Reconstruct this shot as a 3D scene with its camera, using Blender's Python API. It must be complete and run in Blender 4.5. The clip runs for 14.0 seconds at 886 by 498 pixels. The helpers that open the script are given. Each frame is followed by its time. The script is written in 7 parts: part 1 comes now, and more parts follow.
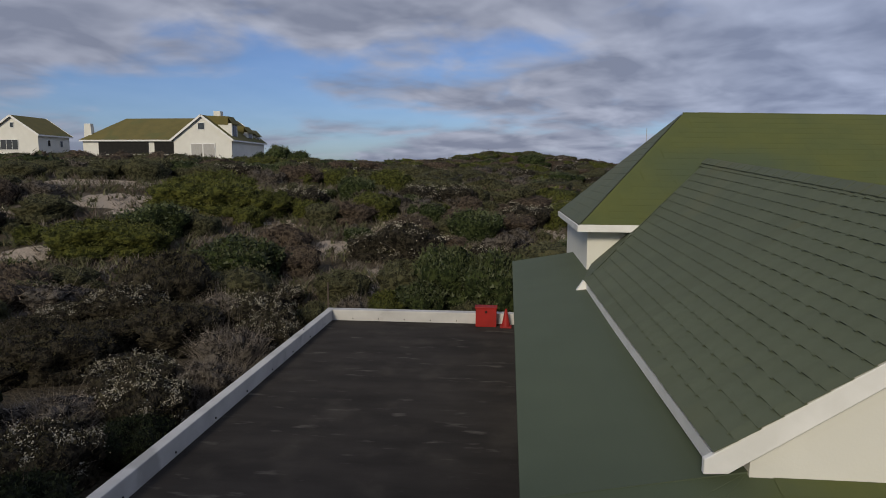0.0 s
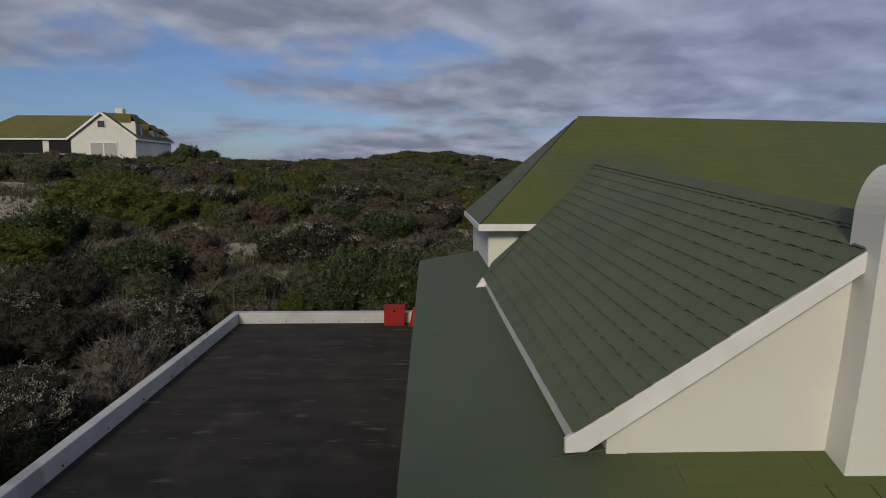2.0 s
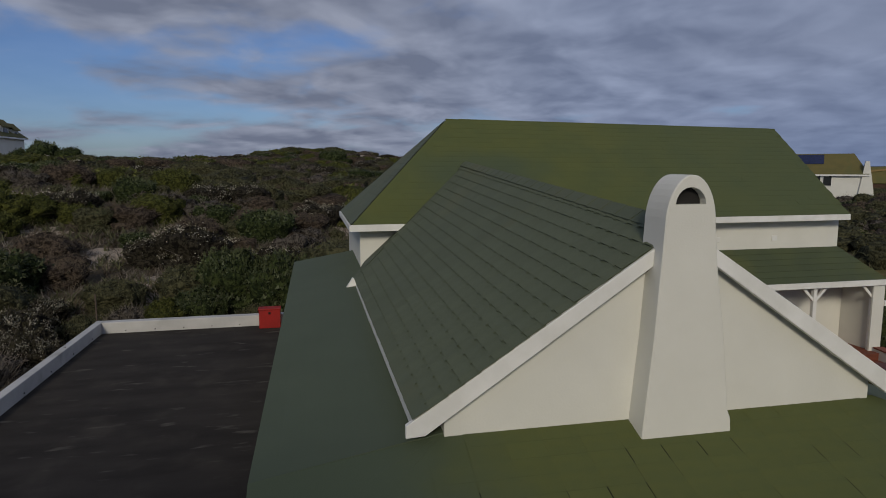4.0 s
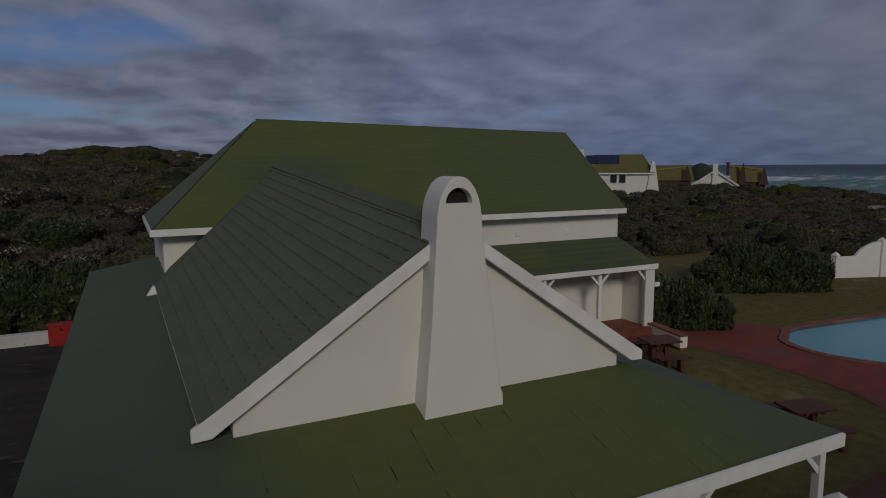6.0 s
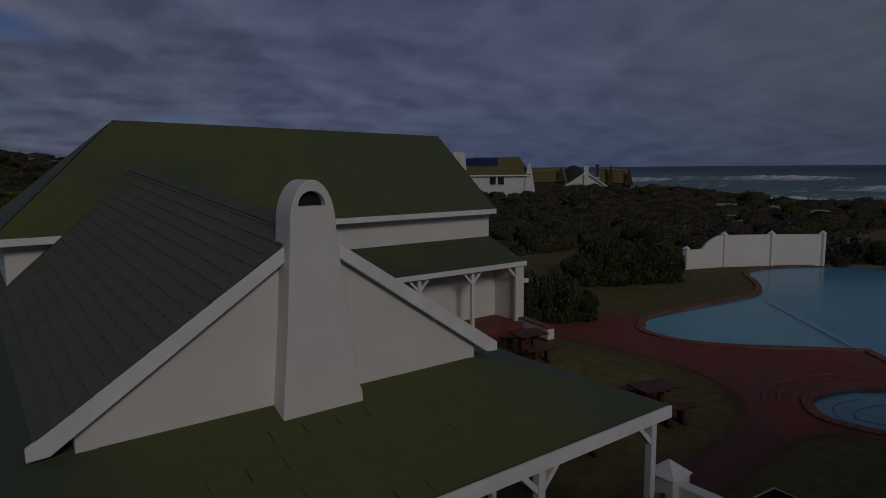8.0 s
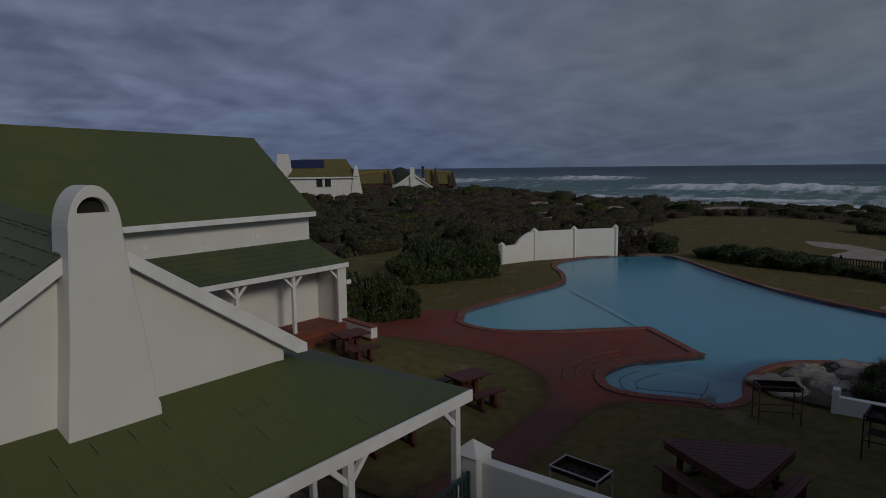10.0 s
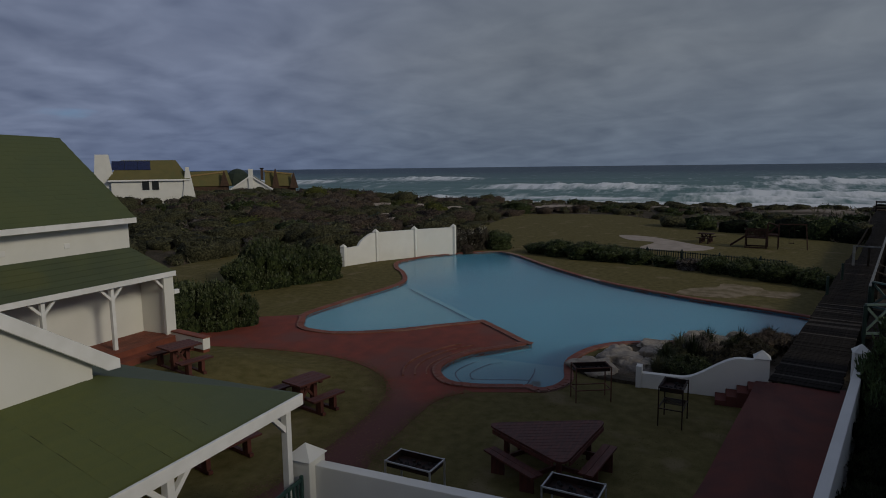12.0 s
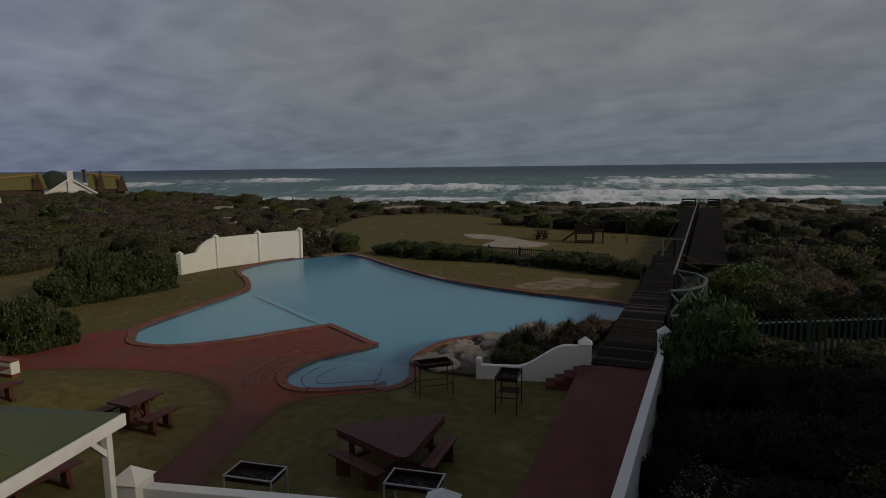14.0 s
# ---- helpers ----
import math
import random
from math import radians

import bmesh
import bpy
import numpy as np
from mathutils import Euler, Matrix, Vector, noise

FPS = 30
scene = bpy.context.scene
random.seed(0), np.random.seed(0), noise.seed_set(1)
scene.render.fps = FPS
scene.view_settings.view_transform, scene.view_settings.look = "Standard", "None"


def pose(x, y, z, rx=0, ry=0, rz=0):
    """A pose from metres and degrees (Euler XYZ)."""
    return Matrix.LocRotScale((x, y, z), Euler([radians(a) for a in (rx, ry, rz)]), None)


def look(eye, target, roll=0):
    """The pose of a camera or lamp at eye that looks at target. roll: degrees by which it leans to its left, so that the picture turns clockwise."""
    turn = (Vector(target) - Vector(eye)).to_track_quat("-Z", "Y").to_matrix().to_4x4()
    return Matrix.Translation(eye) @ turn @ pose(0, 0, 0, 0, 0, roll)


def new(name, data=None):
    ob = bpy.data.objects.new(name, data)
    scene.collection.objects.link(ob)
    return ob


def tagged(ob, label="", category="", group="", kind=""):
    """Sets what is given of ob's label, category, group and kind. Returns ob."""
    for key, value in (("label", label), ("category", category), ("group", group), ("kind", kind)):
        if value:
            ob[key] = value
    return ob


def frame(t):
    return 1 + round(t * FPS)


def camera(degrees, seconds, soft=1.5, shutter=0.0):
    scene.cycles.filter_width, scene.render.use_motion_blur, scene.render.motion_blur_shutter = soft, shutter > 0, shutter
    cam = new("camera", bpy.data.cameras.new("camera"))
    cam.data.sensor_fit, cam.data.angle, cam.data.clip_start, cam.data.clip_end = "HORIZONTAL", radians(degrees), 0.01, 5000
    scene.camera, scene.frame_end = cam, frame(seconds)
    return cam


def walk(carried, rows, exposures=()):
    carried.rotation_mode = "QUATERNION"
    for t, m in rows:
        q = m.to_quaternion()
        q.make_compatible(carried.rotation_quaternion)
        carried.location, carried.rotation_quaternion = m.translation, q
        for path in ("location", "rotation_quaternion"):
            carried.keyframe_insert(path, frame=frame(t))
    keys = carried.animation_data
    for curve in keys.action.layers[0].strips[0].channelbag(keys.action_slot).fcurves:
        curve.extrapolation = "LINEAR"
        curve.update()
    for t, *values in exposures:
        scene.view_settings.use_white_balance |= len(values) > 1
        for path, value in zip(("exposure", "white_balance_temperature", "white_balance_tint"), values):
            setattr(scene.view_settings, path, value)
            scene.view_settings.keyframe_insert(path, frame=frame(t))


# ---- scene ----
from mathutils.geometry import tessellate_polygon

cam = camera(70.0, 14.0, soft=0.95)
PATH = [
    (0, (0.167, 0.592, 6.012), (-0.019, 2.568, 5.766), 0.2),
    (0.5, (0.269, 0.548, 6.026), (0.133, 2.528, 5.78), 0.1),
    (1, (0.352, 0.468, 6.041), (0.274, 2.452, 5.796), 0.2),
    (1.5, (0.457, 0.413, 6.044), (0.444, 2.398, 5.8), 0.2),
    (2, (0.563, 0.346, 6.059), (0.626, 2.329, 5.812), 0.1),
    (4.5, (1.086, -0.33, 6.236), (1.596, 1.586, 5.973), -0.3),
    (5, (1.21, -0.474, 6.242), (1.837, 1.407, 5.98), -0.4),
    (5.5, (1.286, -0.598, 6.25), (2.05, 1.232, 5.989), -0.3),
    (6, (1.356, -0.655, 6.246), (2.251, 1.114, 5.982), -0.3),
    (6.5, (1.38, -0.707, 6.248), (2.352, 1.021, 5.984), -0.2),
    (7, (1.426, -0.816, 6.248), (2.466, 0.872, 5.988), -0.3),
    (7.5, (1.484, -0.937, 6.27), (2.597, 0.703, 6.007), -0.3),
    (8, (1.544, -1.069, 6.25), (2.74, 0.513, 5.992), -0.5),
    (10.5, (1.614, -1.652, 6.286), (3.258, -0.542, 6.026), -0.7),
    (11, (1.61, -1.762, 6.307), (3.315, -0.75, 6.046), -0.8),
    (11.5, (1.586, -1.84, 6.317), (3.35, -0.933, 6.057), -0.7),
    (12, (1.6, -1.92, 6.308), (3.415, -1.121, 6.048), -0.7),
    (12.5, (1.573, -2.034, 6.336), (3.432, -1.345, 6.074), -0.8),
    (13, (1.552, -2.142, 6.322), (3.452, -1.574, 6.062), -0.7),
    (13.5, (1.546, -2.246, 6.319), (3.477, -1.796, 6.059), -0.8),
    (14, (1.505, -2.243, 6.359), (3.455, -1.889, 6.097), -0.7),
]
EXPOSURES = [(0, 0.0, 6500, 10), (2, -0.25, 6450, 10), (4.5, -0.6, 6200, 10), (5.5, -1.0, 6150, 12), (6.5, -1.52, 5980, 15), (7.5, -2.0, 5800, 19), (8.2, -2.2, 5800, 20), (10.3, -1.2, 5950, 11), (11, -0.98, 6050, 10), (12.5, -1.02, 6350, 10), (14, -0.82, 7050, 10)]
walk(cam, [(t, look(eye, target, roll)) for t, eye, target, roll in PATH], EXPOSURES)

# ---- world and sun ----
SUN_EL, SUN_AZ = 26.0, 196.0
world = bpy.data.worlds.new("sky")
scene.world = world
world.use_nodes = True
wn, wl = world.node_tree.nodes, world.node_tree.links
wn.clear()


def wnode(kind, **kw):
    n = wn.new(kind)
    for k, v in kw.items():
        n.inputs[k].default_value = v
    return n


def wmath(op, a, b=None):
    n = wn.new("ShaderNodeMath")
    n.operation = op
    for i, v in enumerate((a, b)):
        if v is None:
            continue
        if isinstance(v, (int, float)):
            n.inputs[i].default_value = v
        else:
            wl.new(v, n.inputs[i])
    return n.outputs[0]


sky = wn.new("ShaderNodeTexSky")
sky.sky_type = "NISHITA"
sky.sun_disc = False
sky.sun_elevation, sky.sun_rotation = radians(SUN_EL), radians(SUN_AZ)
sky.air_density, sky.dust_density, sky.ozone_density = 1.0, 0.6, 1.5
tc = wn.new("ShaderNodeTexCoord")
sep = wn.new("ShaderNodeSeparateXYZ")
wl.new(tc.outputs["Generated"], sep.inputs[0])
up = wmath("ADD", wmath("MAXIMUM", sep.outputs["Z"], 0.0), 0.19)
comb = wn.new("ShaderNodeCombineXYZ")
wl.new(wmath("DIVIDE", sep.outputs["X"], up), comb.inputs[0])
wl.new(wmath("DIVIDE", sep.outputs["Y"], up), comb.inputs[1])


def cloud_noise(scale, detail, rough, distort, angle, stretch, shift=(0, 0)):
    """Noise over the cloud deck, turned, stretched and shifted."""
    m = wn.new("ShaderNodeMapping")
    m.inputs["Rotation"].default_value = (0, 0, radians(angle))
    m.inputs["Scale"].default_value = (*stretch, 1)
    m.inputs["Location"].default_value = (*shift, 0)
    wl.new(comb.outputs[0], m.inputs["Vector"])
    t = wnode("ShaderNodeTexNoise", Scale=scale, Detail=detail, Roughness=rough, Distortion=distort)
    wl.new(m.outputs[0], t.inputs["Vector"])
    return t.outputs[0]


def wrange(v, a, b, lo=0.0, hi=1.0, smooth=True):
    m = wn.new("ShaderNodeMapRange")
    if smooth:
        m.interpolation_type = "SMOOTHSTEP"
    for k, q in zip(("From Min", "From Max", "To Min", "To Max"), (a, b, lo, hi)):
        m.inputs[k].default_value = q
    wl.new(v, m.inputs["Value"])
    return m.outputs[0]


def wmix(fac, a, b, blend="MIX"):
    m = wn.new("ShaderNodeMix")
    m.data_type, m.blend_type = "RGBA", blend
    for i, v in ((0, fac), (6, a), (7, b)):
        if isinstance(v, (int, float)):
            m.inputs[i].default_value = v
        elif isinstance(v, tuple):
            m.inputs[i].default_value = (*v, 1)
        else:
            wl.new(v, m.inputs[i])
    return m.outputs[2]


# broken cloud deck: large sheets, rolls across them, and puffs that are lit on the side of the sun
big = cloud_noise(0.55, 4.0, 0.5, 0.3, 20, (0.9, 1.1))
roll = cloud_noise(1.25, 5.0, 0.50, 0.4, -62, (0.95, 1.0))
puff = cloud_noise(3.0, 5.0, 0.50, 0.35, -62, (1.0, 1.0))
puff_off = cloud_noise(3.0, 3.0, 0.50, 0.35, -62, (1.0, 1.0), (0.07, 0.10))
turn = wrange(sep.outputs["X"], 0.15, 0.95)
veil = wmath("ADD", wmath("MULTIPLY", big, 0.46), wmath("ADD", wmath("MULTIPLY", roll, 0.34), wmath("MULTIPLY", puff, 0.20)))
veil = wmath("ADD", veil, wmath("MULTIPLY", turn, 0.12))
# clearer air low over the land in the north-west
gap = wmath("MULTIPLY", wrange(sep.outputs["X"], 0.10, -0.25), wrange(sep.outputs["Z"], 0.24, 0.06))
cover = wrange(wmath("SUBTRACT", veil, wmath("MULTIPLY", gap, 0.085)), 0.375, 0.495, 0.10, 1.0)
thick = wmath("ADD", wmath("MULTIPLY", roll, 0.45), wmath("ADD", wmath("MULTIPLY", puff, 0.36), wmath("MULTIPLY", big, 0.20)))
lit = wmath("MULTIPLY", wmath("SUBTRACT", puff, puff_off), 0.8)
shade_at = wmath("SUBTRACT", thick, lit)
spread = wmath("SUBTRACT", 1.0, wmath("MULTIPLY", turn, 0.58))
shade_at = wmath("ADD", wmath("MULTIPLY", wmath("SUBTRACT", shade_at, 0.5), spread), 0.5)
shade = wn.new("ShaderNodeValToRGB")
shade.color_ramp.elements[0].position, shade.color_ramp.elements[0].color = 0.33, (1.08, 1.06, 1.04, 1)
shade.color_ramp.elements[1].position, shade.color_ramp.elements[1].color = 0.64, (0.56, 0.575, 0.62, 1)
wl.new(shade_at, shade.inputs[0])
skyc = wmix(1.0, sky.outputs[0], (0.047, 0.060, 0.090), "MULTIPLY")
mid_turn = wmath("MULTIPLY", wrange(sep.outputs["X"], 0.0, 0.45), wrange(sep.outputs["X"], 0.98, 0.7))
tint = wmix(mid_turn, wmix(turn, (0.375, 0.41, 0.515), (0.375, 0.42, 0.47)), (0.38, 0.44, 0.60))
cloud = wmix(1.0, shade.outputs[0], tint, "MULTIPLY")
haze = wmix(wrange(sep.outputs["Z"], 0.0, 0.16, smooth=False), (0.70, 0.78, 0.90), (1.0, 1.0, 1.0))
hazed = wmix(turn, cloud, wmix(1.0, cloud, haze, "MULTIPLY"))
mixed = wmix(cover, skyc, hazed)
bg = wnode("ShaderNodeBackground", Strength=1.0)
wl.new(mixed, bg.inputs[0])
wout = wn.new("ShaderNodeOutputWorld")
wl.new(bg.outputs[0], wout.inputs[0])

sun = new("sun", bpy.data.lights.new("sun", "SUN"))
sun.data.energy, sun.data.angle, sun.data.color = 2.3, radians(12), (1.0, 0.885, 0.68)
az, el = radians(SUN_AZ), radians(SUN_EL)
sun.matrix_world = look((0, 0, 60), (-60 * math.sin(az) * math.cos(el), -60 * math.cos(az) * math.cos(el), 60 - 60 * math.sin(el)))


# ---- materials ----
def material(name, c1, c2, scale=4.0, rough=0.8, bump=0.2, fine_scale=60.0, dist=0.01, c3=None, c3_scale=0.7, c3_at=0.55, metal=0.0,
             island=0.0, spec=0.3, stretch=(1, 1, 1), soft=0.15):
    """Two colours mixed by noise, an optional third in larger patches, fine bump, and optional variation by piece."""
    m = bpy.data.materials.new(name)
    m.use_nodes = True
    n, l = m.node_tree.nodes, m.node_tree.links
    b = n["Principled BSDF"]
    b.inputs["Roughness"].default_value, b.inputs["Metallic"].default_value = rough, metal
    b.inputs["Specular IOR Level"].default_value = spec
    t = n.new("ShaderNodeTexCoord")
    mp = n.new("ShaderNodeMapping")
    mp.inputs["Scale"].default_value = stretch
    l.new(t.outputs["Object"], mp.inputs[0])
    a = n.new("ShaderNodeTexNoise")
    a.inputs["Scale"].default_value, a.inputs["Detail"].default_value = scale, 5
    l.new(mp.outputs[0], a.inputs["Vector"])
    r = n.new("ShaderNodeMapRange")
    r.inputs["From Min"].default_value, r.inputs["From Max"].default_value = 0.5 - soft, 0.5 + soft
    l.new(a.outputs[0], r.inputs["Value"])
    mix = n.new("ShaderNodeMix")
    mix.data_type = "RGBA"
    mix.inputs[6].default_value, mix.inputs[7].default_value = (*c1, 1), (*c2, 1)
    l.new(r.outputs[0], mix.inputs[0])
    out = mix.outputs[2]
    if c3:
        p = n.new("ShaderNodeTexNoise")
        p.inputs["Scale"].default_value, p.inputs["Detail"].default_value = c3_scale, 6
        l.new(mp.outputs[0], p.inputs["Vector"])
        q = n.new("ShaderNodeMapRange")
        q.inputs["From Min"].default_value, q.inputs["From Max"].default_value = c3_at, c3_at + 0.1
        l.new(p.outputs[0], q.inputs["Value"])
        mix3 = n.new("ShaderNodeMix")
        mix3.data_type = "RGBA"
        l.new(q.outputs[0], mix3.inputs[0])
        l.new(out, mix3.inputs[6])
        mix3.inputs[7].default_value = (*c3, 1)
        out = mix3.outputs[2]
    if island:
        g, o = n.new("ShaderNodeNewGeometry"), n.new("ShaderNodeObjectInfo")
        s = n.new("ShaderNodeMath")
        s.operation = "ADD"
        l.new(g.outputs["Random Per Island"], s.inputs[0])
        l.new(o.outputs["Random"], s.inputs[1])
        k = n.new("ShaderNodeMapRange")
        k.inputs["From Max"].default_value = 2.0
        k.inputs["To Min"].default_value, k.inputs["To Max"].default_value = 1 - island, 1 + island
        l.new(s.outputs[0], k.inputs["Value"])
        v = n.new("ShaderNodeHueSaturation")
        l.new(k.outputs[0], v.inputs["Value"])
        l.new(out, v.inputs["Color"])
        out = v.outputs[0]
    l.new(out, b.inputs["Base Color"])
    if bump:
        f = n.new("ShaderNodeTexNoise")
        f.inputs["Scale"].default_value, f.inputs["Detail"].default_value = fine_scale, 4
        l.new(mp.outputs[0], f.inputs["Vector"])
        u = n.new("ShaderNodeBump")
        u.inputs["Strength"].default_value, u.inputs["Distance"].default_value = bump, dist
        l.new(f.outputs[0], u.inputs["Height"])
        l.new(u.outputs[0], b.inputs["Normal"])
    return m


PLASTER = material("white_plaster", (0.69, 0.685, 0.64), (0.645, 0.64, 0.595), 1.3, 0.85, 0.25, 45, 0.006, c3=(0.66, 0.655, 0.605), c3_scale=0.5)
OLDPLASTER = material("weathered_plaster", (0.53, 0.525, 0.515), (0.44, 0.435, 0.43), 1.8, 0.88, 0.3, 40, 0.006, c3=(0.37, 0.365, 0.355), c3_scale=1.1, c3_at=0.56)
TRIM = material("white_paint", (0.78, 0.78, 0.77), (0.68, 0.68, 0.66), 2.5, 0.5, 0.1, 80, 0.003)
SHINGLE = material("weathered_green_shingle", (0.092, 0.104, 0.030), (0.080, 0.096, 0.032), 1.1, 0.8, 0.5, 90, 0.004, c3=(0.098, 0.108, 0.030), c3_scale=0.35, island=0.05)
PORCHROOF = material("greyed_green_shingle", (0.070, 0.086, 0.040), (0.060, 0.076, 0.040), 1.2, 0.8, 0.5, 90, 0.004, c3=(0.082, 0.092, 0.036), c3_scale=0.5, island=0.1)
# Lighter than the near roofs: sunlight on the far ones is put into the colour.
FARROOF = material("sunlit_olive_roof", (0.140, 0.118, 0.040), (0.115, 0.102, 0.036), 0.8, 0.85, 0.5, 30, 0.02, c3=(0.105, 0.105, 0.038), c3_scale=0.3)
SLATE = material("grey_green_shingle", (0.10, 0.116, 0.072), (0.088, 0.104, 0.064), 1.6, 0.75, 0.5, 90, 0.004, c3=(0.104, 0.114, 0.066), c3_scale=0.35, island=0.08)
def weathered(name, base, other, weight):
    """Copies a roof material and lets another tone show where weight(nodes, x, y, z) is high."""
    m = base.copy()
    m.name = name
    n, l = m.node_tree.nodes, m.node_tree.links
    b = n["Principled BSDF"]
    old = b.inputs["Base Color"].links[0].from_socket
    g, s, w, mix = n.new("ShaderNodeNewGeometry"), n.new("ShaderNodeSeparateXYZ"), n.new("ShaderNodeTexNoise"), n.new("ShaderNodeMix")
    w.inputs["Scale"].default_value, w.inputs["Detail"].default_value = 1.2, 4
    l.new(g.outputs["Position"], s.inputs[0]), l.new(g.outputs["Position"], w.inputs["Vector"])

    def calc(op, a, c):
        k = n.new("ShaderNodeMath")
        k.operation = op
        for i, v in enumerate((a, c)):
            if isinstance(v, (int, float)):
                k.inputs[i].default_value = v
            else:
                l.new(v, k.inputs[i])
        return k.outputs[0]

    def ramp(v, a, c):
        k = n.new("ShaderNodeMapRange")
        k.interpolation_type = "SMOOTHSTEP"
        k.inputs["From Min"].default_value, k.inputs["From Max"].default_value = a, c
        l.new(v, k.inputs["Value"])
        return k.outputs[0]
    noise_ = calc("MULTIPLY", calc("SUBTRACT", w.outputs[0], 0.5), 1.6)
    mix.data_type = "RGBA"
    mix.inputs[7].default_value = (*other, 1)
    l.new(weight(calc, ramp, s.outputs, noise_), mix.inputs[0])
    l.new(old, mix.inputs[6]), l.new(mix.outputs[2], b.inputs["Base Color"])
    return m


# Greyer and darker towards both ends of the front roof.
MOSSY = weathered("moss_on_felt", SHINGLE, (0.068, 0.088, 0.054), lambda calc, ramp, xyz, nz: calc("ADD", ramp(calc("ADD", xyz[0], nz), 3.1, 1.6), calc("MULTIPLY", ramp(calc("ADD", xyz[0], nz), 6.2, 9.0), 0.8)))
# Greyer and darker beside the front wing's ridge and towards the east end.
BACKROOF = weathered("moss_and_lichen_shingle", SHINGLE, (0.066, 0.086, 0.044), lambda calc, ramp, xyz, nz: calc("ADD", calc("MULTIPLY", ramp(calc("ADD", xyz[0], nz), 7.0, 14.0), 0.55), calc("MULTIPLY", ramp(calc("ABSOLUTE", calc("SUBTRACT", calc("ADD", xyz[0], nz), 5.6), 0), 2.6, 0.6), ramp(calc("ADD", xyz[2], calc("MULTIPLY", nz, 0.5)), 6.9, 6.0))))
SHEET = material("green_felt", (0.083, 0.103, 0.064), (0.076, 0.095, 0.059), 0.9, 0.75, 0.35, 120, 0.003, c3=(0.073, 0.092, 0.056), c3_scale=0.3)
TAR = material("dark_tar", (0.026, 0.023, 0.0205), (0.044, 0.039, 0.0345), 1.3, 0.92, 0.6, 50, 0.004, c3=(0.088, 0.080, 0.070), c3_scale=3.2, c3_at=0.62, stretch=(0.45, 1.5, 1), spec=0.12, soft=0.2)
RED = material("red_paint", (0.30, 0.014, 0.011), (0.24, 0.012, 0.01), 3, 0.55, 0.1, 40, 0.003)
WORN = material("worn_grass", (0.155, 0.125, 0.07), (0.25, 0.2, 0.135), 1.6, 0.95, 0.8, 30, 0.03, spec=0.1, soft=0.1)
RAIL = material("grey_rail", (0.17, 0.175, 0.17), (0.11, 0.115, 0.11), 4, 0.7, 0.3, 40, 0.003)
PAVING = material("red_paving", (0.205, 0.046, 0.026), (0.145, 0.038, 0.025), 1.6, 0.8, 0.5, 30, 0.008, c3=(0.145, 0.052, 0.038), c3_scale=0.35, c3_at=0.5)
SCUFFED = weathered("scuffed_tar", TAR, (0.064, 0.057, 0.048), lambda calc, ramp, xyz, nz: calc("MULTIPLY", ramp(nz, -0.05, 0.45), 0.7))
# Worn red that darkens along the path: the shade there is put into the colour.
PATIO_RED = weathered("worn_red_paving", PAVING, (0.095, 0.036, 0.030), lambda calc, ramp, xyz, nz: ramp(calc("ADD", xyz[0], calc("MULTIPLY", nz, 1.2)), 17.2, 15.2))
EARTH = material("loose_earth", (0.15, 0.095, 0.06), (0.10, 0.065, 0.042), 3, 0.95, 0, island=0.35, spec=0.05)
# Darkened copy of the paving: shade on ramp and steps put into its colour.
DULL = material("dull_paving", (0.125, 0.038, 0.027), (0.085, 0.033, 0.027), 1.4, 0.85, 0.5, 30, 0.008, c3=(0.125, 0.046, 0.034), c3_scale=0.5, c3_at=0.55)
COPING = material("red_brick", (0.20, 0.068, 0.045), (0.15, 0.053, 0.038), 3, 0.8, 0.4, 40, 0.006, c3=(0.23, 0.15, 0.118), c3_scale=0.35, c3_at=0.5, island=0.28)
RUST = material("rusty_iron", (0.17, 0.08, 0.05), (0.09, 0.045, 0.032), 8, 0.8, 0.3, 60, 0.003, metal=0.2)
GRASS = material("lawn_grass", (0.083, 0.073, 0.024), (0.138, 0.114, 0.045), 3.2, 0.95, 0.4, 26, 0.025, c3=(0.16, 0.128, 0.066), c3_scale=0.7, c3_at=0.58, spec=0.1, soft=0.2)
SAND = material("dune_sand", (0.36, 0.31, 0.26), (0.28, 0.24, 0.2), 1.2, 0.95, 0.6, 20, 0.03, spec=0.1)
HEATH = material("heath_ground", (0.05, 0.042, 0.03), (0.085, 0.07, 0.05), 0.9, 0.95, 1.0, 9, 0.12, c3=(0.13, 0.11, 0.09), c3_scale=0.4, c3_at=0.56, spec=0.1)
POOL = material("pool_paint", (0.088, 0.282, 0.405), (0.082, 0.255, 0.375), 0.25, 0.7, 0.05, 20, 0.003)
TILELINE = material("dark_blue_tile", (0.018, 0.05, 0.10), (0.03, 0.07, 0.12), 5, 0.4, 0)
POOL_SHALLOW = material("pool_paint_pale", (0.15, 0.335, 0.42), (0.13, 0.31, 0.40), 0.5, 0.7, 0.05, 20, 0.003)
WOOD = material("stained_timber", (0.064, 0.023, 0.018), (0.102, 0.033, 0.024), 3, 0.6, 0.4, 30, 0.004, stretch=(1, 6, 1), island=0.2)
DUSTYWOOD = material("dusty_plank", (0.085, 0.076, 0.066), (0.05, 0.044, 0.038), 3, 0.9, 0.5, 30, 0.005, stretch=(1, 5, 1), spec=0.04)
PLAYWOOD = material("red_brown_timber", (0.05, 0.028, 0.022), (0.028, 0.017, 0.014), 4, 0.85, 0.4, 30, 0.004, spec=0.1)
DECKWOOD = material("weathered_planks", (0.025, 0.0215, 0.0185), (0.012, 0.0105, 0.009), 3, 0.9, 0.5, 30, 0.005, stretch=(1, 5, 1), island=0.45, spec=0.04)
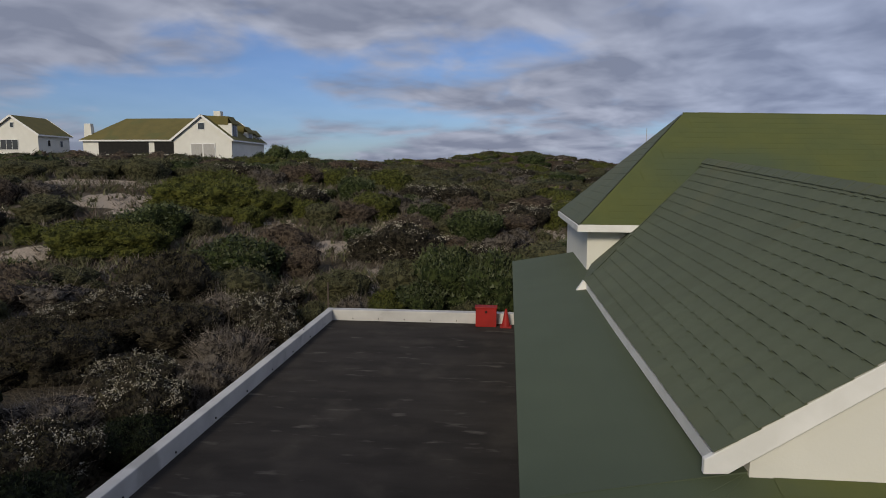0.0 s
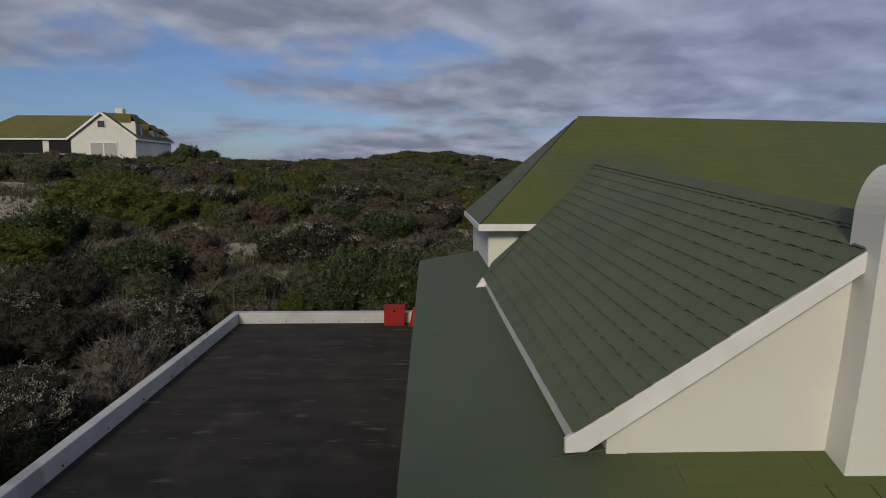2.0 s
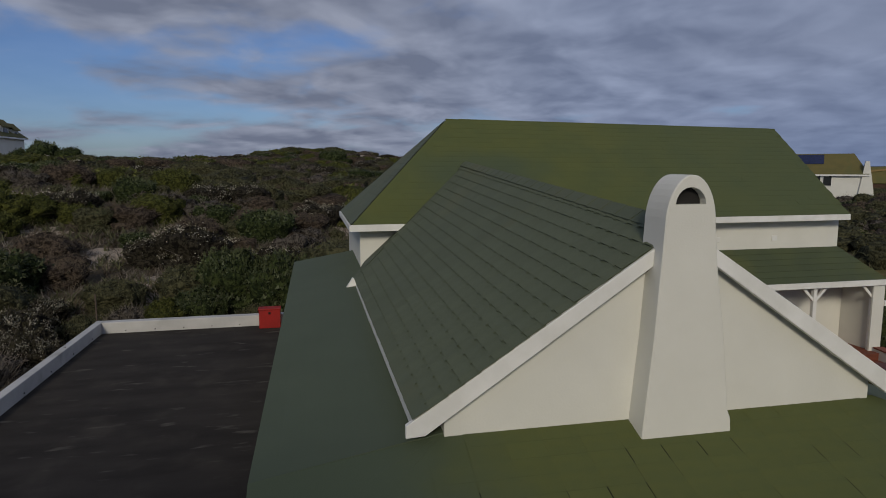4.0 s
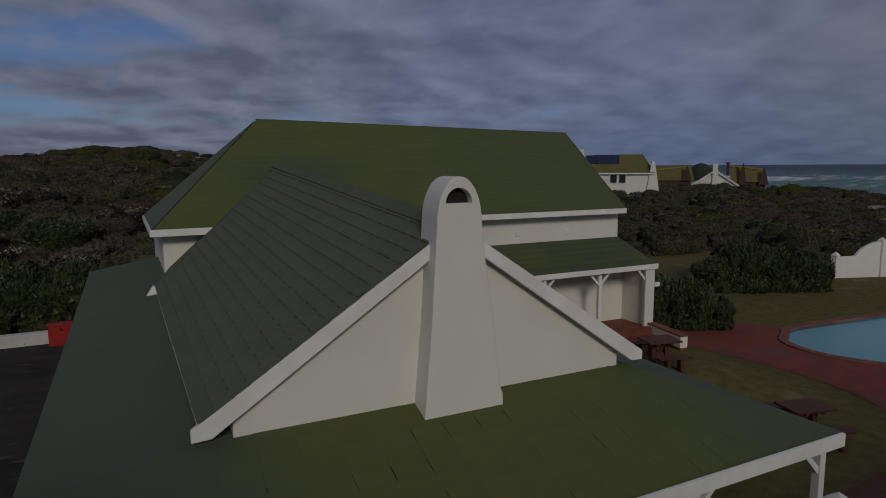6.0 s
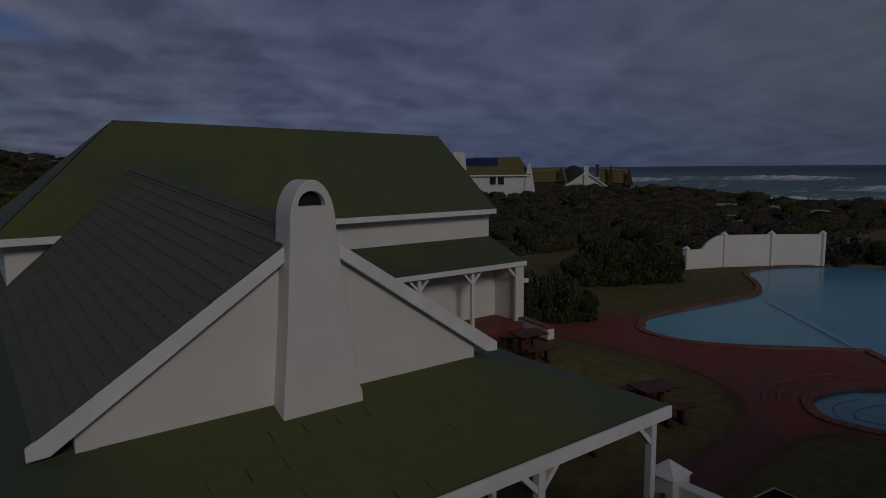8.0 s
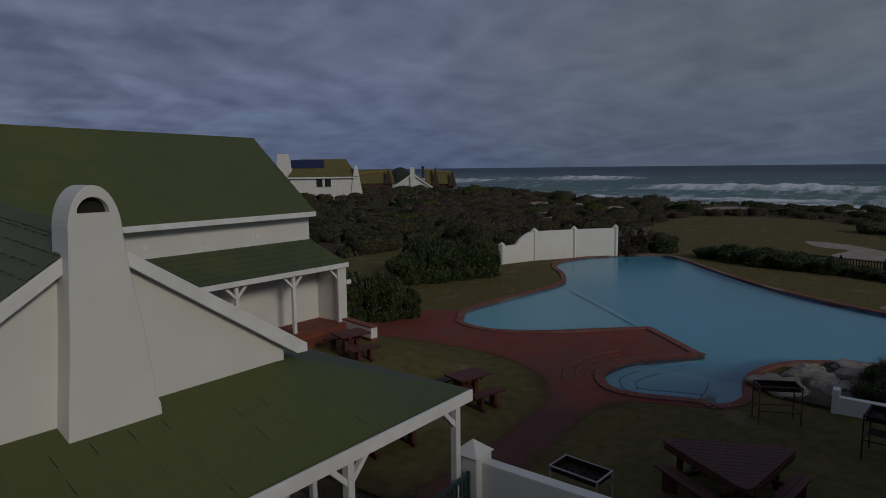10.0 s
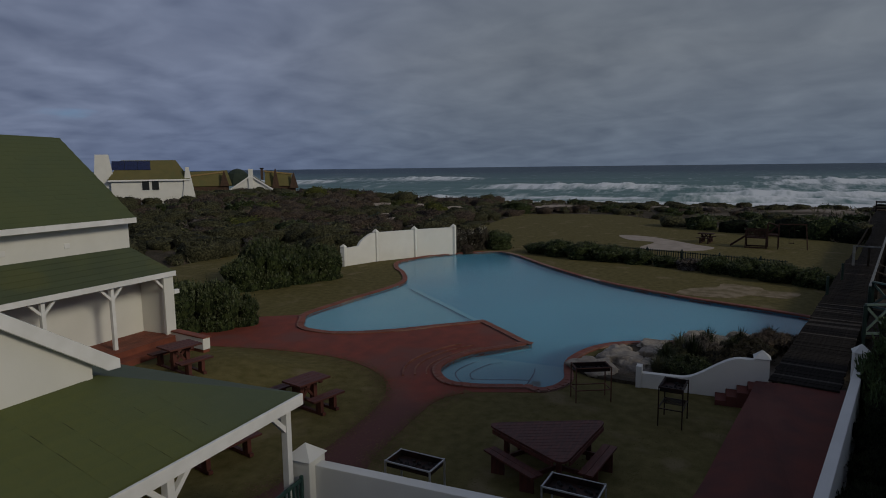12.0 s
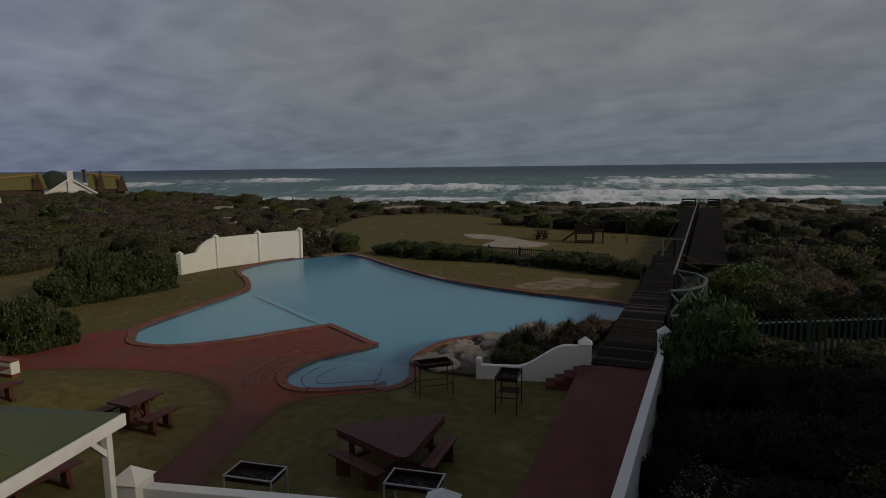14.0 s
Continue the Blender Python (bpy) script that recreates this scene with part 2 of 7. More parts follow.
STEPWOOD = material("red_brown_decking", (0.20, 0.06, 0.034), (0.13, 0.042, 0.026), 3, 0.7, 0.4, 30, 0.005, island=0.25)
IRON = material("dark_iron", (0.02, 0.018, 0.017), (0.05, 0.025, 0.018), 6, 0.6, 0.3, 60, 0.003, metal=0.6)
STEEL = material("pale_steel", (0.5, 0.5, 0.5), (0.38, 0.38, 0.38), 6, 0.45, 0.1, 60, 0.002, metal=0.5)
PALEGREEN = material("pale_green_timber", (0.085, 0.125, 0.108), (0.06, 0.095, 0.082), 5, 0.6, 0.2, 40, 0.003)
GATEGREEN = material("green_gate_paint", (0.028, 0.07, 0.06), (0.02, 0.05, 0.044), 6, 0.5, 0.15, 60, 0.002)
GREENIRON = material("green_metal", (0.012, 0.028, 0.024), (0.009, 0.02, 0.018), 6, 0.5, 0.1, 60, 0.002)
ROCK = material("pale_rock", (0.33, 0.29, 0.235), (0.19, 0.165, 0.135), 2.6, 0.9, 1.0, 9, 0.07, c3=(0.40, 0.35, 0.285), c3_scale=1.2)
CURTAIN = material("curtained_glass", (0.42, 0.41, 0.39), (0.34, 0.33, 0.31), 6, 0.25, 0, stretch=(1, 8, 0.2), spec=0.5)
DARKGLASS = material("window_glass", (0.02, 0.022, 0.025), (0.03, 0.032, 0.035), 1, 0.08, 0, spec=0.6)
SOLAR = material("solar_panel", (0.01, 0.015, 0.05), (0.014, 0.02, 0.07), 2, 0.15, 0, spec=0.6)
THATCH = material("brown_thatch", (0.085, 0.05, 0.032), (0.055, 0.034, 0.024), 3, 0.9, 0.5, 30, 0.03)
DARKROOF = material("dark_green_roof", (0.03, 0.042, 0.028), (0.022, 0.032, 0.022), 1.5, 0.85, 0.4, 30, 0.01)
STRAW = material("pale_straw", (0.30, 0.21, 0.085), (0.22, 0.155, 0.07), 4, 0.9, 0.5, 30, 0.02)
TUFT = material("grass_blade", (0.085, 0.08, 0.026), (0.155, 0.13, 0.055), 1.2, 0.9, 0, island=0.35, spec=0.1)
NOSING = material("worn_brick_edge", (0.24, 0.10, 0.062), (0.15, 0.06, 0.042), 5, 0.8, 0.3, 40, 0.004, c3=(0.15, 0.045, 0.03), c3_scale=2.0, c3_at=0.52)
UNDERLAY = material("dark_underlay", (0.022, 0.026, 0.012), (0.016, 0.019, 0.010), 3, 0.9, 0.3)
# Soot and ash; also blackens openings and holes in place of inner shade.
SOOT_AND_SHADE = material("soot", (0.012, 0.012, 0.012), (0.02, 0.019, 0.018), 4, 0.9, 0.2)
LEAF_DARK = material("dark_leaf", (0.037, 0.050, 0.020), (0.080, 0.093, 0.040), 2, 0.6, 0, island=0.45, spec=0.3)
LEAF_LIME = material("lime_leaf", (0.06, 0.071, 0.016), (0.104, 0.108, 0.028), 2, 0.65, 0, island=0.45, spec=0.2)
LEAF_OLIVE = material("olive_leaf", (0.060, 0.064, 0.032), (0.106, 0.104, 0.055), 2, 0.7, 0, island=0.45, spec=0.2)
LEAF_BROWN = material("brown_heath", (0.075, 0.062, 0.046), (0.13, 0.103, 0.076), 2, 0.8, 0, island=0.55, spec=0.1)
LEAF_FRESH = material("fresh_leaf", (0.05, 0.085, 0.03), (0.10, 0.14, 0.05), 2, 0.55, 0, island=0.5, spec=0.3)
LEAF_UMBER = material("umber_leaf", (0.030, 0.028, 0.016), (0.058, 0.052, 0.032), 2, 0.75, 0, island=0.5, spec=0.1)
LEAF_GREY = material("grey_twigs", (0.14, 0.12, 0.10), (0.21, 0.185, 0.16), 2, 0.85, 0, island=0.5, spec=0.1)
# Near-black green: shade on shrubs by ramp and yard is put into the colour.
LEAF_DEEP_SHADE = material("deep_green_leaf", (0.012, 0.018, 0.008), (0.022, 0.03, 0.012), 2, 0.7, 0, island=0.6, spec=0.15)
FLOWER = material("pale_flower", (0.40, 0.375, 0.315), (0.27, 0.255, 0.21), 3, 0.8, 0, island=0.4, spec=0.1)


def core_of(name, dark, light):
    """Massed foliage: small lit leaves over dark gaps, with that shade put into the colour."""
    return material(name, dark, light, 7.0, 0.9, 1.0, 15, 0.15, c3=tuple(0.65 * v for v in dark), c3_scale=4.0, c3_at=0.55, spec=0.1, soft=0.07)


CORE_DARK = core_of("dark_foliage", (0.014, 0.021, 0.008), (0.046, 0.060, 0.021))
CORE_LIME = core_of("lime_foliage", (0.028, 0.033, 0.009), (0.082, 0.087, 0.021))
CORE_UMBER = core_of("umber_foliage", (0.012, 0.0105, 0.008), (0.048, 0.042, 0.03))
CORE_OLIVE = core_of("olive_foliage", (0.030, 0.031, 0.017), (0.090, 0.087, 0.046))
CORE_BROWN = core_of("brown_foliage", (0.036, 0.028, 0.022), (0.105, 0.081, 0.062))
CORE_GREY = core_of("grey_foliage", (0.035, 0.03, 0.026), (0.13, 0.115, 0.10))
CORE_DEEP_SHADE = core_of("deep_green_foliage", (0.004, 0.006, 0.003), (0.014, 0.019, 0.009))
STEM = material("bush_stem", (0.06, 0.045, 0.035), (0.1, 0.08, 0.065), 4, 0.9, 0.3, 30, 0.01)

WATER = bpy.data.materials.new("pool_water")
WATER.use_nodes = True
_n, _l = WATER.node_tree.nodes, WATER.node_tree.links
_b = _n["Principled BSDF"]
_b.inputs["Base Color"].default_value = (0.75, 0.93, 1.0, 1)
_b.inputs["Roughness"].default_value, _b.inputs["IOR"].default_value, _b.inputs["Transmission Weight"].default_value = 0.24, 1.33, 1.0
_t, _w, _u = _n.new("ShaderNodeTexCoord"), _n.new("ShaderNodeTexNoise"), _n.new("ShaderNodeBump")
_w.inputs["Scale"].default_value, _w.inputs["Detail"].default_value = 2.2, 4
_u.inputs["Strength"].default_value, _u.inputs["Distance"].default_value = 0.12, 0.02
_l.new(_t.outputs["Object"], _w.inputs["Vector"]), _l.new(_w.outputs[0], _u.inputs["Height"]), _l.new(_u.outputs[0], _b.inputs["Normal"])


# ---- mesh helpers ----
def empty(name, x=0, y=0, z=0, rz=0):
    ob = new(name)
    ob.matrix_world = pose(x, y, z, 0, 0, rz)
    ob.empty_display_size = 0.2
    return ob


def part(name, bm, mat, parent=None, label=""):
    me = bpy.data.meshes.new(name)
    bm.to_mesh(me)
    bm.free()
    me.materials.append(mat)
    ob = new(name, me)
    if parent:
        ob.parent = parent
    return tagged(ob, label)


def mesh(name, verts, faces, mat, parent=None, label="", smooth=False):
    me = bpy.data.meshes.new(name)
    me.from_pydata([tuple(map(float, v)) for v in verts], [], [tuple(map(int, f)) for f in faces])
    me.materials.append(mat)
    if smooth:
        me.polygons.foreach_set("use_smooth", [True] * len(me.polygons))
    ob = new(name, me)
    if parent:
        ob.parent = parent
    return tagged(ob, label)


def box(bm, x0, x1, y0, y1, z0, z1, bevel=0.0, m=None):
    r = bmesh.ops.create_cube(bm, size=1.0)
    mm = Matrix.Translation(((x0 + x1) / 2, (y0 + y1) / 2, (z0 + z1) / 2)) @ Matrix.Diagonal((x1 - x0, y1 - y0, z1 - z0, 1))
    bmesh.ops.transform(bm, matrix=(m @ mm) if m else mm, verts=r["verts"])
    if bevel:
        es = list({e for v in r["verts"] for e in v.link_edges})
        bmesh.ops.bevel(bm, geom=es, offset=bevel, segments=2, affect="EDGES", profile=0.6)
    return bm


def boxes(*args, bevel=0.0):
    bm = bmesh.new()
    for a in args:
        box(bm, *a, bevel=bevel)
    return bm


def beam(bm, a, b, w, h, bevel=0.0):
    """A straight timber from a to b, w wide and h high."""
    a, b = Vector(a), Vector(b)
    d = b - a
    m = Matrix.Translation((a + b) / 2) @ d.to_track_quat("X", "Z").to_matrix().to_4x4()
    return box(bm, -d.length / 2, d.length / 2, -w / 2, w / 2, -h / 2, h / 2, bevel, m)


def beams(*args, bevel=0.0):
    bm = bmesh.new()
    for a in args:
        beam(bm, *a, bevel=bevel)
    return bm


def prism(bm, outline, direction):
    """Extrudes a closed outline of 3D points along a vector."""
    d = Vector(direction)
    lo = [bm.verts.new(p) for p in outline]
    hi = [bm.verts.new(Vector(p) + d) for p in outline]
    bm.faces.new(lo), bm.faces.new(hi[::-1])
    for i in range(len(lo)):
        j = (i + 1) % len(lo)
        bm.faces.new((lo[j], lo[i], hi[i], hi[j]))
    bmesh.ops.recalc_face_normals(bm, faces=bm.faces)
    return bm


def spline(points, steps=6):
    """A closed smooth line through the points."""
    n, out = len(points), []
    for i in range(n):
        a, b, c, d = (Vector(points[(i + k) % n]) for k in (-1, 0, 1, 2))
        for s in range(steps):
            t = s / steps
            out.append(0.5 * (2 * b + (c - a) * t + (2 * a - 5 * b + 4 * c - d) * t * t + (3 * b - a - 3 * c + d) * t ** 3))
    return out


def inset(line, d):
    """Moves a closed line sideways by d (outwards for a counter-clockwise one)."""
    n, out = len(line), []
    for i in range(n):
        t = (line[(i + 1) % n] - line[i - 1]).normalized()
        out.append(line[i] + Vector((t.y, -t.x)) * d)
    return out


def slab(name, outline, z0, z1, mat, holes=(), parent=None, zf=None):
    """A flat slab with the outline, with holes cut through, and upright sides."""
    loops = [[Vector((p[0], p[1], 0)) for p in o] for o in (outline, *holes)]
    flat = [p for lo in loops for p in lo]
    tris = tessellate_polygon(loops)
    top = [(p.x, p.y, z1 if zf is None else zf(p.x, p.y)) for p in flat]
    verts = top + [(p.x, p.y, z0) for p in flat]
    n, faces = len(flat), []
    for a, b, c in tris:
        nz = (flat[b] - flat[a]).cross(flat[c] - flat[a]).z
        faces.append((a, b, c) if nz > 0 else (a, c, b))
    k = 0
    for lo in loops:
        for i in range(len(lo)):
            a, b = k + i, k + (i + 1) % len(lo)
            faces.append((a, b, b + n, a + n))
        k += len(lo)
    return mesh(name, verts, faces, mat, parent)


# ---- ground ----
POOL_POINTS = [(22.86, 13.75), (21.9, 13.1), (21.6, 12.2), (21.75, 11.1), (22.7, 9.6), (24.0, 8.25), (25.1, 7.05), (25.38, 6.8), (25.1, 6.45), (24.1, 5.4), (23.05, 4.3), (22.85, 4.02), (22.6, 4.2),
               (21.8, 4.86), (20.8, 5.62), (19.3, 5.93), (18.2, 5.3), (18.1, 4.4), (18.58, 3.0), (18.5, 2.5), (19.44, 2.12), (21.5, 2.45), (23.8, 1.5),
               (25.2, -1.2), (26.5, -4.5), (28.3, -6.3), (30.4, -5.6), (33.0, -0.36), (35.5, 3.5), (39.9, 7.8), (44.5, 11.6), (45.1, 13.5), (42.1, 16.4),
               (38.7, 17.4), (36.3, 16.4), (34.8, 15.2), (31.8, 13.74), (27.2, 14.04), (24.0, 14.25)]
pool_line = spline(POOL_POINTS, 6)
pool_np = np.array([(p.x, p.y) for p in pool_line])


def inside(poly, x, y):
    """Which of the points lie in the polygon."""
    x, y = np.asarray(x, float), np.asarray(y, float)
    r = np.zeros(x.shape, bool)
    for (x0, y0), (x1, y1) in zip(poly, np.roll(poly, -1, 0)):
        c = (y0 > y) != (y1 > y)
        with np.errstate(divide="ignore", invalid="ignore"):
            r ^= c & (x < (x1 - x0) * (y - y0) / (y1 - y0 + 1e-12) + x0)
    return r


def smooth01(a, b, v):
    t = np.clip((v - a) / (b - a), 0, 1)
    return t * t * (3 - 2 * t)


def lumps(x, y, s, seed=0.0):
    return (np.sin(x / s + 1.3 * np.sin(y / s * 0.7 + seed) + seed) * np.cos(y / s * 1.1 + 0.8 * np.sin(x / s * 0.6 + 2 * seed)))


def height(x, y):
    """The lie of the land: lawns at 0, dunes inland, falling to the beach on the sea side."""
    x, y = np.asarray(x, float), np.asarray(y, float)
    r_in = smooth01(12.0, -8.0, x)
    z = 1.35 * r_in
    # inland dune slope beyond the yard
    far = np.maximum(0, y - 19.5)
    rise = 4.3 * (1 - np.exp(-far / 21.0)) + 0.016 * np.minimum(far, 160)
    land = smooth01(26, 6, x - 0.25 * np.maximum(0, y - 20))
    z = z + rise * land
    left = np.maximum(0, -12 - x)
    z = z + 1.5 * (1 - np.exp(-left / 22.0)) * smooth01(-20, 30, y) * land
    z = z + 5.3 * np.exp(-((x - 0.05 * y) / 22.0) ** 2) * smooth01(95, 165, y) - 1.9 * smooth01(100, 170, y) - 0.9 * smooth01(38, 66, y) * land
    # north-east heath, between the lawn and the far houses
    ne = smooth01(30, 75, y) * smooth01(20, 50, x)
    z = z + 1.5 * ne * smooth01(125, 65, x)
    wild = np.maximum(smooth01(20, 26, y) * smooth01(30, 24, x), np.maximum(smooth01(-5.5, -9, x), smooth01(84, 95, x)))
    wild = np.maximum(wild, smooth01(32, 40, y))
    z = z + wild * (0.3 * lumps(x, y, 5.2, 0.7) + 0.4 * lumps(x, y, 13.0, 2.1))
    z = z + smooth01(80, 92, x) * smooth01(104, 94, x) * 0.4
    z = z + 0.5 * smooth01(-5.0, -6.5, y + 0.24 * np.maximum(0, x - 20)) * smooth01(8, 12, x) * smooth01(90, 70, x)
    for mx, my, mr, mh in ((60.5, 29.4, 2.4, 1.2), (74.5, 28.6, 3.2, 1.5), (66.0, 33.0, 2.4, 1.1)):
        z = z + mh * np.exp(-((x - mx) ** 2 + (y - my) ** 2) / mr ** 2)
    z = z - 8.6 * smooth01(100, 150, x)
    return z


# bare sand among the scrub: x, y, radius
INLAND_SAND = [(-20.5, 32.4, 1.8), (-18.6, 30.9, 1.2), (-14.7, 39.1, 1.6), (-14.2, 36.5, 1.0), (-10.4, 25.0, 1.1), (-9.6, 23.8, 0.8), (-19.1, 23.9, 1.2), (-51.6, 62.4, 4.0),
               (-41, 51.2, 3.0), (-26.3, 36.2, 1.8), (-0.5, 34.7, 1.4), (-2.2, 35.2, 1.0), (-5.6, 32.0, 1.4), (-7.6, 28.1, 1.0), (-11.0, 32.0, 1.1), (-8.2, 35.0, 1.2),
               (-24, 28.5, 1.2), (-30, 44, 1.8), (2.5, 38, 1.3), (-16.5, 28.0, 0.9), (-13.0, 20.5, 0.9), (2, 166, 5.0), (8, 160, 5.0), (14.5, 150, 7.0),
               (9, 146, 4.0), (19, 140, 4.5), (3, 158, 4.0), (-9, 60, 1.8), (6, 66, 2.2), (-22, 70, 2.4)]
SEA_SAND = [(60.6, 29.2, 1.3), (74.2, 28.4, 1.9), (65.8, 32.8, 1.2), (84, 45, 3.0), (92, 40, 3.5), (98, 28, 3.5), (90, 20, 3.0), (76, 28, 2.2), (70, 33, 2.0), (94, 4, 3.5), (88, -8, 3.0),
            (97, -18, 4.0), (80, -27, 3.0), (62, -30, 2.2), (92, -36, 4.0), (72, 2, 1.3), (75, -3, 1.6), (70, -7, 1.1), (78, -9, 1.5), (82, 1, 1.8), (68, -1.5, 0.9),
            (74, -12.5, 1.2), (86, -3, 1.8), (80, 7, 1.6), (71, -22, 1.3), (76, -24, 1.5)]


def sandy(x, y):
    """1 inside the bare spots, falling to 0 outside, with a ragged edge."""
    x, y = np.asarray(x, float), np.asarray(y, float)
    s = np.zeros(np.broadcast(x, y).shape)
    for k, (a, b, r) in enumerate(INLAND_SAND + SEA_SAND):
        s = np.maximum(s, smooth01(1.45, 0.75 if k < len(INLAND_SAND) else 1.1, np.hypot(x - a, (y - b) * 0.8) / r + 0.25 * lumps(x, y, 0.45 * r, a)))
    return s


def patchiness(x, y):
    return lumps(x, y, 4.1, 0.4) + 0.6 * lumps(x, y, 9.0, 1.9) - 4.0 * (sandy(x, y) > 0.7)


_hn, _hl = HEATH.node_tree.nodes, HEATH.node_tree.links
_hb = _hn["Principled BSDF"]
_old = _hb.inputs["Base Color"].links[0].from_socket
_ha, _hm, _hr, _hw = _hn.new("ShaderNodeAttribute"), _hn.new("ShaderNodeMix"), _hn.new("ShaderNodeMapRange"), _hn.new("ShaderNodeTexNoise")
_ha.attribute_name = "bare"
_hw.inputs["Scale"].default_value, _hw.inputs["Detail"].default_value, _hw.inputs["Roughness"].default_value = 2.6, 9, 0.78
_hs = _hn.new("ShaderNodeMath")
_hs.operation = "ADD"
_hl.new(_ha.outputs["Fac"], _hs.inputs[0]), _hl.new(_hw.outputs[0], _hs.inputs[1])
_hr.inputs["From Min"].default_value, _hr.inputs["From Max"].default_value = 0.90, 0.97
_hl.new(_hs.outputs[0], _hr.inputs["Value"])
_hm.data_type = "RGBA"
_hm.inputs[7].default_value = (0.36, 0.305, 0.25, 1)
_hl.new(_hr.outputs[0], _hm.inputs[0]), _hl.new(_old, _hm.inputs[6]), _hl.new(_hm.outputs[2], _hb.inputs["Base Color"])


def ground_sheet():
    def axis(lo, hi, step, grow, far):
        mid = list(np.arange(lo, hi + 0.01, step))
        a, d = [], step
        v = hi
        while v < far:
            d *= grow
            v += d
            a.append(v)
        b, d, v = [], step, lo
        while v > -far:
            d *= grow
            v -= d
            b.append(v)
        return np.array(b[::-1] + mid + a)
    xs, ys = axis(-60, 110, 1.0, 1.25, 4500), axis(-30, 110, 1.0, 1.25, 4500)
    X, Y = np.meshgrid(xs, ys)
    Z = height(X, Y)
    near = np.zeros(X.shape, bool)
    for dx in (-1.3, 0, 1.3):
        for dy in (-1.3, 0, 1.3):
            near |= inside(pool_np, X + dx, Y + dy)
    Z = np.where(near, -2.2, Z - 0.12 * (X > 9.5) * (X < 90) * (Y > -14) * (Y < 34))
    Z = np.where(X > 1500, -9.0, Z)
    n, k = len(xs), len(ys)
    idx = np.arange(n * k).reshape(k, n)
    f = np.stack([idx[:-1, :-1], idx[:-1, 1:], idx[1:, 1:], idx[1:, :-1]], -1).reshape(-1, 4)
    v = np.stack([X, Y, Z], -1).reshape(-1, 3)
    ob = mesh("ground", v, f, HEATH, smooth=True)
    bare = smooth01(-0.75, -1.15, patchiness(X, Y)) * smooth01(-4, -9, np.minimum(X, np.where(Y > 19, -20, X)))
    bare = np.maximum(bare * 0.6, 0.40 * sandy(X, Y))
    bare = np.maximum(bare, 0.43 * smooth01(0.15, -0.35, patchiness(X, Y)) * smooth01(66, 84, X))
    ob.data.attributes.new("bare", "FLOAT", "POINT").data.foreach_set("value", bare.ravel().astype(np.float32))
    return tagged(ob, "dune ground of brown heath and pale sand", "ground", kind="structure")


ground_sheet()

# sea
SEA_Z = -7.2
SEA = bpy.data.materials.new("sea_water")
SEA.use_nodes = True
n_, l_ = SEA.node_tree.nodes, SEA.node_tree.links
b_ = n_["Principled BSDF"]
b_.inputs["Roughness"].default_value, b_.inputs["Specular IOR Level"].default_value = 0.45, 0.12
g_ = n_.new("ShaderNodeTexCoord")
sx = n_.new("ShaderNodeSeparateXYZ")
l_.new(g_.outputs["Object"], sx.inputs[0])


def sea_noise(scale, sxy, detail=5):
    mp = n_.new("ShaderNodeMapping")
    mp.inputs["Scale"].default_value = (*sxy, 1)
    t = n_.new("ShaderNodeTexNoise")
    t.inputs["Scale"].default_value, t.inputs["Detail"].default_value = scale, detail
    l_.new(g_.outputs["Object"], mp.inputs[0]), l_.new(mp.outputs[0], t.inputs["Vector"])
    return t.outputs[0]


def sea_math(op, a, b):
    m = n_.new("ShaderNodeMath")
    m.operation = op
    for i, v in enumerate((a, b)):
        if isinstance(v, (int, float)):
            m.inputs[i].default_value = v
        else:
            l_.new(v, m.inputs[i])
    return m.outputs[0]


def sea_range(v, a, b, lo=0.0, hi=1.0):
    m = n_.new("ShaderNodeMapRange")
    for k, q in zip(("From Min", "From Max", "To Min", "To Max"), (a, b, lo, hi)):
        m.inputs[k].default_value = q
    l_.new(v, m.inputs["Value"])
    return m.outputs[0]


at_ = n_.new("ShaderNodeAttribute")
at_.attribute_name = "foam"
streak = sea_math("ADD", sea_math("MULTIPLY", sea_noise(0.16, (0.3, 1.0), 8), 0.8), sea_math("ADD", sea_math("MULTIPLY", sea_noise(0.02, (0.7, 1.0), 4), 0.4), sea_math("MULTIPLY", sea_noise(0.7, (0.22, 1.0), 6), 0.35)))
foam = sea_range(sea_math("ADD", streak, sea_math("MULTIPLY", at_.outputs["Fac"], 0.44)), 0.86, 1.16)
deep = n_.new("ShaderNodeMix")
deep.data_type = "RGBA"
deep.inputs[6].default_value, deep.inputs[7].default_value = (0.011, 0.037, 0.066, 1), (0.095, 0.175, 0.165, 1)
l_.new(sea_range(sx.outputs[0], 1300, 250), deep.inputs[0])
seac = n_.new("ShaderNodeMix")
seac.data_type = "RGBA"
seac.inputs[7].default_value = (0.68, 0.71, 0.72, 1)
l_.new(foam, seac.inputs[0]), l_.new(deep.outputs[2], seac.inputs[6]), l_.new(seac.outputs[2], b_.inputs["Base Color"])
sb = n_.new("ShaderNodeBump")
sb.inputs["Strength"].default_value, sb.inputs["Distance"].default_value = 0.6, 1.0
l_.new(sea_noise(0.12, (1.5, 0.5), 5), sb.inputs["Height"]), l_.new(sb.outputs[0], b_.inputs["Normal"])


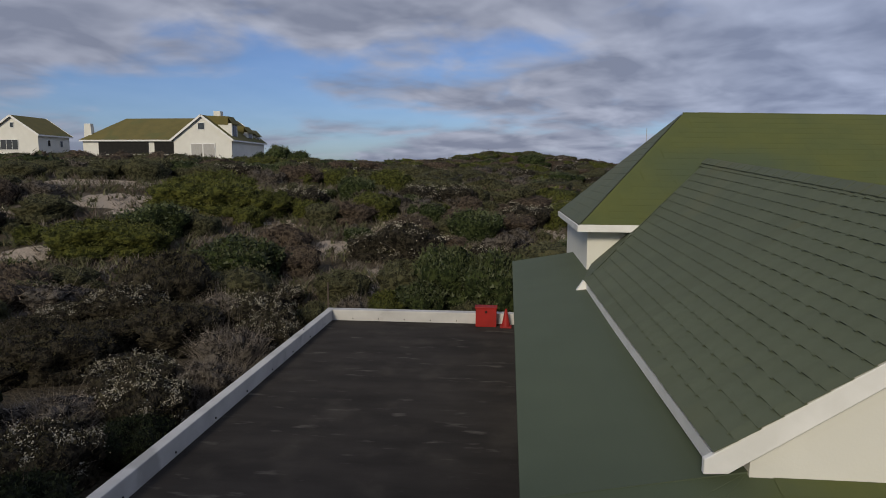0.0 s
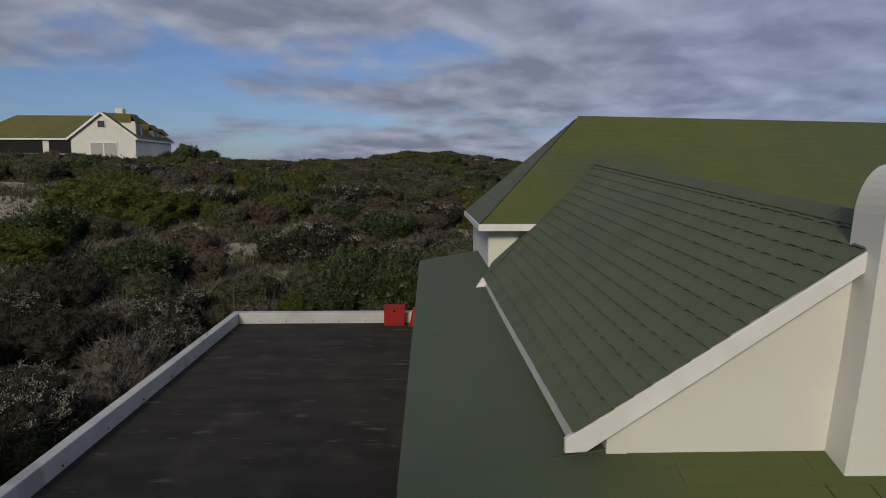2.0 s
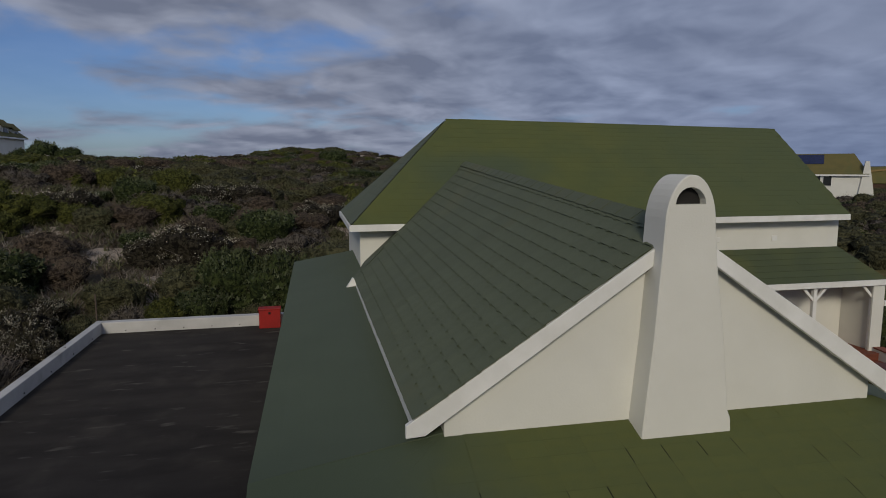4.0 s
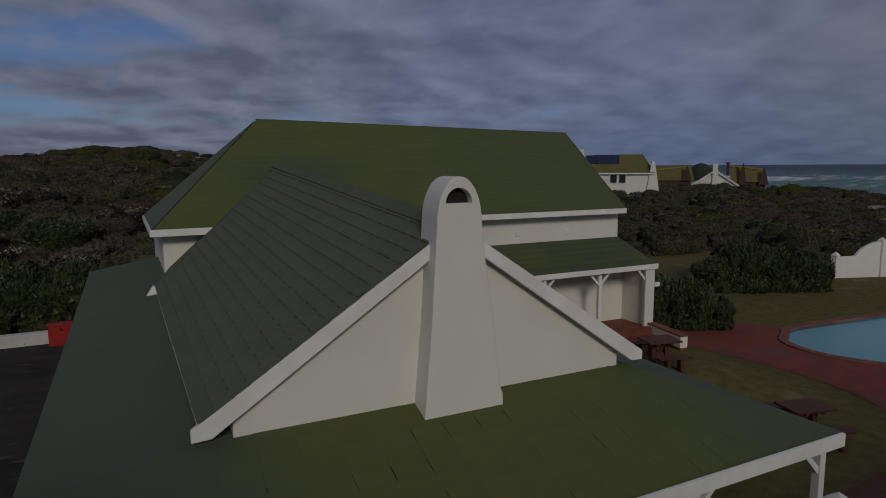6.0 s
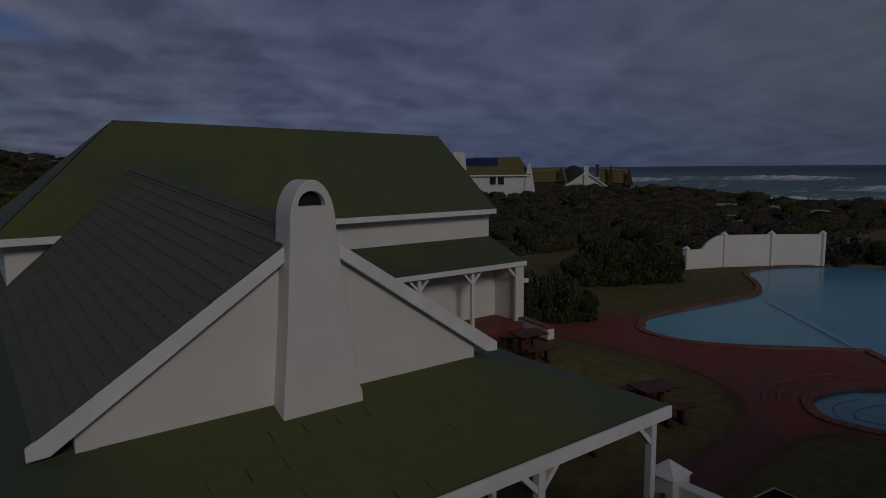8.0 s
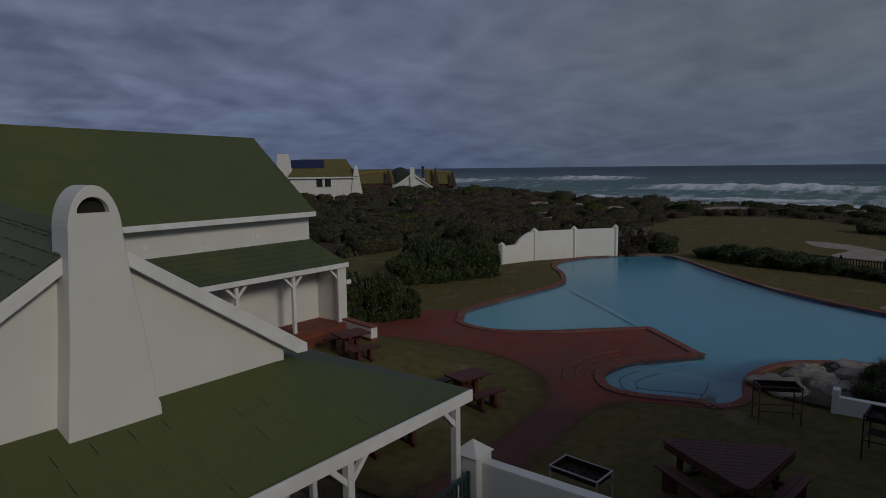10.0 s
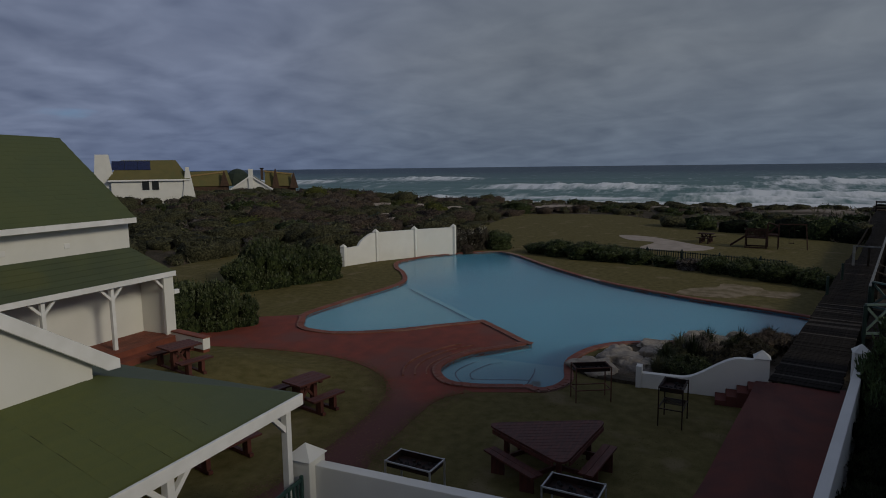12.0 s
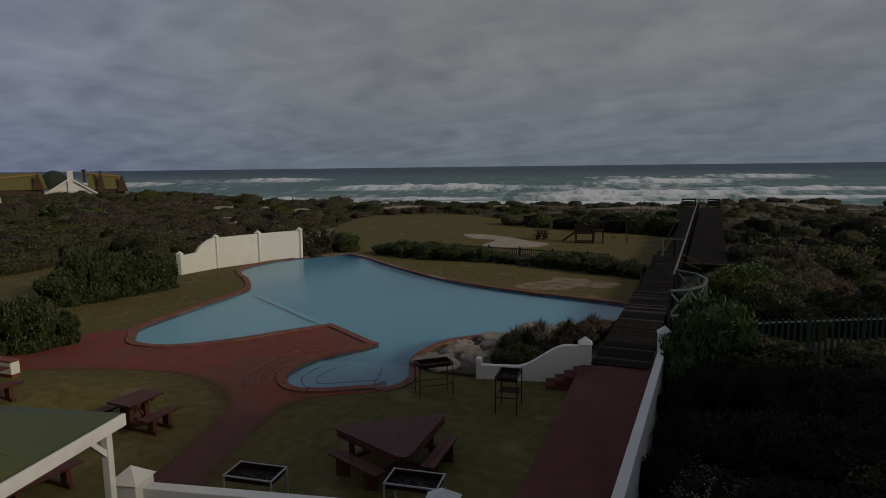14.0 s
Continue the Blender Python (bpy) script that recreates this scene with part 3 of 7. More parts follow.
def sea():
    xs = np.concatenate([np.arange(118, 186, 6.0), np.arange(188, 320, 2.0), np.arange(322, 620, 5.0), np.geomspace(628, 4950, 30)])
    ys = np.concatenate([-np.geomspace(4950, 330, 22), np.arange(-320, 440, 2.8), np.geomspace(445, 4950, 22)])
    X, Y = np.meshgrid(xs, ys)
    Z = np.full(X.shape, SEA_Z)
    foam_v = np.zeros(X.shape)
    r = np.random.default_rng(3)
    # swells: distance, height, width, phase, how much of it breaks
    for x0, hgt, w, sd, gap in ((198, 0.4, 6, 0.3, 1.0), (212, 0.7, 5, 2.2, 0.95), (228, 1.1, 5, 1.7, 0.9), (252, 0.9, 6, 5.0, 0.6), (276, 1.5, 7, 2.9, 0.12), (318, 1.5, 9, 0.9, 0.1), (372, 1.8, 10, 4.4, 0.3), (460, 1.8, 12, 5.1, 0.1), (580, 2.0, 14, 3.3, 0.1)):
        c = x0 + 9 * np.sin(Y / 90 + sd) + 5 * np.sin(Y / 31 + 2 * sd) + 2 * np.sin(Y / 11 + sd)
        a = np.clip(gap + 0.75 * np.sin(Y / 67 + 3 * sd) + 0.35 * np.sin(Y / 23 + sd), 0.0, 1)
        spray = np.maximum(0, np.sin(Y / 2.9 + sd) * np.sin(Y / 7.3 + 2 * sd) + 0.6 * np.sin(Y / 17 + sd)) + 0.3 * r.random(Y.shape[0])[:, None]
        Z += 1.4 * hgt * (0.45 + 0.55 * a + 0.35 * a * spray) * np.exp(-((X - c) / w) ** 2)
        d = c - X
        foam_v = np.maximum(foam_v, a * np.where(d > 0, np.exp(-d / (2.8 * w)), np.exp(-(d / (0.5 * w)) ** 2)))
    wash = 0.55 * np.exp(-((X - 204) / 16) ** 2) + 0.22 * np.exp(-((X - 268) / 45) ** 2)
    foam_v = np.maximum(foam_v, wash)
    idx = np.arange(X.size).reshape(X.shape)
    f = np.stack([idx[:-1, :-1], idx[:-1, 1:], idx[1:, 1:], idx[1:, :-1]], -1).reshape(-1, 4)
    ob = mesh("water", np.stack([X, Y, Z], -1).reshape(-1, 3), f, SEA, smooth=True)
    ob.data.attributes.new("foam", "FLOAT", "POINT").data.foreach_set("value", foam_v.ravel().astype(np.float32))
    tagged(ob, "grey-green sea with white breaking surf", "sea", kind="structure")


sea()

# lawns, pool and paving
COPING_W = 0.27
outer_line = inset(pool_line, -COPING_W) if (inset(pool_line, -1)[0] - Vector((30, 9))).length > (pool_line[0] - Vector((30, 9))).length else inset(pool_line, COPING_W)
out_sign = -1 if outer_line[0] == inset(pool_line, -COPING_W)[0] else 1
lawn_edge = [(9.9, -3.2), (9.9, 16.5), (16.6, 22), (18, 30), (40, 31), (41, 21), (48, 17), (58, 21), (82, 22), (83, 10), (61, -8.6), (57.5, -11.9), (47, -9.7), (31, -6.3), (20, -3.3)]
lawn = slab("lawn", lawn_edge, -0.15, 0.0, GRASS, [outer_line])
tagged(lawn, "patchy green and tan mown lawn beside the pool", "lawn", kind="structure")


def lawn_bank():
    """The lawn rises in a gentle bank towards the porch."""
    xs_, ys_ = np.arange(9.95, 19.01, 0.5), np.arange(7.5, 14.11, 0.33)
    X, Y = np.meshgrid(xs_, ys_)
    Z = 0.6 * smooth01(8.2, 11.8, Y) * smooth01(18.4, 16.2, X) - 0.012 + 0.02 * smooth01(8.2, 8.6, Y) * smooth01(18.4, 18.0, X)
    idx = np.arange(X.size).reshape(X.shape)
    f = np.stack([idx[:-1, :-1], idx[:-1, 1:], idx[1:, 1:], idx[1:, :-1]], -1).reshape(-1, 4)
    tagged(mesh("lawn", np.stack([X, Y, Z], -1).reshape(-1, 3), f, GRASS, smooth=True), "grass bank rising to the porch steps", "lawn", kind="structure")


lawn_bank()


def lawn_tufts():
    """Short blades of grass over the lawn near the house, past counting."""
    r = np.random.default_rng(4)
    n = 42000
    x, y = r.uniform(9.95, 20.5, n), r.uniform(-2.6, 13.8, n)
    ok = ~inside(np.array([(p.x, p.y) for p in outer_line]), x, y) & (lumps(x, y, 0.45, 0.6) + 0.6 * lumps(x, y, 1.3, 2.0) + r.normal(size=n) * 0.5 > -0.3)
    path = np.array([(11.0, 4.2), (12.7, 4.7), (15.2, 4.75), (17.3, 4.5), (18.3, 2.2), (24, 5), (24, 16), (17.9, 15.2), (18.7, 12.0), (18.9, 8.6), (17.6, 7.0), (15.8, 6.25), (12.6, 5.8), (11.0, 6.0)])
    ok &= ~inside(path, x, y) & (y > -0.7 - 0.212 * (x - 9.8) + 0.06)
    x, y = x[ok], y[ok]
    n = len(x)
    z = np.maximum(0.0, 0.6 * smooth01(8.2, 11.8, y) * smooth01(18.4, 16.2, x) + 0.008 * (y > 8.2))
    a, h, w = r.uniform(0, 6.283, n), r.uniform(0.005, 0.014, n), r.uniform(0.010, 0.022, n)
    lx, ly = r.normal(size=n) * 0.025, r.normal(size=n) * 0.025
    V = np.stack([np.stack([x - w * np.cos(a), y - w * np.sin(a), z - 0.003], 1), np.stack([x + w * np.cos(a), y + w * np.sin(a), z - 0.003], 1), np.stack([x + lx, y + ly, z + h], 1)], 1).reshape(-1, 3)
    ob = mesh("grass", V, np.arange(3 * n).reshape(-1, 3), TUFT)
    tagged(ob, "short patchy lawn grass", "grass", kind="stuff")


lawn_tufts()


def ring(name, a, b, z0, z1, mat):
    n, v, f = len(a), [], []
    for p, z in ((a, z0), (a, z1), (b, z1), (b, z0)):
        v += [(q.x, q.y, z) for q in p]
    for i in range(n):
        j = (i + 1) % n
        for k in range(3):
            f.append((k * n + i, k * n + j, (k + 1) * n + j, (k + 1) * n + i))
    return mesh(name, v, f, mat)


coping = ring("coping", pool_line, outer_line, -0.3, 0.035, COPING)
tagged(coping, "red brick coping round the pool edge", "coping", kind="structure")


def coping_bricks():
    """Single bricks laid across the pool edge, on the sides nearest the house."""
    me = bpy.data.meshes.new("brick")
    bm = boxes((-0.118, 0.118, -0.137, 0.137, 0.0, 0.03), bevel=0.006)
    bm.to_mesh(me)
    bm.free()
    me.materials.append(COPING)
    mid = inset(pool_line, 0.5 * COPING_W * out_sign)
    r = random.Random(8)
    total, n = 0.0, 0
    for i in range(len(mid)):
        a, b = mid[i], mid[(i + 1) % len(mid)]
        L = (b - a).length
        while total < L and n < 299:
            p = a.lerp(b, total / L)
            total += 0.252
            if p.x > 36 and p.y < 14:
                continue
            o = new("brick", me)
            o.parent = coping
            o.matrix_basis = pose(p.x, p.y, 0.034 + r.uniform(0, 0.006), r.uniform(-1, 1), r.uniform(-1, 1), math.degrees(math.atan2(b.y - a.y, b.x - a.x)) + r.uniform(-2, 2))
            n += 1
        total -= L if total >= L else total


def pool():
    ob = empty("swimming_pool", 30, 9, -1.4)
    tagged(ob, "free-form swimming pool painted pale blue, full of water", "swimming pool", kind="structure")
    w = mesh("basin_wall", [(p.x - 30, p.y - 9, z + 1.4) for z in (0.0, -0.55) for p in pool_line],
             [(i, (i + 1) % len(pool_line), len(pool_line) + (i + 1) % len(pool_line), len(pool_line) + i) for i in range(len(pool_line))], POOL, ob)
    big = inset(pool_line, 0.03 * out_sign)

    fl = slab("basin_floor", big, -0.7, -0.5, POOL)
    fl.parent = ob
    fl.matrix_world = Matrix.Identity(4)
    # shallow ledge of the left lobe and of the small lobe
    led = [p for p in big if (4.6 * (p.y - 7.7) - 4.95 * (p.x - 26.2)) > 0 and p.x < 32.5]
    led = [p for p in led if p.y > 6.5]
    ledge = slab("shallow_ledge", led, -0.51, -0.40, POOL_SHALLOW)
    ledge.parent, ledge.matrix_world = ob, Matrix.Identity(4)
    small = [p for p in big if p.x < 21.3 and p.y < 6.2]
    steps = slab("shallow_step", small, -0.51, -0.36, POOL_SHALLOW)
    steps.parent, steps.matrix_world = ob, Matrix.Identity(4)
    part("divider", beams(((25.75 - 30, 7.2 - 9, 1.02), (30.9 - 30, 12.7 - 9, 1.02), 0.26, 0.26)), POOL_SHALLOW, ob, "submerged pale divider")
    for k in (1, 2):
        c = [p for p in inset(pool_line, -0.45 * k * out_sign) if p.x < 20.9 and p.y < 6.0 and p.y > 2.6]
        v = [(p.x - 30, p.y - 9, 1.4 - 0.36 + 0.08 * (3 - k)) for p in c] + [(p.x - 30, p.y - 9, 0.9) for p in c]
        n = len(c)
        d = inset(pool_line, -0.45 * (k - 1) * out_sign)
        e = [d[i] for i, p in enumerate(inset(pool_line, -0.45 * k * out_sign)) if p.x < 20.9 and p.y < 6.0 and p.y > 2.6]
        v += [(p.x - 30, p.y - 9, 1.4 - 0.36 + 0.08 * (3 - k)) for p in e]
        f = [(i, i + 1, n + i + 1, n + i) for i in range(n - 1)] + [(i, i + 1, 2 * n + i + 1, 2 * n + i) for i in range(n - 1)]
        mesh("pool_step", v, f, POOL_SHALLOW, ob)
        bm = bmesh.new()
        arc = [p for p in c if p.x < 20.6 and p.y > 3.1]
        for p, q in zip(arc, arc[1:]):
            beam(bm, (p.x - 30, p.y - 9, 1.4 - 0.35 + 0.08 * (3 - k)), (q.x - 30, q.y - 9, 1.4 - 0.35 + 0.08 * (3 - k)), 0.035, 0.03)
        part("step_edge", bm, TILELINE, ob, "dark tiled step edge under water")
    wt = slab("water_surface", big, -0.09, -0.05, WATER)
    me = wt.data
    bm = bmesh.new()
    bm.from_mesh(me)
    bmesh.ops.delete(bm, geom=[f for f in bm.faces if abs(f.normal.z) < 0.5], context="FACES")
    bm.to_mesh(me)
    bm.free()
    wt.parent, wt.matrix_world = ob, Matrix.Identity(4)
    wt.visible_shadow = False


pool()
coping_bricks()


# red paving: patio by the pool, path to the gate, ramp to the boardwalk
idx_a = min(range(len(outer_line)), key=lambda i: (outer_line[i] - Vector((23.5, 14.8))).length)
idx_b = min(range(len(outer_line)), key=lambda i: (outer_line[i] - Vector((18.1, 2.3))).length)
side = [outer_line[i % len(outer_line)] for i in range(idx_a, idx_b + 1 + (len(outer_line) if idx_b < idx_a else 0))]
PATIO_EDGE = ((17.55, 4.3), (16.65, 4.9), (15.1, 4.93), (13.6, 4.85), (12.7, 4.74), (11.0, 4.3), (10.2, 4.2), (10.2, 6.0), (11.2, 6.0), (12.8, 6.03), (14.8, 6.12), (16.2, 6.35), (17.3, 6.9), (18.2, 7.85), (18.9, 9.6), (18.9, 12.0), (18.5, 14.4), (18.3, 16.0), (20.6, 16.4), (22.7, 15.9))
edge_pts = [Vector(p) for p in PATIO_EDGE]
edge_line = []
for a, b, c, d in zip([edge_pts[0]] + edge_pts[:-2], edge_pts[:-1], edge_pts[1:], edge_pts[2:] + [edge_pts[-1]]):
    for k in range(5):
        t = k / 5
        edge_line.append(0.5 * (2 * b + (c - a) * t + (2 * a - 5 * b + 4 * c - d) * t * t + (3 * b - a - 3 * c + d) * t ** 3))
edge_line.append(edge_pts[-1])
patio = [(p.x, p.y) for p in side] + [(p.x, p.y) for p in edge_line]
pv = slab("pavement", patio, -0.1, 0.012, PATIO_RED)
tagged(pv, "faded red paved patio and path by the pool", "paving", kind="structure")


def worn_margin():
    """Loose earth and stray grass that blur the edge between paving and lawn."""
    r = np.random.default_rng(12)
    for name, label, m, n, spread, size, lift in (("loose_earth", "loose brown earth along the paving edge", EARTH, 6500, 0.26, 0.024, 0.0), ("grass", "stray grass along the paving edge", TUFT, 5000, 0.10, 0.018, 0.010)):
        i = r.integers(0, len(edge_line) - 12, n)
        f = r.random(n)
        a = np.array([(p.x, p.y) for p in edge_line])
        d = a[i + 1] - a[i]
        ln = np.linalg.norm(d, axis=1, keepdims=True) + 1e-6
        q = r.normal(size=(n, 1)) * spread
        p = a[i] + d * f[:, None] + np.stack([-d[:, 1], d[:, 0]], 1) / ln * q
        ok = ~inside(np.array([(v.x, v.y) for v in outer_line]), p[:, 0], p[:, 1]) & (p[:, 1] < 14.0)
        p, n = p[ok], int(ok.sum())
        bank = 0.6 * smooth01(8.2, 11.8, p[:, 1]) * smooth01(18.4, 16.2, p[:, 0])
        t = r.uniform(0, 6.283, n)
        V = []
        for k in range(3):
            g = t + 2.094 * k + r.normal(size=n) * 0.3
            w = size * r.uniform(0.5, 1.3, n)
            V.append(np.stack([p[:, 0] + w * np.cos(g), p[:, 1] + w * np.sin(g), 0.0165 + bank + r.uniform(0, 0.004, n) + lift * (k == 0)], 1))
        tagged(mesh(name, np.stack(V, 1).reshape(-1, 3), np.arange(3 * n).reshape(-1, 3), m), label, "ground cover", kind="stuff")


worn_margin()


def step_lines():
    """Curved brick edgings that follow the rim of the small lobe."""
    n = len(pool_line)
    i0 = min(range(n), key=lambda i: (pool_line[i] - Vector((21.8, 4.86))).length)
    i1 = min(range(n), key=lambda i: (pool_line[i] - Vector((18.1, 4.4))).length)
    for k in range(3):
        a = inset(pool_line, (COPING_W + 0.16 + 0.36 * k) * out_sign)[i0 + 2 + k:(2 * i1 + i0) // 3]
        b = inset(pool_line, (COPING_W + 0.215 + 0.36 * k) * out_sign)[i0 + 2 + k:(2 * i1 + i0) // 3]
        tagged(slab("step_edge", [(p.x, p.y) for p in a] + [(p.x, p.y) for p in b[::-1]], -0.05, 0.03 + 0.012 * k, NOSING), "curved pale brick step edging beside the pool", "step", kind="structure")


step_lines()


def ramp_z(x, y):
    return 0.05 + 0.55 * float(smooth01(15.5, 18.9, x))


ramp_line = [(19.6, -2.95), (18.4, -2.74), (17.0, -2.36), (14.5, -1.82), (12.0, -1.28), (9.8, -0.8), (9.7, -3.0), (12.5, -3.5), (15.5, -4.3), (18.0, -4.95), (19.6, -5.1)]
rp = slab("pavement", ramp_line, -0.15, 0.3, DULL, zf=ramp_z)
tagged(rp, "dull red paved ramp beside a white wall", "paving", kind="structure")


# ---- the house ----
KX0, KX1, EAVE_Z, APEX = 1.83, 7.53, 3.74, (4.68, 5.6, 5.60)
BACK_APEX = (5.2, 17.1, 6.29)


def patch(name, p00, p10, p11, p01, thick, mat, parent, nu=1, nv=1, label=""):
    """A thick sheet over four corners (eave start, eave end, ridge end, ridge start)."""
    P = [Vector(p) for p in (p00, p10, p11, p01)]
    v, f = [], []
    for s in (0, 1):
        for j in range(nv + 1):
            for i in range(nu + 1):
                a, b = i / nu, j / nv
                q = (P[0] * (1 - a) + P[1] * a) * (1 - b) + (P[3] * (1 - a) + P[2] * a) * b
                v.append((q.x, q.y, q.z - s * thick))
    w, n = nu + 1, (nu + 1) * (nv + 1)
    for j in range(nv):
        for i in range(nu):
            k = j * w + i
            f += [(k, k + 1, k + 1 + w, k + w), (n + k, n + k + w, n + k + 1 + w, n + k + 1)]
    edge = [i for i in range(w)] + [j * w + nu for j in range(1, nv + 1)] + [nv * w + i for i in range(nu - 1, -1, -1)] + [j * w for j in range(nv - 1, 0, -1)]
    for a, b in zip(edge, edge[1:] + edge[:1]):
        f.append((a, a + n, b + n, b))
    return mesh(name, v, f, mat, parent, label)


def courses(name, p00, p10, p11, p01, exposure, mat, proud=0.012):
    """Rows of roofing that lap over one another, each row a part of its own."""
    P = [Vector(p) for p in (p00, p10, p11, p01)]
    k = max(2, round((P[3] - P[0]).length / exposure))
    nrm = (P[1] - P[0]).cross(P[3] - P[0]).normalized()
    if nrm.z < 0:
        nrm = -nrm
    for j in range(k):
        v = []
        for t, up_ in ((j / k, proud), ((j + 1) / k, 0.001), (j / k, 0.0)):
            for a, b in ((P[0], P[3]), (P[1], P[2])):
                v.append(a.lerp(b, t) + nrm * up_)
        at_home(mesh(name, v, [(0, 1, 3, 2), (0, 4, 5, 1)], mat))


house = empty("house", 4.7, 10, 0)
tagged(house, "white plastered beach house with green shingle roofs", "house")
HM = house.matrix_world.inverted()


def at_home(ob):
    ob.parent = house
    ob.matrix_parent_inverse = HM
    return ob


def hpart(name, bm, mat, label=""):
    return at_home(part(name, bm, mat, None, label))


# front wing walls (with gable) and the chimney
bm = bmesh.new()
prism(bm, [(2.2, 5.70, 0), (7.2, 5.70, 0), (7.2, 5.70, 3.92), (4.68, 5.70, 5.45), (2.2, 5.70, 3.92)], (0, 0.22, 0))
hpart("gable_wall", bm, PLASTER)
bm = bmesh.new()
box(bm, 2.2, 2.4, 5.92, 15.4, 0, 3.85)
hpart("side_wall", bm, PLASTER)
bm = bmesh.new()
box(bm, 7.0, 7.2, 5.92, 15.5, 0, 3.85)
hpart("side_wall", bm, PLASTER)


def chimney():
    """A tapered chimney with a round head and an arched smoke hole."""
    def outline(y):
        b0, b1, t0, t1 = 4.175, 5.215, 4.355, 4.91
        pts = [(b0, 3.3), (b1, 3.3), (b1 - 0.015, 3.58), (b1 - 0.055, 3.68), (5.065, 4.5), (4.955, 5.2), (t1, 5.62)]
        cx, r = (t0 + t1) / 2, (t1 - t0) / 2
        for i in range(1, 20):
            a = math.pi * i / 20
            pts.append((cx + r * math.cos(a), 5.62 + 0.50 * math.sin(a)))
        pts += [(t0, 5.62), (4.33, 5.2), (4.285, 4.5)]
        return [(x, y, z) for x, z in pts]
    bm = bmesh.new()
    prism(bm, outline(5.40), (0, 0.41, 0))
    bmesh.ops.bevel(bm, geom=[e for e in bm.edges if abs(e.verts[0].co.y - e.verts[1].co.y) < 1e-4], offset=0.01, segments=1, affect="EDGES")
    ch = hpart("chimney", bm, PLASTER)
    cut = bmesh.new()
    hole = [(4.455, 5.1, 5.83), (4.785, 5.1, 5.83)]
    for i in range(1, 10):
        a = math.pi * i / 10
        hole.append((4.62 + 0.165 * math.cos(a), 5.1, 5.83 + 0.17 * math.sin(a)))
    prism(cut, hole, (0, 1.2, 0))
    return ch, cut


ch, cut = chimney()
cutter = part("smoke_cut", cut, SOOT_AND_SHADE)
mod = ch.modifiers.new("hole", "BOOLEAN")
mod.object, mod.solver, mod.operation = cutter, "EXACT", "DIFFERENCE"
bpy.context.view_layer.update()
done = bpy.data.meshes.new_from_object(ch.evaluated_get(bpy.context.evaluated_depsgraph_get()))
ch.modifiers.clear()
ch.data = done
bpy.data.objects.remove(cutter)
# shallow black plug: the darkness of the flue is put into its colour
liner = bmesh.new()
prism(liner, [(4.62 + 0.17 * math.cos(math.pi * k / 10), 5.50, 5.825 + 0.175 * math.sin(math.pi * k / 10)) for k in range(11)], (0, 0.2, 0))
sl = part("smoke_opening", liner, SOOT_AND_SHADE, None, "black plug for the sooty, unlit inside of the chimney")
sl.parent = ch
sl.matrix_parent_inverse = ch.matrix_world.inverted()

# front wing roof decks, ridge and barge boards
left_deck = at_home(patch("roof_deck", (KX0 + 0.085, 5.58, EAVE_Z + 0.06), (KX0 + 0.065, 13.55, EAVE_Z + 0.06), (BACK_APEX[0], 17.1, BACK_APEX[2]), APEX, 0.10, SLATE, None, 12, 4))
at_home(patch("roof_deck", (KX0 - 0.02, 13.55, EAVE_Z), (KX0 + 0.4, 15.5, EAVE_Z + 0.1), (BACK_APEX[0], 17.2, BACK_APEX[2]), (BACK_APEX[0], 17.1, BACK_APEX[2]), 0.08, SLATE, None))
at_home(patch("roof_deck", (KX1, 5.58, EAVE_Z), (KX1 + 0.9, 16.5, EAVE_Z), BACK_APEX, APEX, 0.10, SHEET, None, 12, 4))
for k in range(26):
    a, b = k / 26, (k + 1.12) / 26
    p, q = Vector((4.68, 5.6, 5.61)).lerp(Vector((5.2, 17.0, 6.30)), a), Vector((4.68, 5.6, 5.61)).lerp(Vector((5.2, 17.0, 6.30)), min(1, b))
    bm = bmesh.new()
    for sd_ in (-1, 1):
        prism(bm, [(p.x, p.y, p.z + 0.036), (q.x, q.y, q.z + 0.028), (q.x + sd_ * 0.17, q.y, q.z - 0.085), (p.x + sd_ * 0.17, p.y, p.z - 0.077)], (0, 0, 0.011))
    hpart("ridge_cap", bm, SLATE)


def barge(x0, x1):
    """A deep white verge board from the eave tip to the apex."""
    bm = bmesh.new()
    s = 1 if x1 > x0 else -1
    y0 = 5.56
    prism(bm, [(x0, y0, 3.735), (x0, y0, 3.61), (x0 + s * 0.19, y0, 3.62), (x1, y0, 5.60 - 0.17), (x1, y0, 5.595)], (0, 0.06, 0))
    bmesh.ops.bevel(bm, geom=list(bm.edges), offset=0.006, segments=1, affect="EDGES")
    return hpart("barge_board", bm, TRIM)


barge(KX0 - 0.035, 4.68)
barge(KX1, 4.68)
bm = beams(((KX0 + 0.072, 5.64, 3.67), (KX0 + 0.052, 13.44, 3.67), 0.024, 0.14), bevel=0.004)
hpart("eave_board", bm, TRIM)
bm = bmesh.new()
prism(bm, [(KX0 - 0.18, 13.40, 3.57), (KX0 + 0.06, 13.40, 3.57), (KX0 + 0.06, 13.40, 3.76), (KX0 - 0.02, 13.40, 3.82)], (0, 0.1, 0))
hpart("eave_end", bm, TRIM)

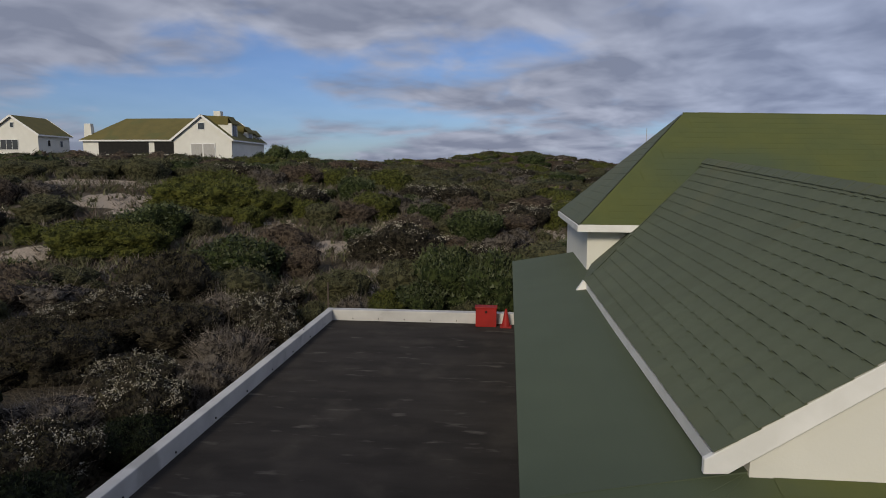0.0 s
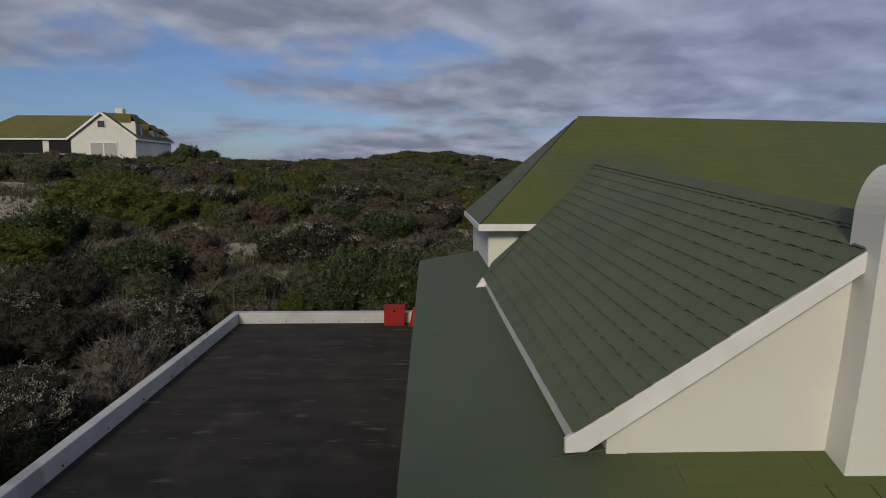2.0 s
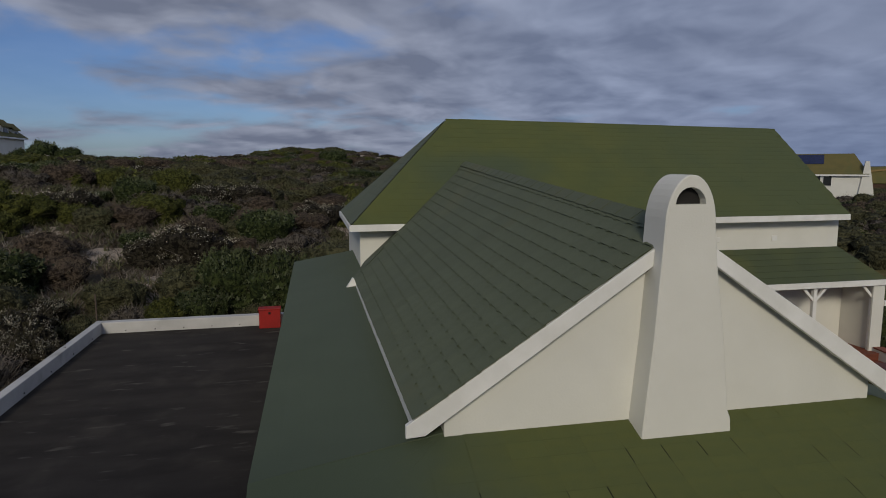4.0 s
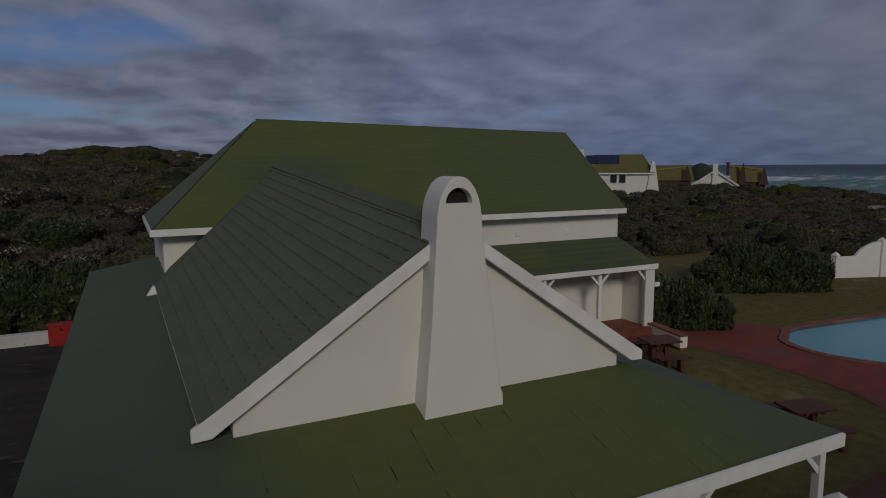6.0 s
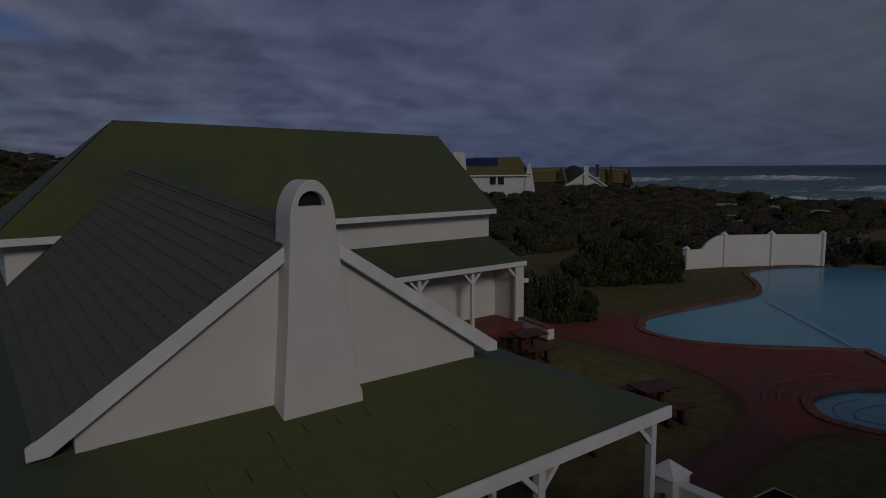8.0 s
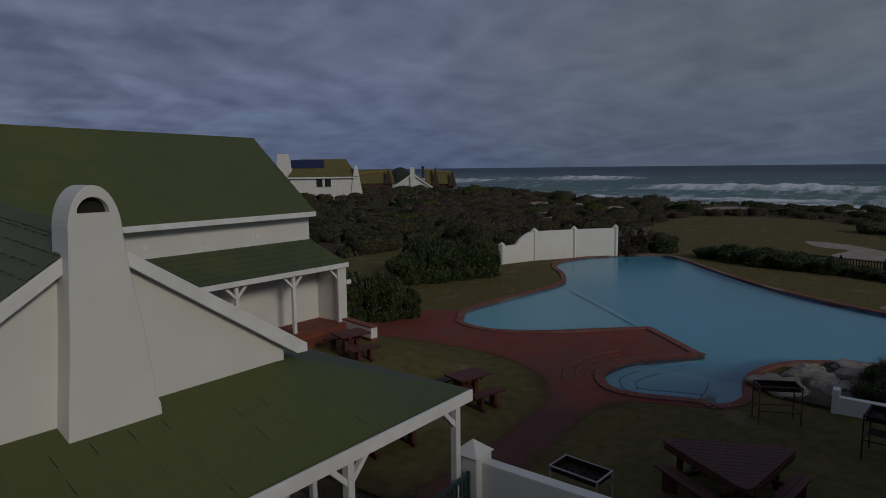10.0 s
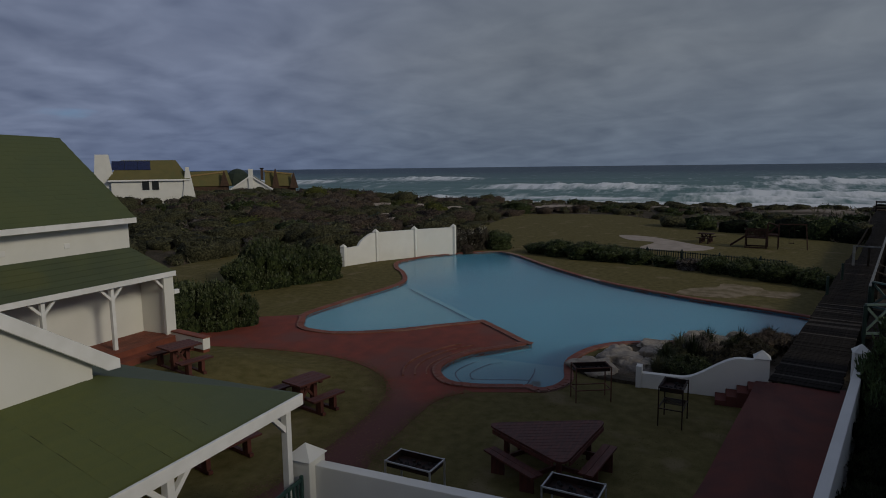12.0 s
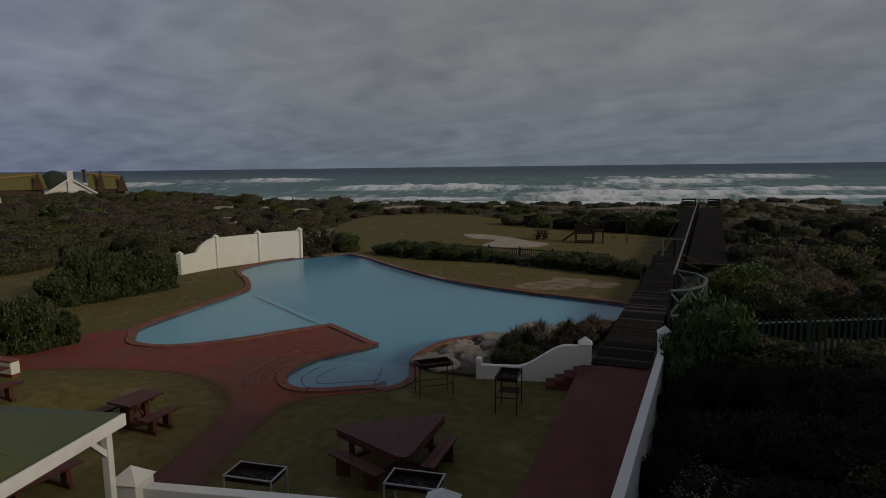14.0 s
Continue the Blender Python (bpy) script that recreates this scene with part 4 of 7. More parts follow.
# lean-to roofs round the front wing
W0 = (0.36, 3.79, 2.93)
at_home(patch("lean_to_roof", (0.34, 5.4, 3.40), (0.46, 18.5, 3.46), (2.3, 18.5, 3.78), (2.3, 5.75, 3.58), 0.09, SHEET, None, 2, 8))
at_home(patch("lean_to_roof", W0, (0.34, 5.4, 3.40), (2.2, 5.75, 3.56), (2.2, 5.74, 3.55), 0.09, MOSSY, None, 2, 2))
front_roof = at_home(patch("lean_to_roof", W0, (9.15, 3.79, 2.93), (7.3, 5.74, 3.55), (2.2, 5.74, 3.55), 0.09, MOSSY, None, 4, 2))
at_home(patch("lean_to_roof", (9.15, 3.79, 2.93), (9.15, 11.5, 2.93), (7.1, 11.5, 3.6), (7.2, 5.74, 3.55), 0.09, SHEET, None, 2, 4))
bm = boxes((0.36, 9.15, 3.745, 3.79, 2.76, 2.93), bevel=0.005)
hpart("fascia", bm, TRIM)
bm = boxes((9.11, 9.14, 3.80, 11.5, 2.72, 2.83), bevel=0.005)
hpart("fascia", bm, TRIM)
bm = boxes((0.6, 0.8, 5.5, 18.3, 0, 3.3))
hpart("outer_wall", bm, PLASTER)
bm = boxes((0.8, 2.2, 18.1, 18.3, 0, 3.4))
hpart("outer_wall", bm, PLASTER)
bm = boxes((0.46, 0.60, 8.2, 8.32, 2.55, 3.3), bevel=0.01)
hpart("downpipe", bm, TRIM)


def veranda_post(x, y, z1, zb=0.0, size=0.11, left=True, right=True, depth=False):
    hpart("post", boxes((x - size / 2, x + size / 2, y - size / 2, y + size / 2, zb, z1), bevel=0.008), TRIM)
    for s, on in ((-1, left), (1, right)):
        if on:
            hpart("brace", beams(((x, y, z1 - 0.42), (x + s * 0.38, y, z1 - 0.03), 0.07, 0.07)), TRIM)
    if depth:
        hpart("brace", beams(((x, y, z1 - 0.42), (x, y + 0.38, z1 - 0.03), 0.07, 0.07)), TRIM)


for px_ in (2.0, 4.4, 6.75):
    veranda_post(px_, 3.95, 2.78)
veranda_post(8.98, 3.95, 2.78, right=False, depth=True)
veranda_post(8.98, 7.3, 2.78, left=False, right=False, depth=True)
hpart("beam", boxes((0.5, 9.05, 3.89, 4.01, 2.74, 2.84)), TRIM)

# back wing
BE_Y, BE_Z, BR_Y, BR_Z = 15.16, 4.80, 18.63, 7.59
BR_Z2 = 7.39
BX0, BX1 = 1.93, 16.05
back_roof = at_home(patch("main_roof", (BX0, BE_Y, BE_Z), (BX1 + 0.05, BE_Y, BE_Z), (16.26, BR_Y, BR_Z2), (5.03, BR_Y, BR_Z), 0.10, BACKROOF, None, 8, 4))
at_home(patch("main_roof", (BX0, 20.4, BE_Z), (BX0, BE_Y, BE_Z), (5.03, BR_Y, BR_Z), (5.03, BR_Y + 0.02, BR_Z), 0.10, SLATE, None, 4, 4))
at_home(patch("main_roof", (BX1, 21.6, BE_Z), (BX0, 20.4, BE_Z), (5.03, BR_Y, BR_Z), (16.26, BR_Y, BR_Z2), 0.10, SHINGLE, None, 4, 4))
courses("roof_course", (BX0 - 0.02, 20.4, BE_Z + 0.004), (BX0 - 0.02, BE_Y, BE_Z + 0.004), (5.01, BR_Y, BR_Z + 0.004), (5.01, BR_Y + 0.02, BR_Z + 0.004), 0.27, SLATE, 0.006)
hpart("ridge_cap", beams(((5.0, BR_Y + 0.03, BR_Z), (16.28, BR_Y + 0.03, BR_Z2), 0.1, 0.03), bevel=0.012), BACKROOF)
hpart("fascia", boxes((BX0 - 0.03, BX1 + 0.04, BE_Y - 0.05, BE_Y, BE_Z - 0.16, BE_Z + 0.005), bevel=0.006), TRIM)
hpart("fascia", boxes((BX0 - 0.06, BX0 - 0.01, BE_Y, 20.4, BE_Z - 0.16, BE_Z - 0.1 + 0.08), bevel=0.006), TRIM)
hpart("soffit", boxes((BX0, BX1, BE_Y, 15.6, BE_Z - 0.14, BE_Z - 0.11)), TRIM)
hpart("soffit", boxes((BX0, 2.2, 15.6, 20.4, BE_Z - 0.14, BE_Z - 0.11)), TRIM)
hpart("back_wing_wall", boxes((2.15, 16.13, 15.56, 15.78, 0, BE_Z)), PLASTER)
hpart("back_wing_wall", boxes((2.15, 2.37, 15.78, 20.2, 0, BE_Z)), PLASTER)
bm = bmesh.new()
prism(bm, [(15.91, 15.78, 0), (15.91, 21.3, 0), (15.91, 21.3, BE_Z), (15.91, BR_Y, BR_Z2 - 0.12), (15.91, 15.78, BE_Z + 0.3)], (0.22, 0, 0))
hpart("gable_wall", bm, PLASTER)
hpart("back_wing_wall", boxes((2.37, 15.9, 21.0, 21.2, 0, BE_Z)), PLASTER)
for vx in (10.2, 12.05, 13.9):
    hpart("air_vent", boxes((vx, vx + 0.17, 15.535, 15.558, 4.05, 4.2), bevel=0.006), TRIM, "small square louvred vent")

# porch of the back wing
at_home(patch("porch_roof", (7.6, 14.34, 3.02), (16.72, 14.34, 3.02), (16.13, 15.56, 3.82), (7.6, 15.56, 3.82), 0.08, PORCHROOF, None, 8, 3))
courses("roof_course", (7.6, 14.33, 3.024), (16.72, 14.33, 3.024), (16.13, 15.55, 3.824), (7.6, 15.55, 3.824), 0.24, PORCHROOF, 0.010)
hpart("fascia", boxes((7.6, 16.76, 14.29, 14.34, 2.87, 3.03), bevel=0.006), TRIM)
deck = hpart("deck", boxes((8.0, 16.6, 14.1, 15.55, 0.0, 0.945)), STEPWOOD)
bpy.context.view_layer.update()
for k in range(10):
    bd = part("deck_board", boxes((8.0, 16.4, 14.085 + 0.146 * k, 14.085 + 0.146 * k + 0.138, 0.946, 0.98), bevel=0.004), STEPWOOD)
    bd.parent, bd.matrix_parent_inverse = deck, deck.matrix_world.inverted()
for k in range(2):
    hpart("step", boxes((13.0, 16.35, 14.1 - 0.42 * (k + 1), 14.1 - 0.42 * k, 0, 0.98 - 0.19 * (k + 1)), bevel=0.01), STEPWOOD)
for px_ in (10.2, 12.35, 14.45):
    veranda_post(px_, 14.45, 2.9, 0.98)
veranda_post(16.38, 14.45, 2.9, 0.98, right=False)
hpart("porch_end_wall", boxes((16.42, 16.6, 14.42, 15.55, 0, 2.92)), PLASTER)
hpart("porch_end_wall", boxes((16.30, 16.68, 14.36, 14.42, 0.6, 2.86)), PLASTER)
hpart("porch_end_wall", boxes((16.13, 16.6, 15.56, 15.7, 0, 3.1)), PLASTER)
hpart("stair_wall_base", beams(((16.55, 14.3, 0.35), (16.27, 12.7, 0.35), 0.22, 0.7)), STEPWOOD)
hpart("stair_wall", beams(((16.55, 14.3, 0.88), (16.25, 12.66, 0.88), 0.26, 0.36), bevel=0.015), PLASTER)
hpart("stair_wall_cap", beams(((16.55, 14.3, 1.08), (16.25, 12.64, 1.08), 0.29, 0.04)), STEPWOOD)
hpart("wall_bracket", boxes((16.69, 16.9, 14.34, 14.45, 2.26, 2.4), bevel=0.01), TRIM)

# ---- yard ----
# Unseen block, added behind the camera to shade the yard and its shrubs.
tagged(part("wall_west", boxes((-17.0, -1.5, -12.0, -4.9, -0.5, 8.4), bevel=0.03), PLASTER), "unseen white wall added to shade the yard shrubs", "wall", kind="structure")
# Second unseen block, added to throw shade over ramp, near lawn and shrubs.
tagged(part("wall_south", boxes((1.0, 16.5, -16.5, -10.6, -0.5, 8.8), bevel=0.03), PLASTER), "unseen white wall added to shade the ramp and lawn", "wall", kind="structure")
yard = tagged(part("floor_yard", boxes((-4.71, 0.6, -9.0, 18.2, 1.2, 1.695)), SCUFFED), "black tarred yard surface with grey scuffs", "yard", kind="structure")
tagged(part("wall_yard_west", boxes((-4.90, -4.71, -9.0, 18.48, 0.6, 2.0), bevel=0.02), OLDPLASTER), "low white plastered parapet wall", "wall", kind="structure")
tagged(part("wall_yard_north", boxes((-4.71, 0.6, 18.2, 18.48, 0.6, 2.0), bevel=0.02), OLDPLASTER), "low white plastered parapet wall", "wall", kind="structure")


def red_box():
    ob = empty("utility_box", -0.25, 18.0, 1.695)
    part("cabinet", boxes((-0.29, 0.29, -0.16, 0.16, 0.0, 0.52), bevel=0.012), RED, ob)
    part("lid", boxes((-0.31, 0.31, -0.19, 0.17, 0.522, 0.56), bevel=0.01), RED, ob)
    part("latch", boxes((-0.03, 0.03, -0.185, -0.162, 0.40, 0.46)), IRON, ob)
    tagged(ob, "small red metal utility cabinet on the yard", "utility box")


red_box()


def cone():
    ob = empty("traffic_cone", 0.30, 17.9, 1.695)
    bm = bmesh.new()
    bmesh.ops.create_cone(bm, cap_ends=True, segments=24, radius1=0.12, radius2=0.025, depth=0.48, matrix=Matrix.Translation((0, 0, 0.275)))
    part("body", bm, RED, ob)
    part("base", boxes((-0.16, 0.16, -0.16, 0.16, 0, 0.035), bevel=0.01), RED, ob)
    tagged(ob, "worn red plastic traffic cone on the yard", "traffic cone")


cone()


# ---- shingles ----
def shingles(parent, p00, p10, p11, p01, exposure, width, mat, keep, thick=0.014, seed=1, limit=300, gap=0.012, here=None, lift=0.012, jitter=0.015, curl=0.0, some=1.0, tilt=None, tab=False):
    """Lapped shingles over a four-cornered slope; keep(point) picks those that are parts, the rest are joined."""
    P = [Vector(p) for p in (p00, p10, p11, p01)]
    rows = max(2, round((P[3] - P[0]).length / exposure))
    me = bpy.data.meshes.new("shingle")
    shape = ((-0.5, 0.5, 0, 1.12, 0, 1), (0.37, 0.51, -0.10, 0.06, 0.1, 1.4)) if tab else ((-0.5, 0.5, 0, 1.12, 0, 1),)
    bm = boxes(*shape)
    bm.to_mesh(me)
    bm.free()
    me.materials.append(mat)
    rng = random.Random(seed)
    inv = parent.matrix_world.inverted()
    rest, count = bmesh.new(), 0
    for j in range(rows):
        a0, a1 = P[0].lerp(P[3], j / rows), P[1].lerp(P[2], j / rows)
        b0, b1 = P[0].lerp(P[3], (j + 1) / rows), P[1].lerp(P[2], (j + 1) / rows)
        n = max(1, round((a1 - a0).length / width))
        for i in range(n + 1):
            u0, u1 = (i - 0.5 * (j % 2)) / n, (i + 1 - 0.5 * (j % 2)) / n
            u0, u1 = max(0.0, u0), min(1.0, u1)
            if u1 - u0 < 0.2 / n:
                continue
            c = a0.lerp(a1, (u0 + u1) / 2)
            up_ = b0.lerp(b1, (u0 + u1) / 2) - c
            if here and not here(c):
                continue
            ax = (a1 - a0).normalized()
            up_ = up_ - ax * up_.dot(ax)
            nrm = ax.cross(up_).normalized()
            if nrm.z < 0:
                nrm = -nrm
            rise_ = thick * 0.9 if tilt is None else tilt * rng.uniform(0.5, 1.1)
            vy = (up_ - nrm * rise_).normalized()
            nz = ax.cross(vy).normalized()
            if nz.z < 0:
                nz = -nz
            w = (a1 - a0).length * (u1 - u0) - 0.001 - gap * max(0.0, rng.uniform(-1.0, 1.0)) * (rng.random() < some)
            if curl:
                g = rng.uniform(0.2, 1.0) * curl / max(w, 0.05)
                ax, nz = (ax + nz * g).normalized(), (nz - ax * g).normalized()
            m = Matrix((ax * w, vy * up_.length, nz * thick)).transposed().to_4x4()
            m.translation = c + nrm * (rise_ + lift + rng.uniform(0, 0.3 * lift)) + up_ * rng.uniform(-jitter, jitter)
            if count < limit and keep(c) and not (tab and j == 0):
                ob = new("shingle", me)
                ob.parent = parent
                ob.matrix_basis = inv @ m
                count += 1
            else:
                for q in shape if j else shape[:1]:
                    box(rest, *q, 0, m)
    if rest.verts:
        o = part("far_shingles", rest, mat)
        o.parent = parent
        o.matrix_basis = inv
        tagged(o, kind="stuff")
    else:
        rest.free()


bpy.context.view_layer.update()
shingles(left_deck, (KX0 + 0.035, 5.545, EAVE_Z + 0.05), (KX0 + 0.015, 17.1, EAVE_Z + 0.05), (BACK_APEX[0] - 0.02, 17.1, BACK_APEX[2]), (APEX[0] - 0.02, APEX[1], APEX[2]), 0.20, 0.30, SLATE, lambda p: p.y < 9.3, 0.005, seed=2, gap=0.006, jitter=0.012, curl=0.022, lift=0.005, tilt=0.012,
         here=lambda p: p.y < 13.4 + (p.x - 1.82) * 1.05, tab=True)
at_home(patch("roof_felt", (1.25, 3.95, 2.984), (8.2, 3.95, 2.984), (6.6, 5.55, 3.493), (3.0, 5.55, 3.493), 0.004, UNDERLAY, None))
shingles(front_roof, (W0[0], 3.81, 2.938), (9.13, 3.81, 2.938), (7.3, 5.74, 3.55), (2.2, 5.74, 3.55), 0.30, 0.40, MOSSY, lambda p: True, 0.0008, seed=3, gap=0.022, lift=0.0045, jitter=0.0, some=0.5,
         here=lambda p: W0[0] + (p.y + 0.3 - 3.79) * 0.944 + 0.16 < p.x < 9.15 - (p.y + 0.3 - 3.79) * 0.949 - 0.16)
shingles(back_roof, (BX0, BE_Y - 0.02, BE_Z), (BX1 + 0.05, BE_Y - 0.02, BE_Z), (16.26, BR_Y, BR_Z2), (5.03, BR_Y, BR_Z), 0.27, 0.36, BACKROOF, lambda p: False, 0.0025, seed=4, lift=0.005, gap=0.004, jitter=0.006,
         here=lambda p: BX0 + (p.y + 0.25 - BE_Y) * 0.893 + 0.16 < p.x < BX1 - 0.1 + (p.y - BE_Y) * 0.06)


# drain holes along the yard walls
hole_me = bpy.data.meshes.new("drain_hole")
_bm = boxes((-0.012, 0.012, -0.014, 0.014, -0.014, 0.014), bevel=0.005)
_bm.to_mesh(hole_me)
_bm.free()
hole_me.materials.append(SOOT_AND_SHADE)
for k in range(18):
    o = new("drain_hole", hole_me)
    o.parent = bpy.data.objects["wall_yard_west"]
    o.location = (-4.705, 17.4 - 1.35 * k, 1.765)
for k in range(6):
    o = new("drain_hole", hole_me)
    o.parent = bpy.data.objects["wall_yard_north"]
    o.location = (-4.1 + 0.75 * k, 18.195, 1.76)

# ---- garden walls, gate and steps ----
def pillar(ob, x, y, zb, zt, w, name="pillar"):
    bm = bmesh.new()
    h = w / 2
    box(bm, x - h, x + h, y - h, y + h, zb, zt - 0.2, 0.012)
    part(name, bm, PLASTER, ob)
    bm = bmesh.new()
    v = [bm.verts.new(p) for p in ((x - h - 0.03, y - h - 0.03, zt - 0.2), (x + h + 0.03, y - h - 0.03, zt - 0.2), (x + h + 0.03, y + h + 0.03, zt - 0.2), (x - h - 0.03, y + h + 0.03, zt - 0.2))]
    t = bm.verts.new((x, y, zt))
    bm.faces.new(v[::-1])
    for i in range(4):
        bm.faces.new((v[i], v[(i + 1) % 4], t))
    part(name + "_cap", bm, PLASTER, ob)


def front_wall():
    ob = empty("garden_wall")
    tagged(ob, "white plastered garden wall with pointed pillars", "garden wall", kind="structure")
    pillar(ob, 9.34, 3.88, 0, 2.05, 0.42)
    pillar(ob, 9.42, -0.75, 0, 2.04, 0.42)
    bm = boxes((9.28, 9.48, -0.55, 3.68, 0, 1.74), bevel=0.015)
    part("wall", bm, PLASTER, ob)
    bm = boxes((9.28, 9.48, -6.5, -0.95, 0, 1.74), bevel=0.015)
    part("wall", bm, PLASTER, ob)


front_wall()


def gate():
    ob = empty("garden_gate", 9.12, 3.80, 0.1, 182)
    tagged(ob, "dark green metal garden gate with upright bars", "gate")
    for x in (0.0, 1.1):
        part("stile", boxes((x, x + 0.05, -0.022, 0.022, 0, 1.53), bevel=0.004), GATEGREEN, ob)
    for z in (0.12, 1.44):
        part("rail", boxes((0.05, 1.1, -0.018, 0.018, z, z + 0.055), bevel=0.004), GATEGREEN, ob)
    for k in range(9):
        part("bar", boxes((0.12 + 0.105 * k, 0.15 + 0.105 * k, -0.013, 0.013, 0.175, 1.44)), GATEGREEN, ob)
    part("latch", boxes((1.08, 1.16, -0.035, -0.022, 0.9, 1.0)), IRON, ob)


gate()


def screen_wall():
    """The free-standing wall in panels beyond the pool, its end swept down in a curve."""
    ob = empty("screen_wall", 39, 18, 0)
    tagged(ob, "free-standing white wall panels with pointed pillars", "garden wall", kind="structure")
    pts = [(35.8, 20.1), (38.4, 19.2), (41.0, 17.6), (43.3, 15.6)]
    for i, (x, y) in enumerate(pts):
        pillar(ob, x - 39, y - 18, 0, 1.45 if i == 0 else 2.2, 0.3)
    for i in range(3):
        a, b = Vector((*pts[i], 0)) - Vector((39, 18, 0)), Vector((*pts[i + 1], 0)) - Vector((39, 18, 0))
        d = (b - a).normalized()
        nrm = Vector((-d.y, d.x, 0)) * 0.09
        n, top = 12, []
        for k in range(n + 1):
            s = k / n
            z = 1.95 if i else (1.15 + 0.1 * s if s < 0.45 else 1.2 + 0.75 * math.sqrt(min(1, (s - 0.45) / 0.4)))
            top.append((a.lerp(b, s), z))
        bm = bmesh.new()
        prism(bm, [(*(p - nrm).xy, z) for p, z in top] + [(*(b - nrm).xy, 0), (*(a - nrm).xy, 0)], nrm * 2)
        part("panel", bm, PLASTER, ob)


screen_wall()


def swept_wall():
    """The low wall by the steps, rising in an S to its pillar."""
    ob = empty("swept_wall", 19.8, -1.36, 0)
    tagged(ob, "low white wall swept up to a pointed pillar", "garden wall", kind="structure")
    pillar(ob, 0.1, -1.73, 0, 1.37, 0.36)
    n, top = 24, []
    for k in range(n + 1):
        s = k / n
        top.append((1.35 - 3.05 * s, 0.42 + 0.70 * float(smooth01(0.35, 0.85, s))))
    bm = bmesh.new()
    prism(bm, [(-0.1, y, z) for y, z in top] + [(-0.1, -1.7, -0.1), (-0.1, 1.35, -0.1)], (0.2, 0, 0))
    part("wall", bm, PLASTER, ob)
    part("end_block", boxes((-0.14, 0.14, 1.3, 1.46, -0.1, 0.62), bevel=0.015), PLASTER, ob)
    for k in range(4):
        part("step", boxes((-0.75, -0.11, -0.62 - 0.26 * k - 0.26, -0.62 - 0.26 * k, 0, 0.135 * (k + 1)), bevel=0.01), DULL, ob)


swept_wall()


def ramp_wall():
    ob = empty("ramp_wall")
    tagged(ob, "long low white wall beside the paved ramp", "garden wall", kind="structure")
    part("wall", beams(((10.0, -3.02, 0.7), (19.35, -5.2, 0.7), 0.19, 1.45), bevel=0.02), PLASTER, ob)
    pillar(ob, 19.56, -5.24, 0, 1.85, 0.34)


ramp_wall()


# ---- furniture on the lawn ----
def picnic_table(x, y, rz, length=1.6, z=0.0, wood=None):
    """A thick table top on braced trestles, with a bench at each side on the same ground runners."""
    ob = empty("picnic_table", x, y, z, rz)
    tagged(ob, "dark red-stained wooden picnic table with heavy benches", "picnic table", "picnic tables on the lawn")
    h = length / 2
    for k in range(4):
        part("top_board", boxes((-h, h, -0.37 + 0.186 * k, -0.37 + 0.186 * k + 0.18, 0.70, 0.75), bevel=0.006), wood or WOOD, ob)
    for s in (-1, 1):
        e = s * (h - 0.3)
        part("post", boxes((e - 0.06, e + 0.06, -0.09, 0.09, 0.08, 0.63), bevel=0.008), wood or WOOD, ob)
        part("top_batten", boxes((e - 0.045, e + 0.045, -0.34, 0.34, 0.63, 0.70), bevel=0.006), wood or WOOD, ob)
        part("runner", boxes((e - 0.05, e + 0.05, -0.92, 0.92, 0.0, 0.08), bevel=0.006), wood or WOOD, ob)
        part("brace", beams(((e - s * 0.05, 0, 0.25), (e - s * 0.42, 0, 0.68), 0.07, 0.07)), wood or WOOD, ob)
        for q in (-1, 1):
            part("bench_post", boxes((e - 0.05, e + 0.05, q * 0.75 - 0.1, q * 0.75 + 0.1, 0.08, 0.40), bevel=0.008), wood or WOOD, ob)
    for q in (-1, 1):
        for k in range(2):
            y0 = q * 0.75 - 0.16 + 0.163 * k
            part("bench_board", boxes((-h, h, y0, y0 + 0.157, 0.40, 0.45), bevel=0.006), wood or WOOD, ob)
    return ob


picnic_table(15.0, 8.0, -14, length=1.05)
picnic_table(14.7, 12.15, -14, length=1.0, z=0.57)
picnic_table(11.7, 8.3, -14, z=0.02)
picnic_table(56.0, -0.95, 80, length=1.2, wood=PLAYWOOD)


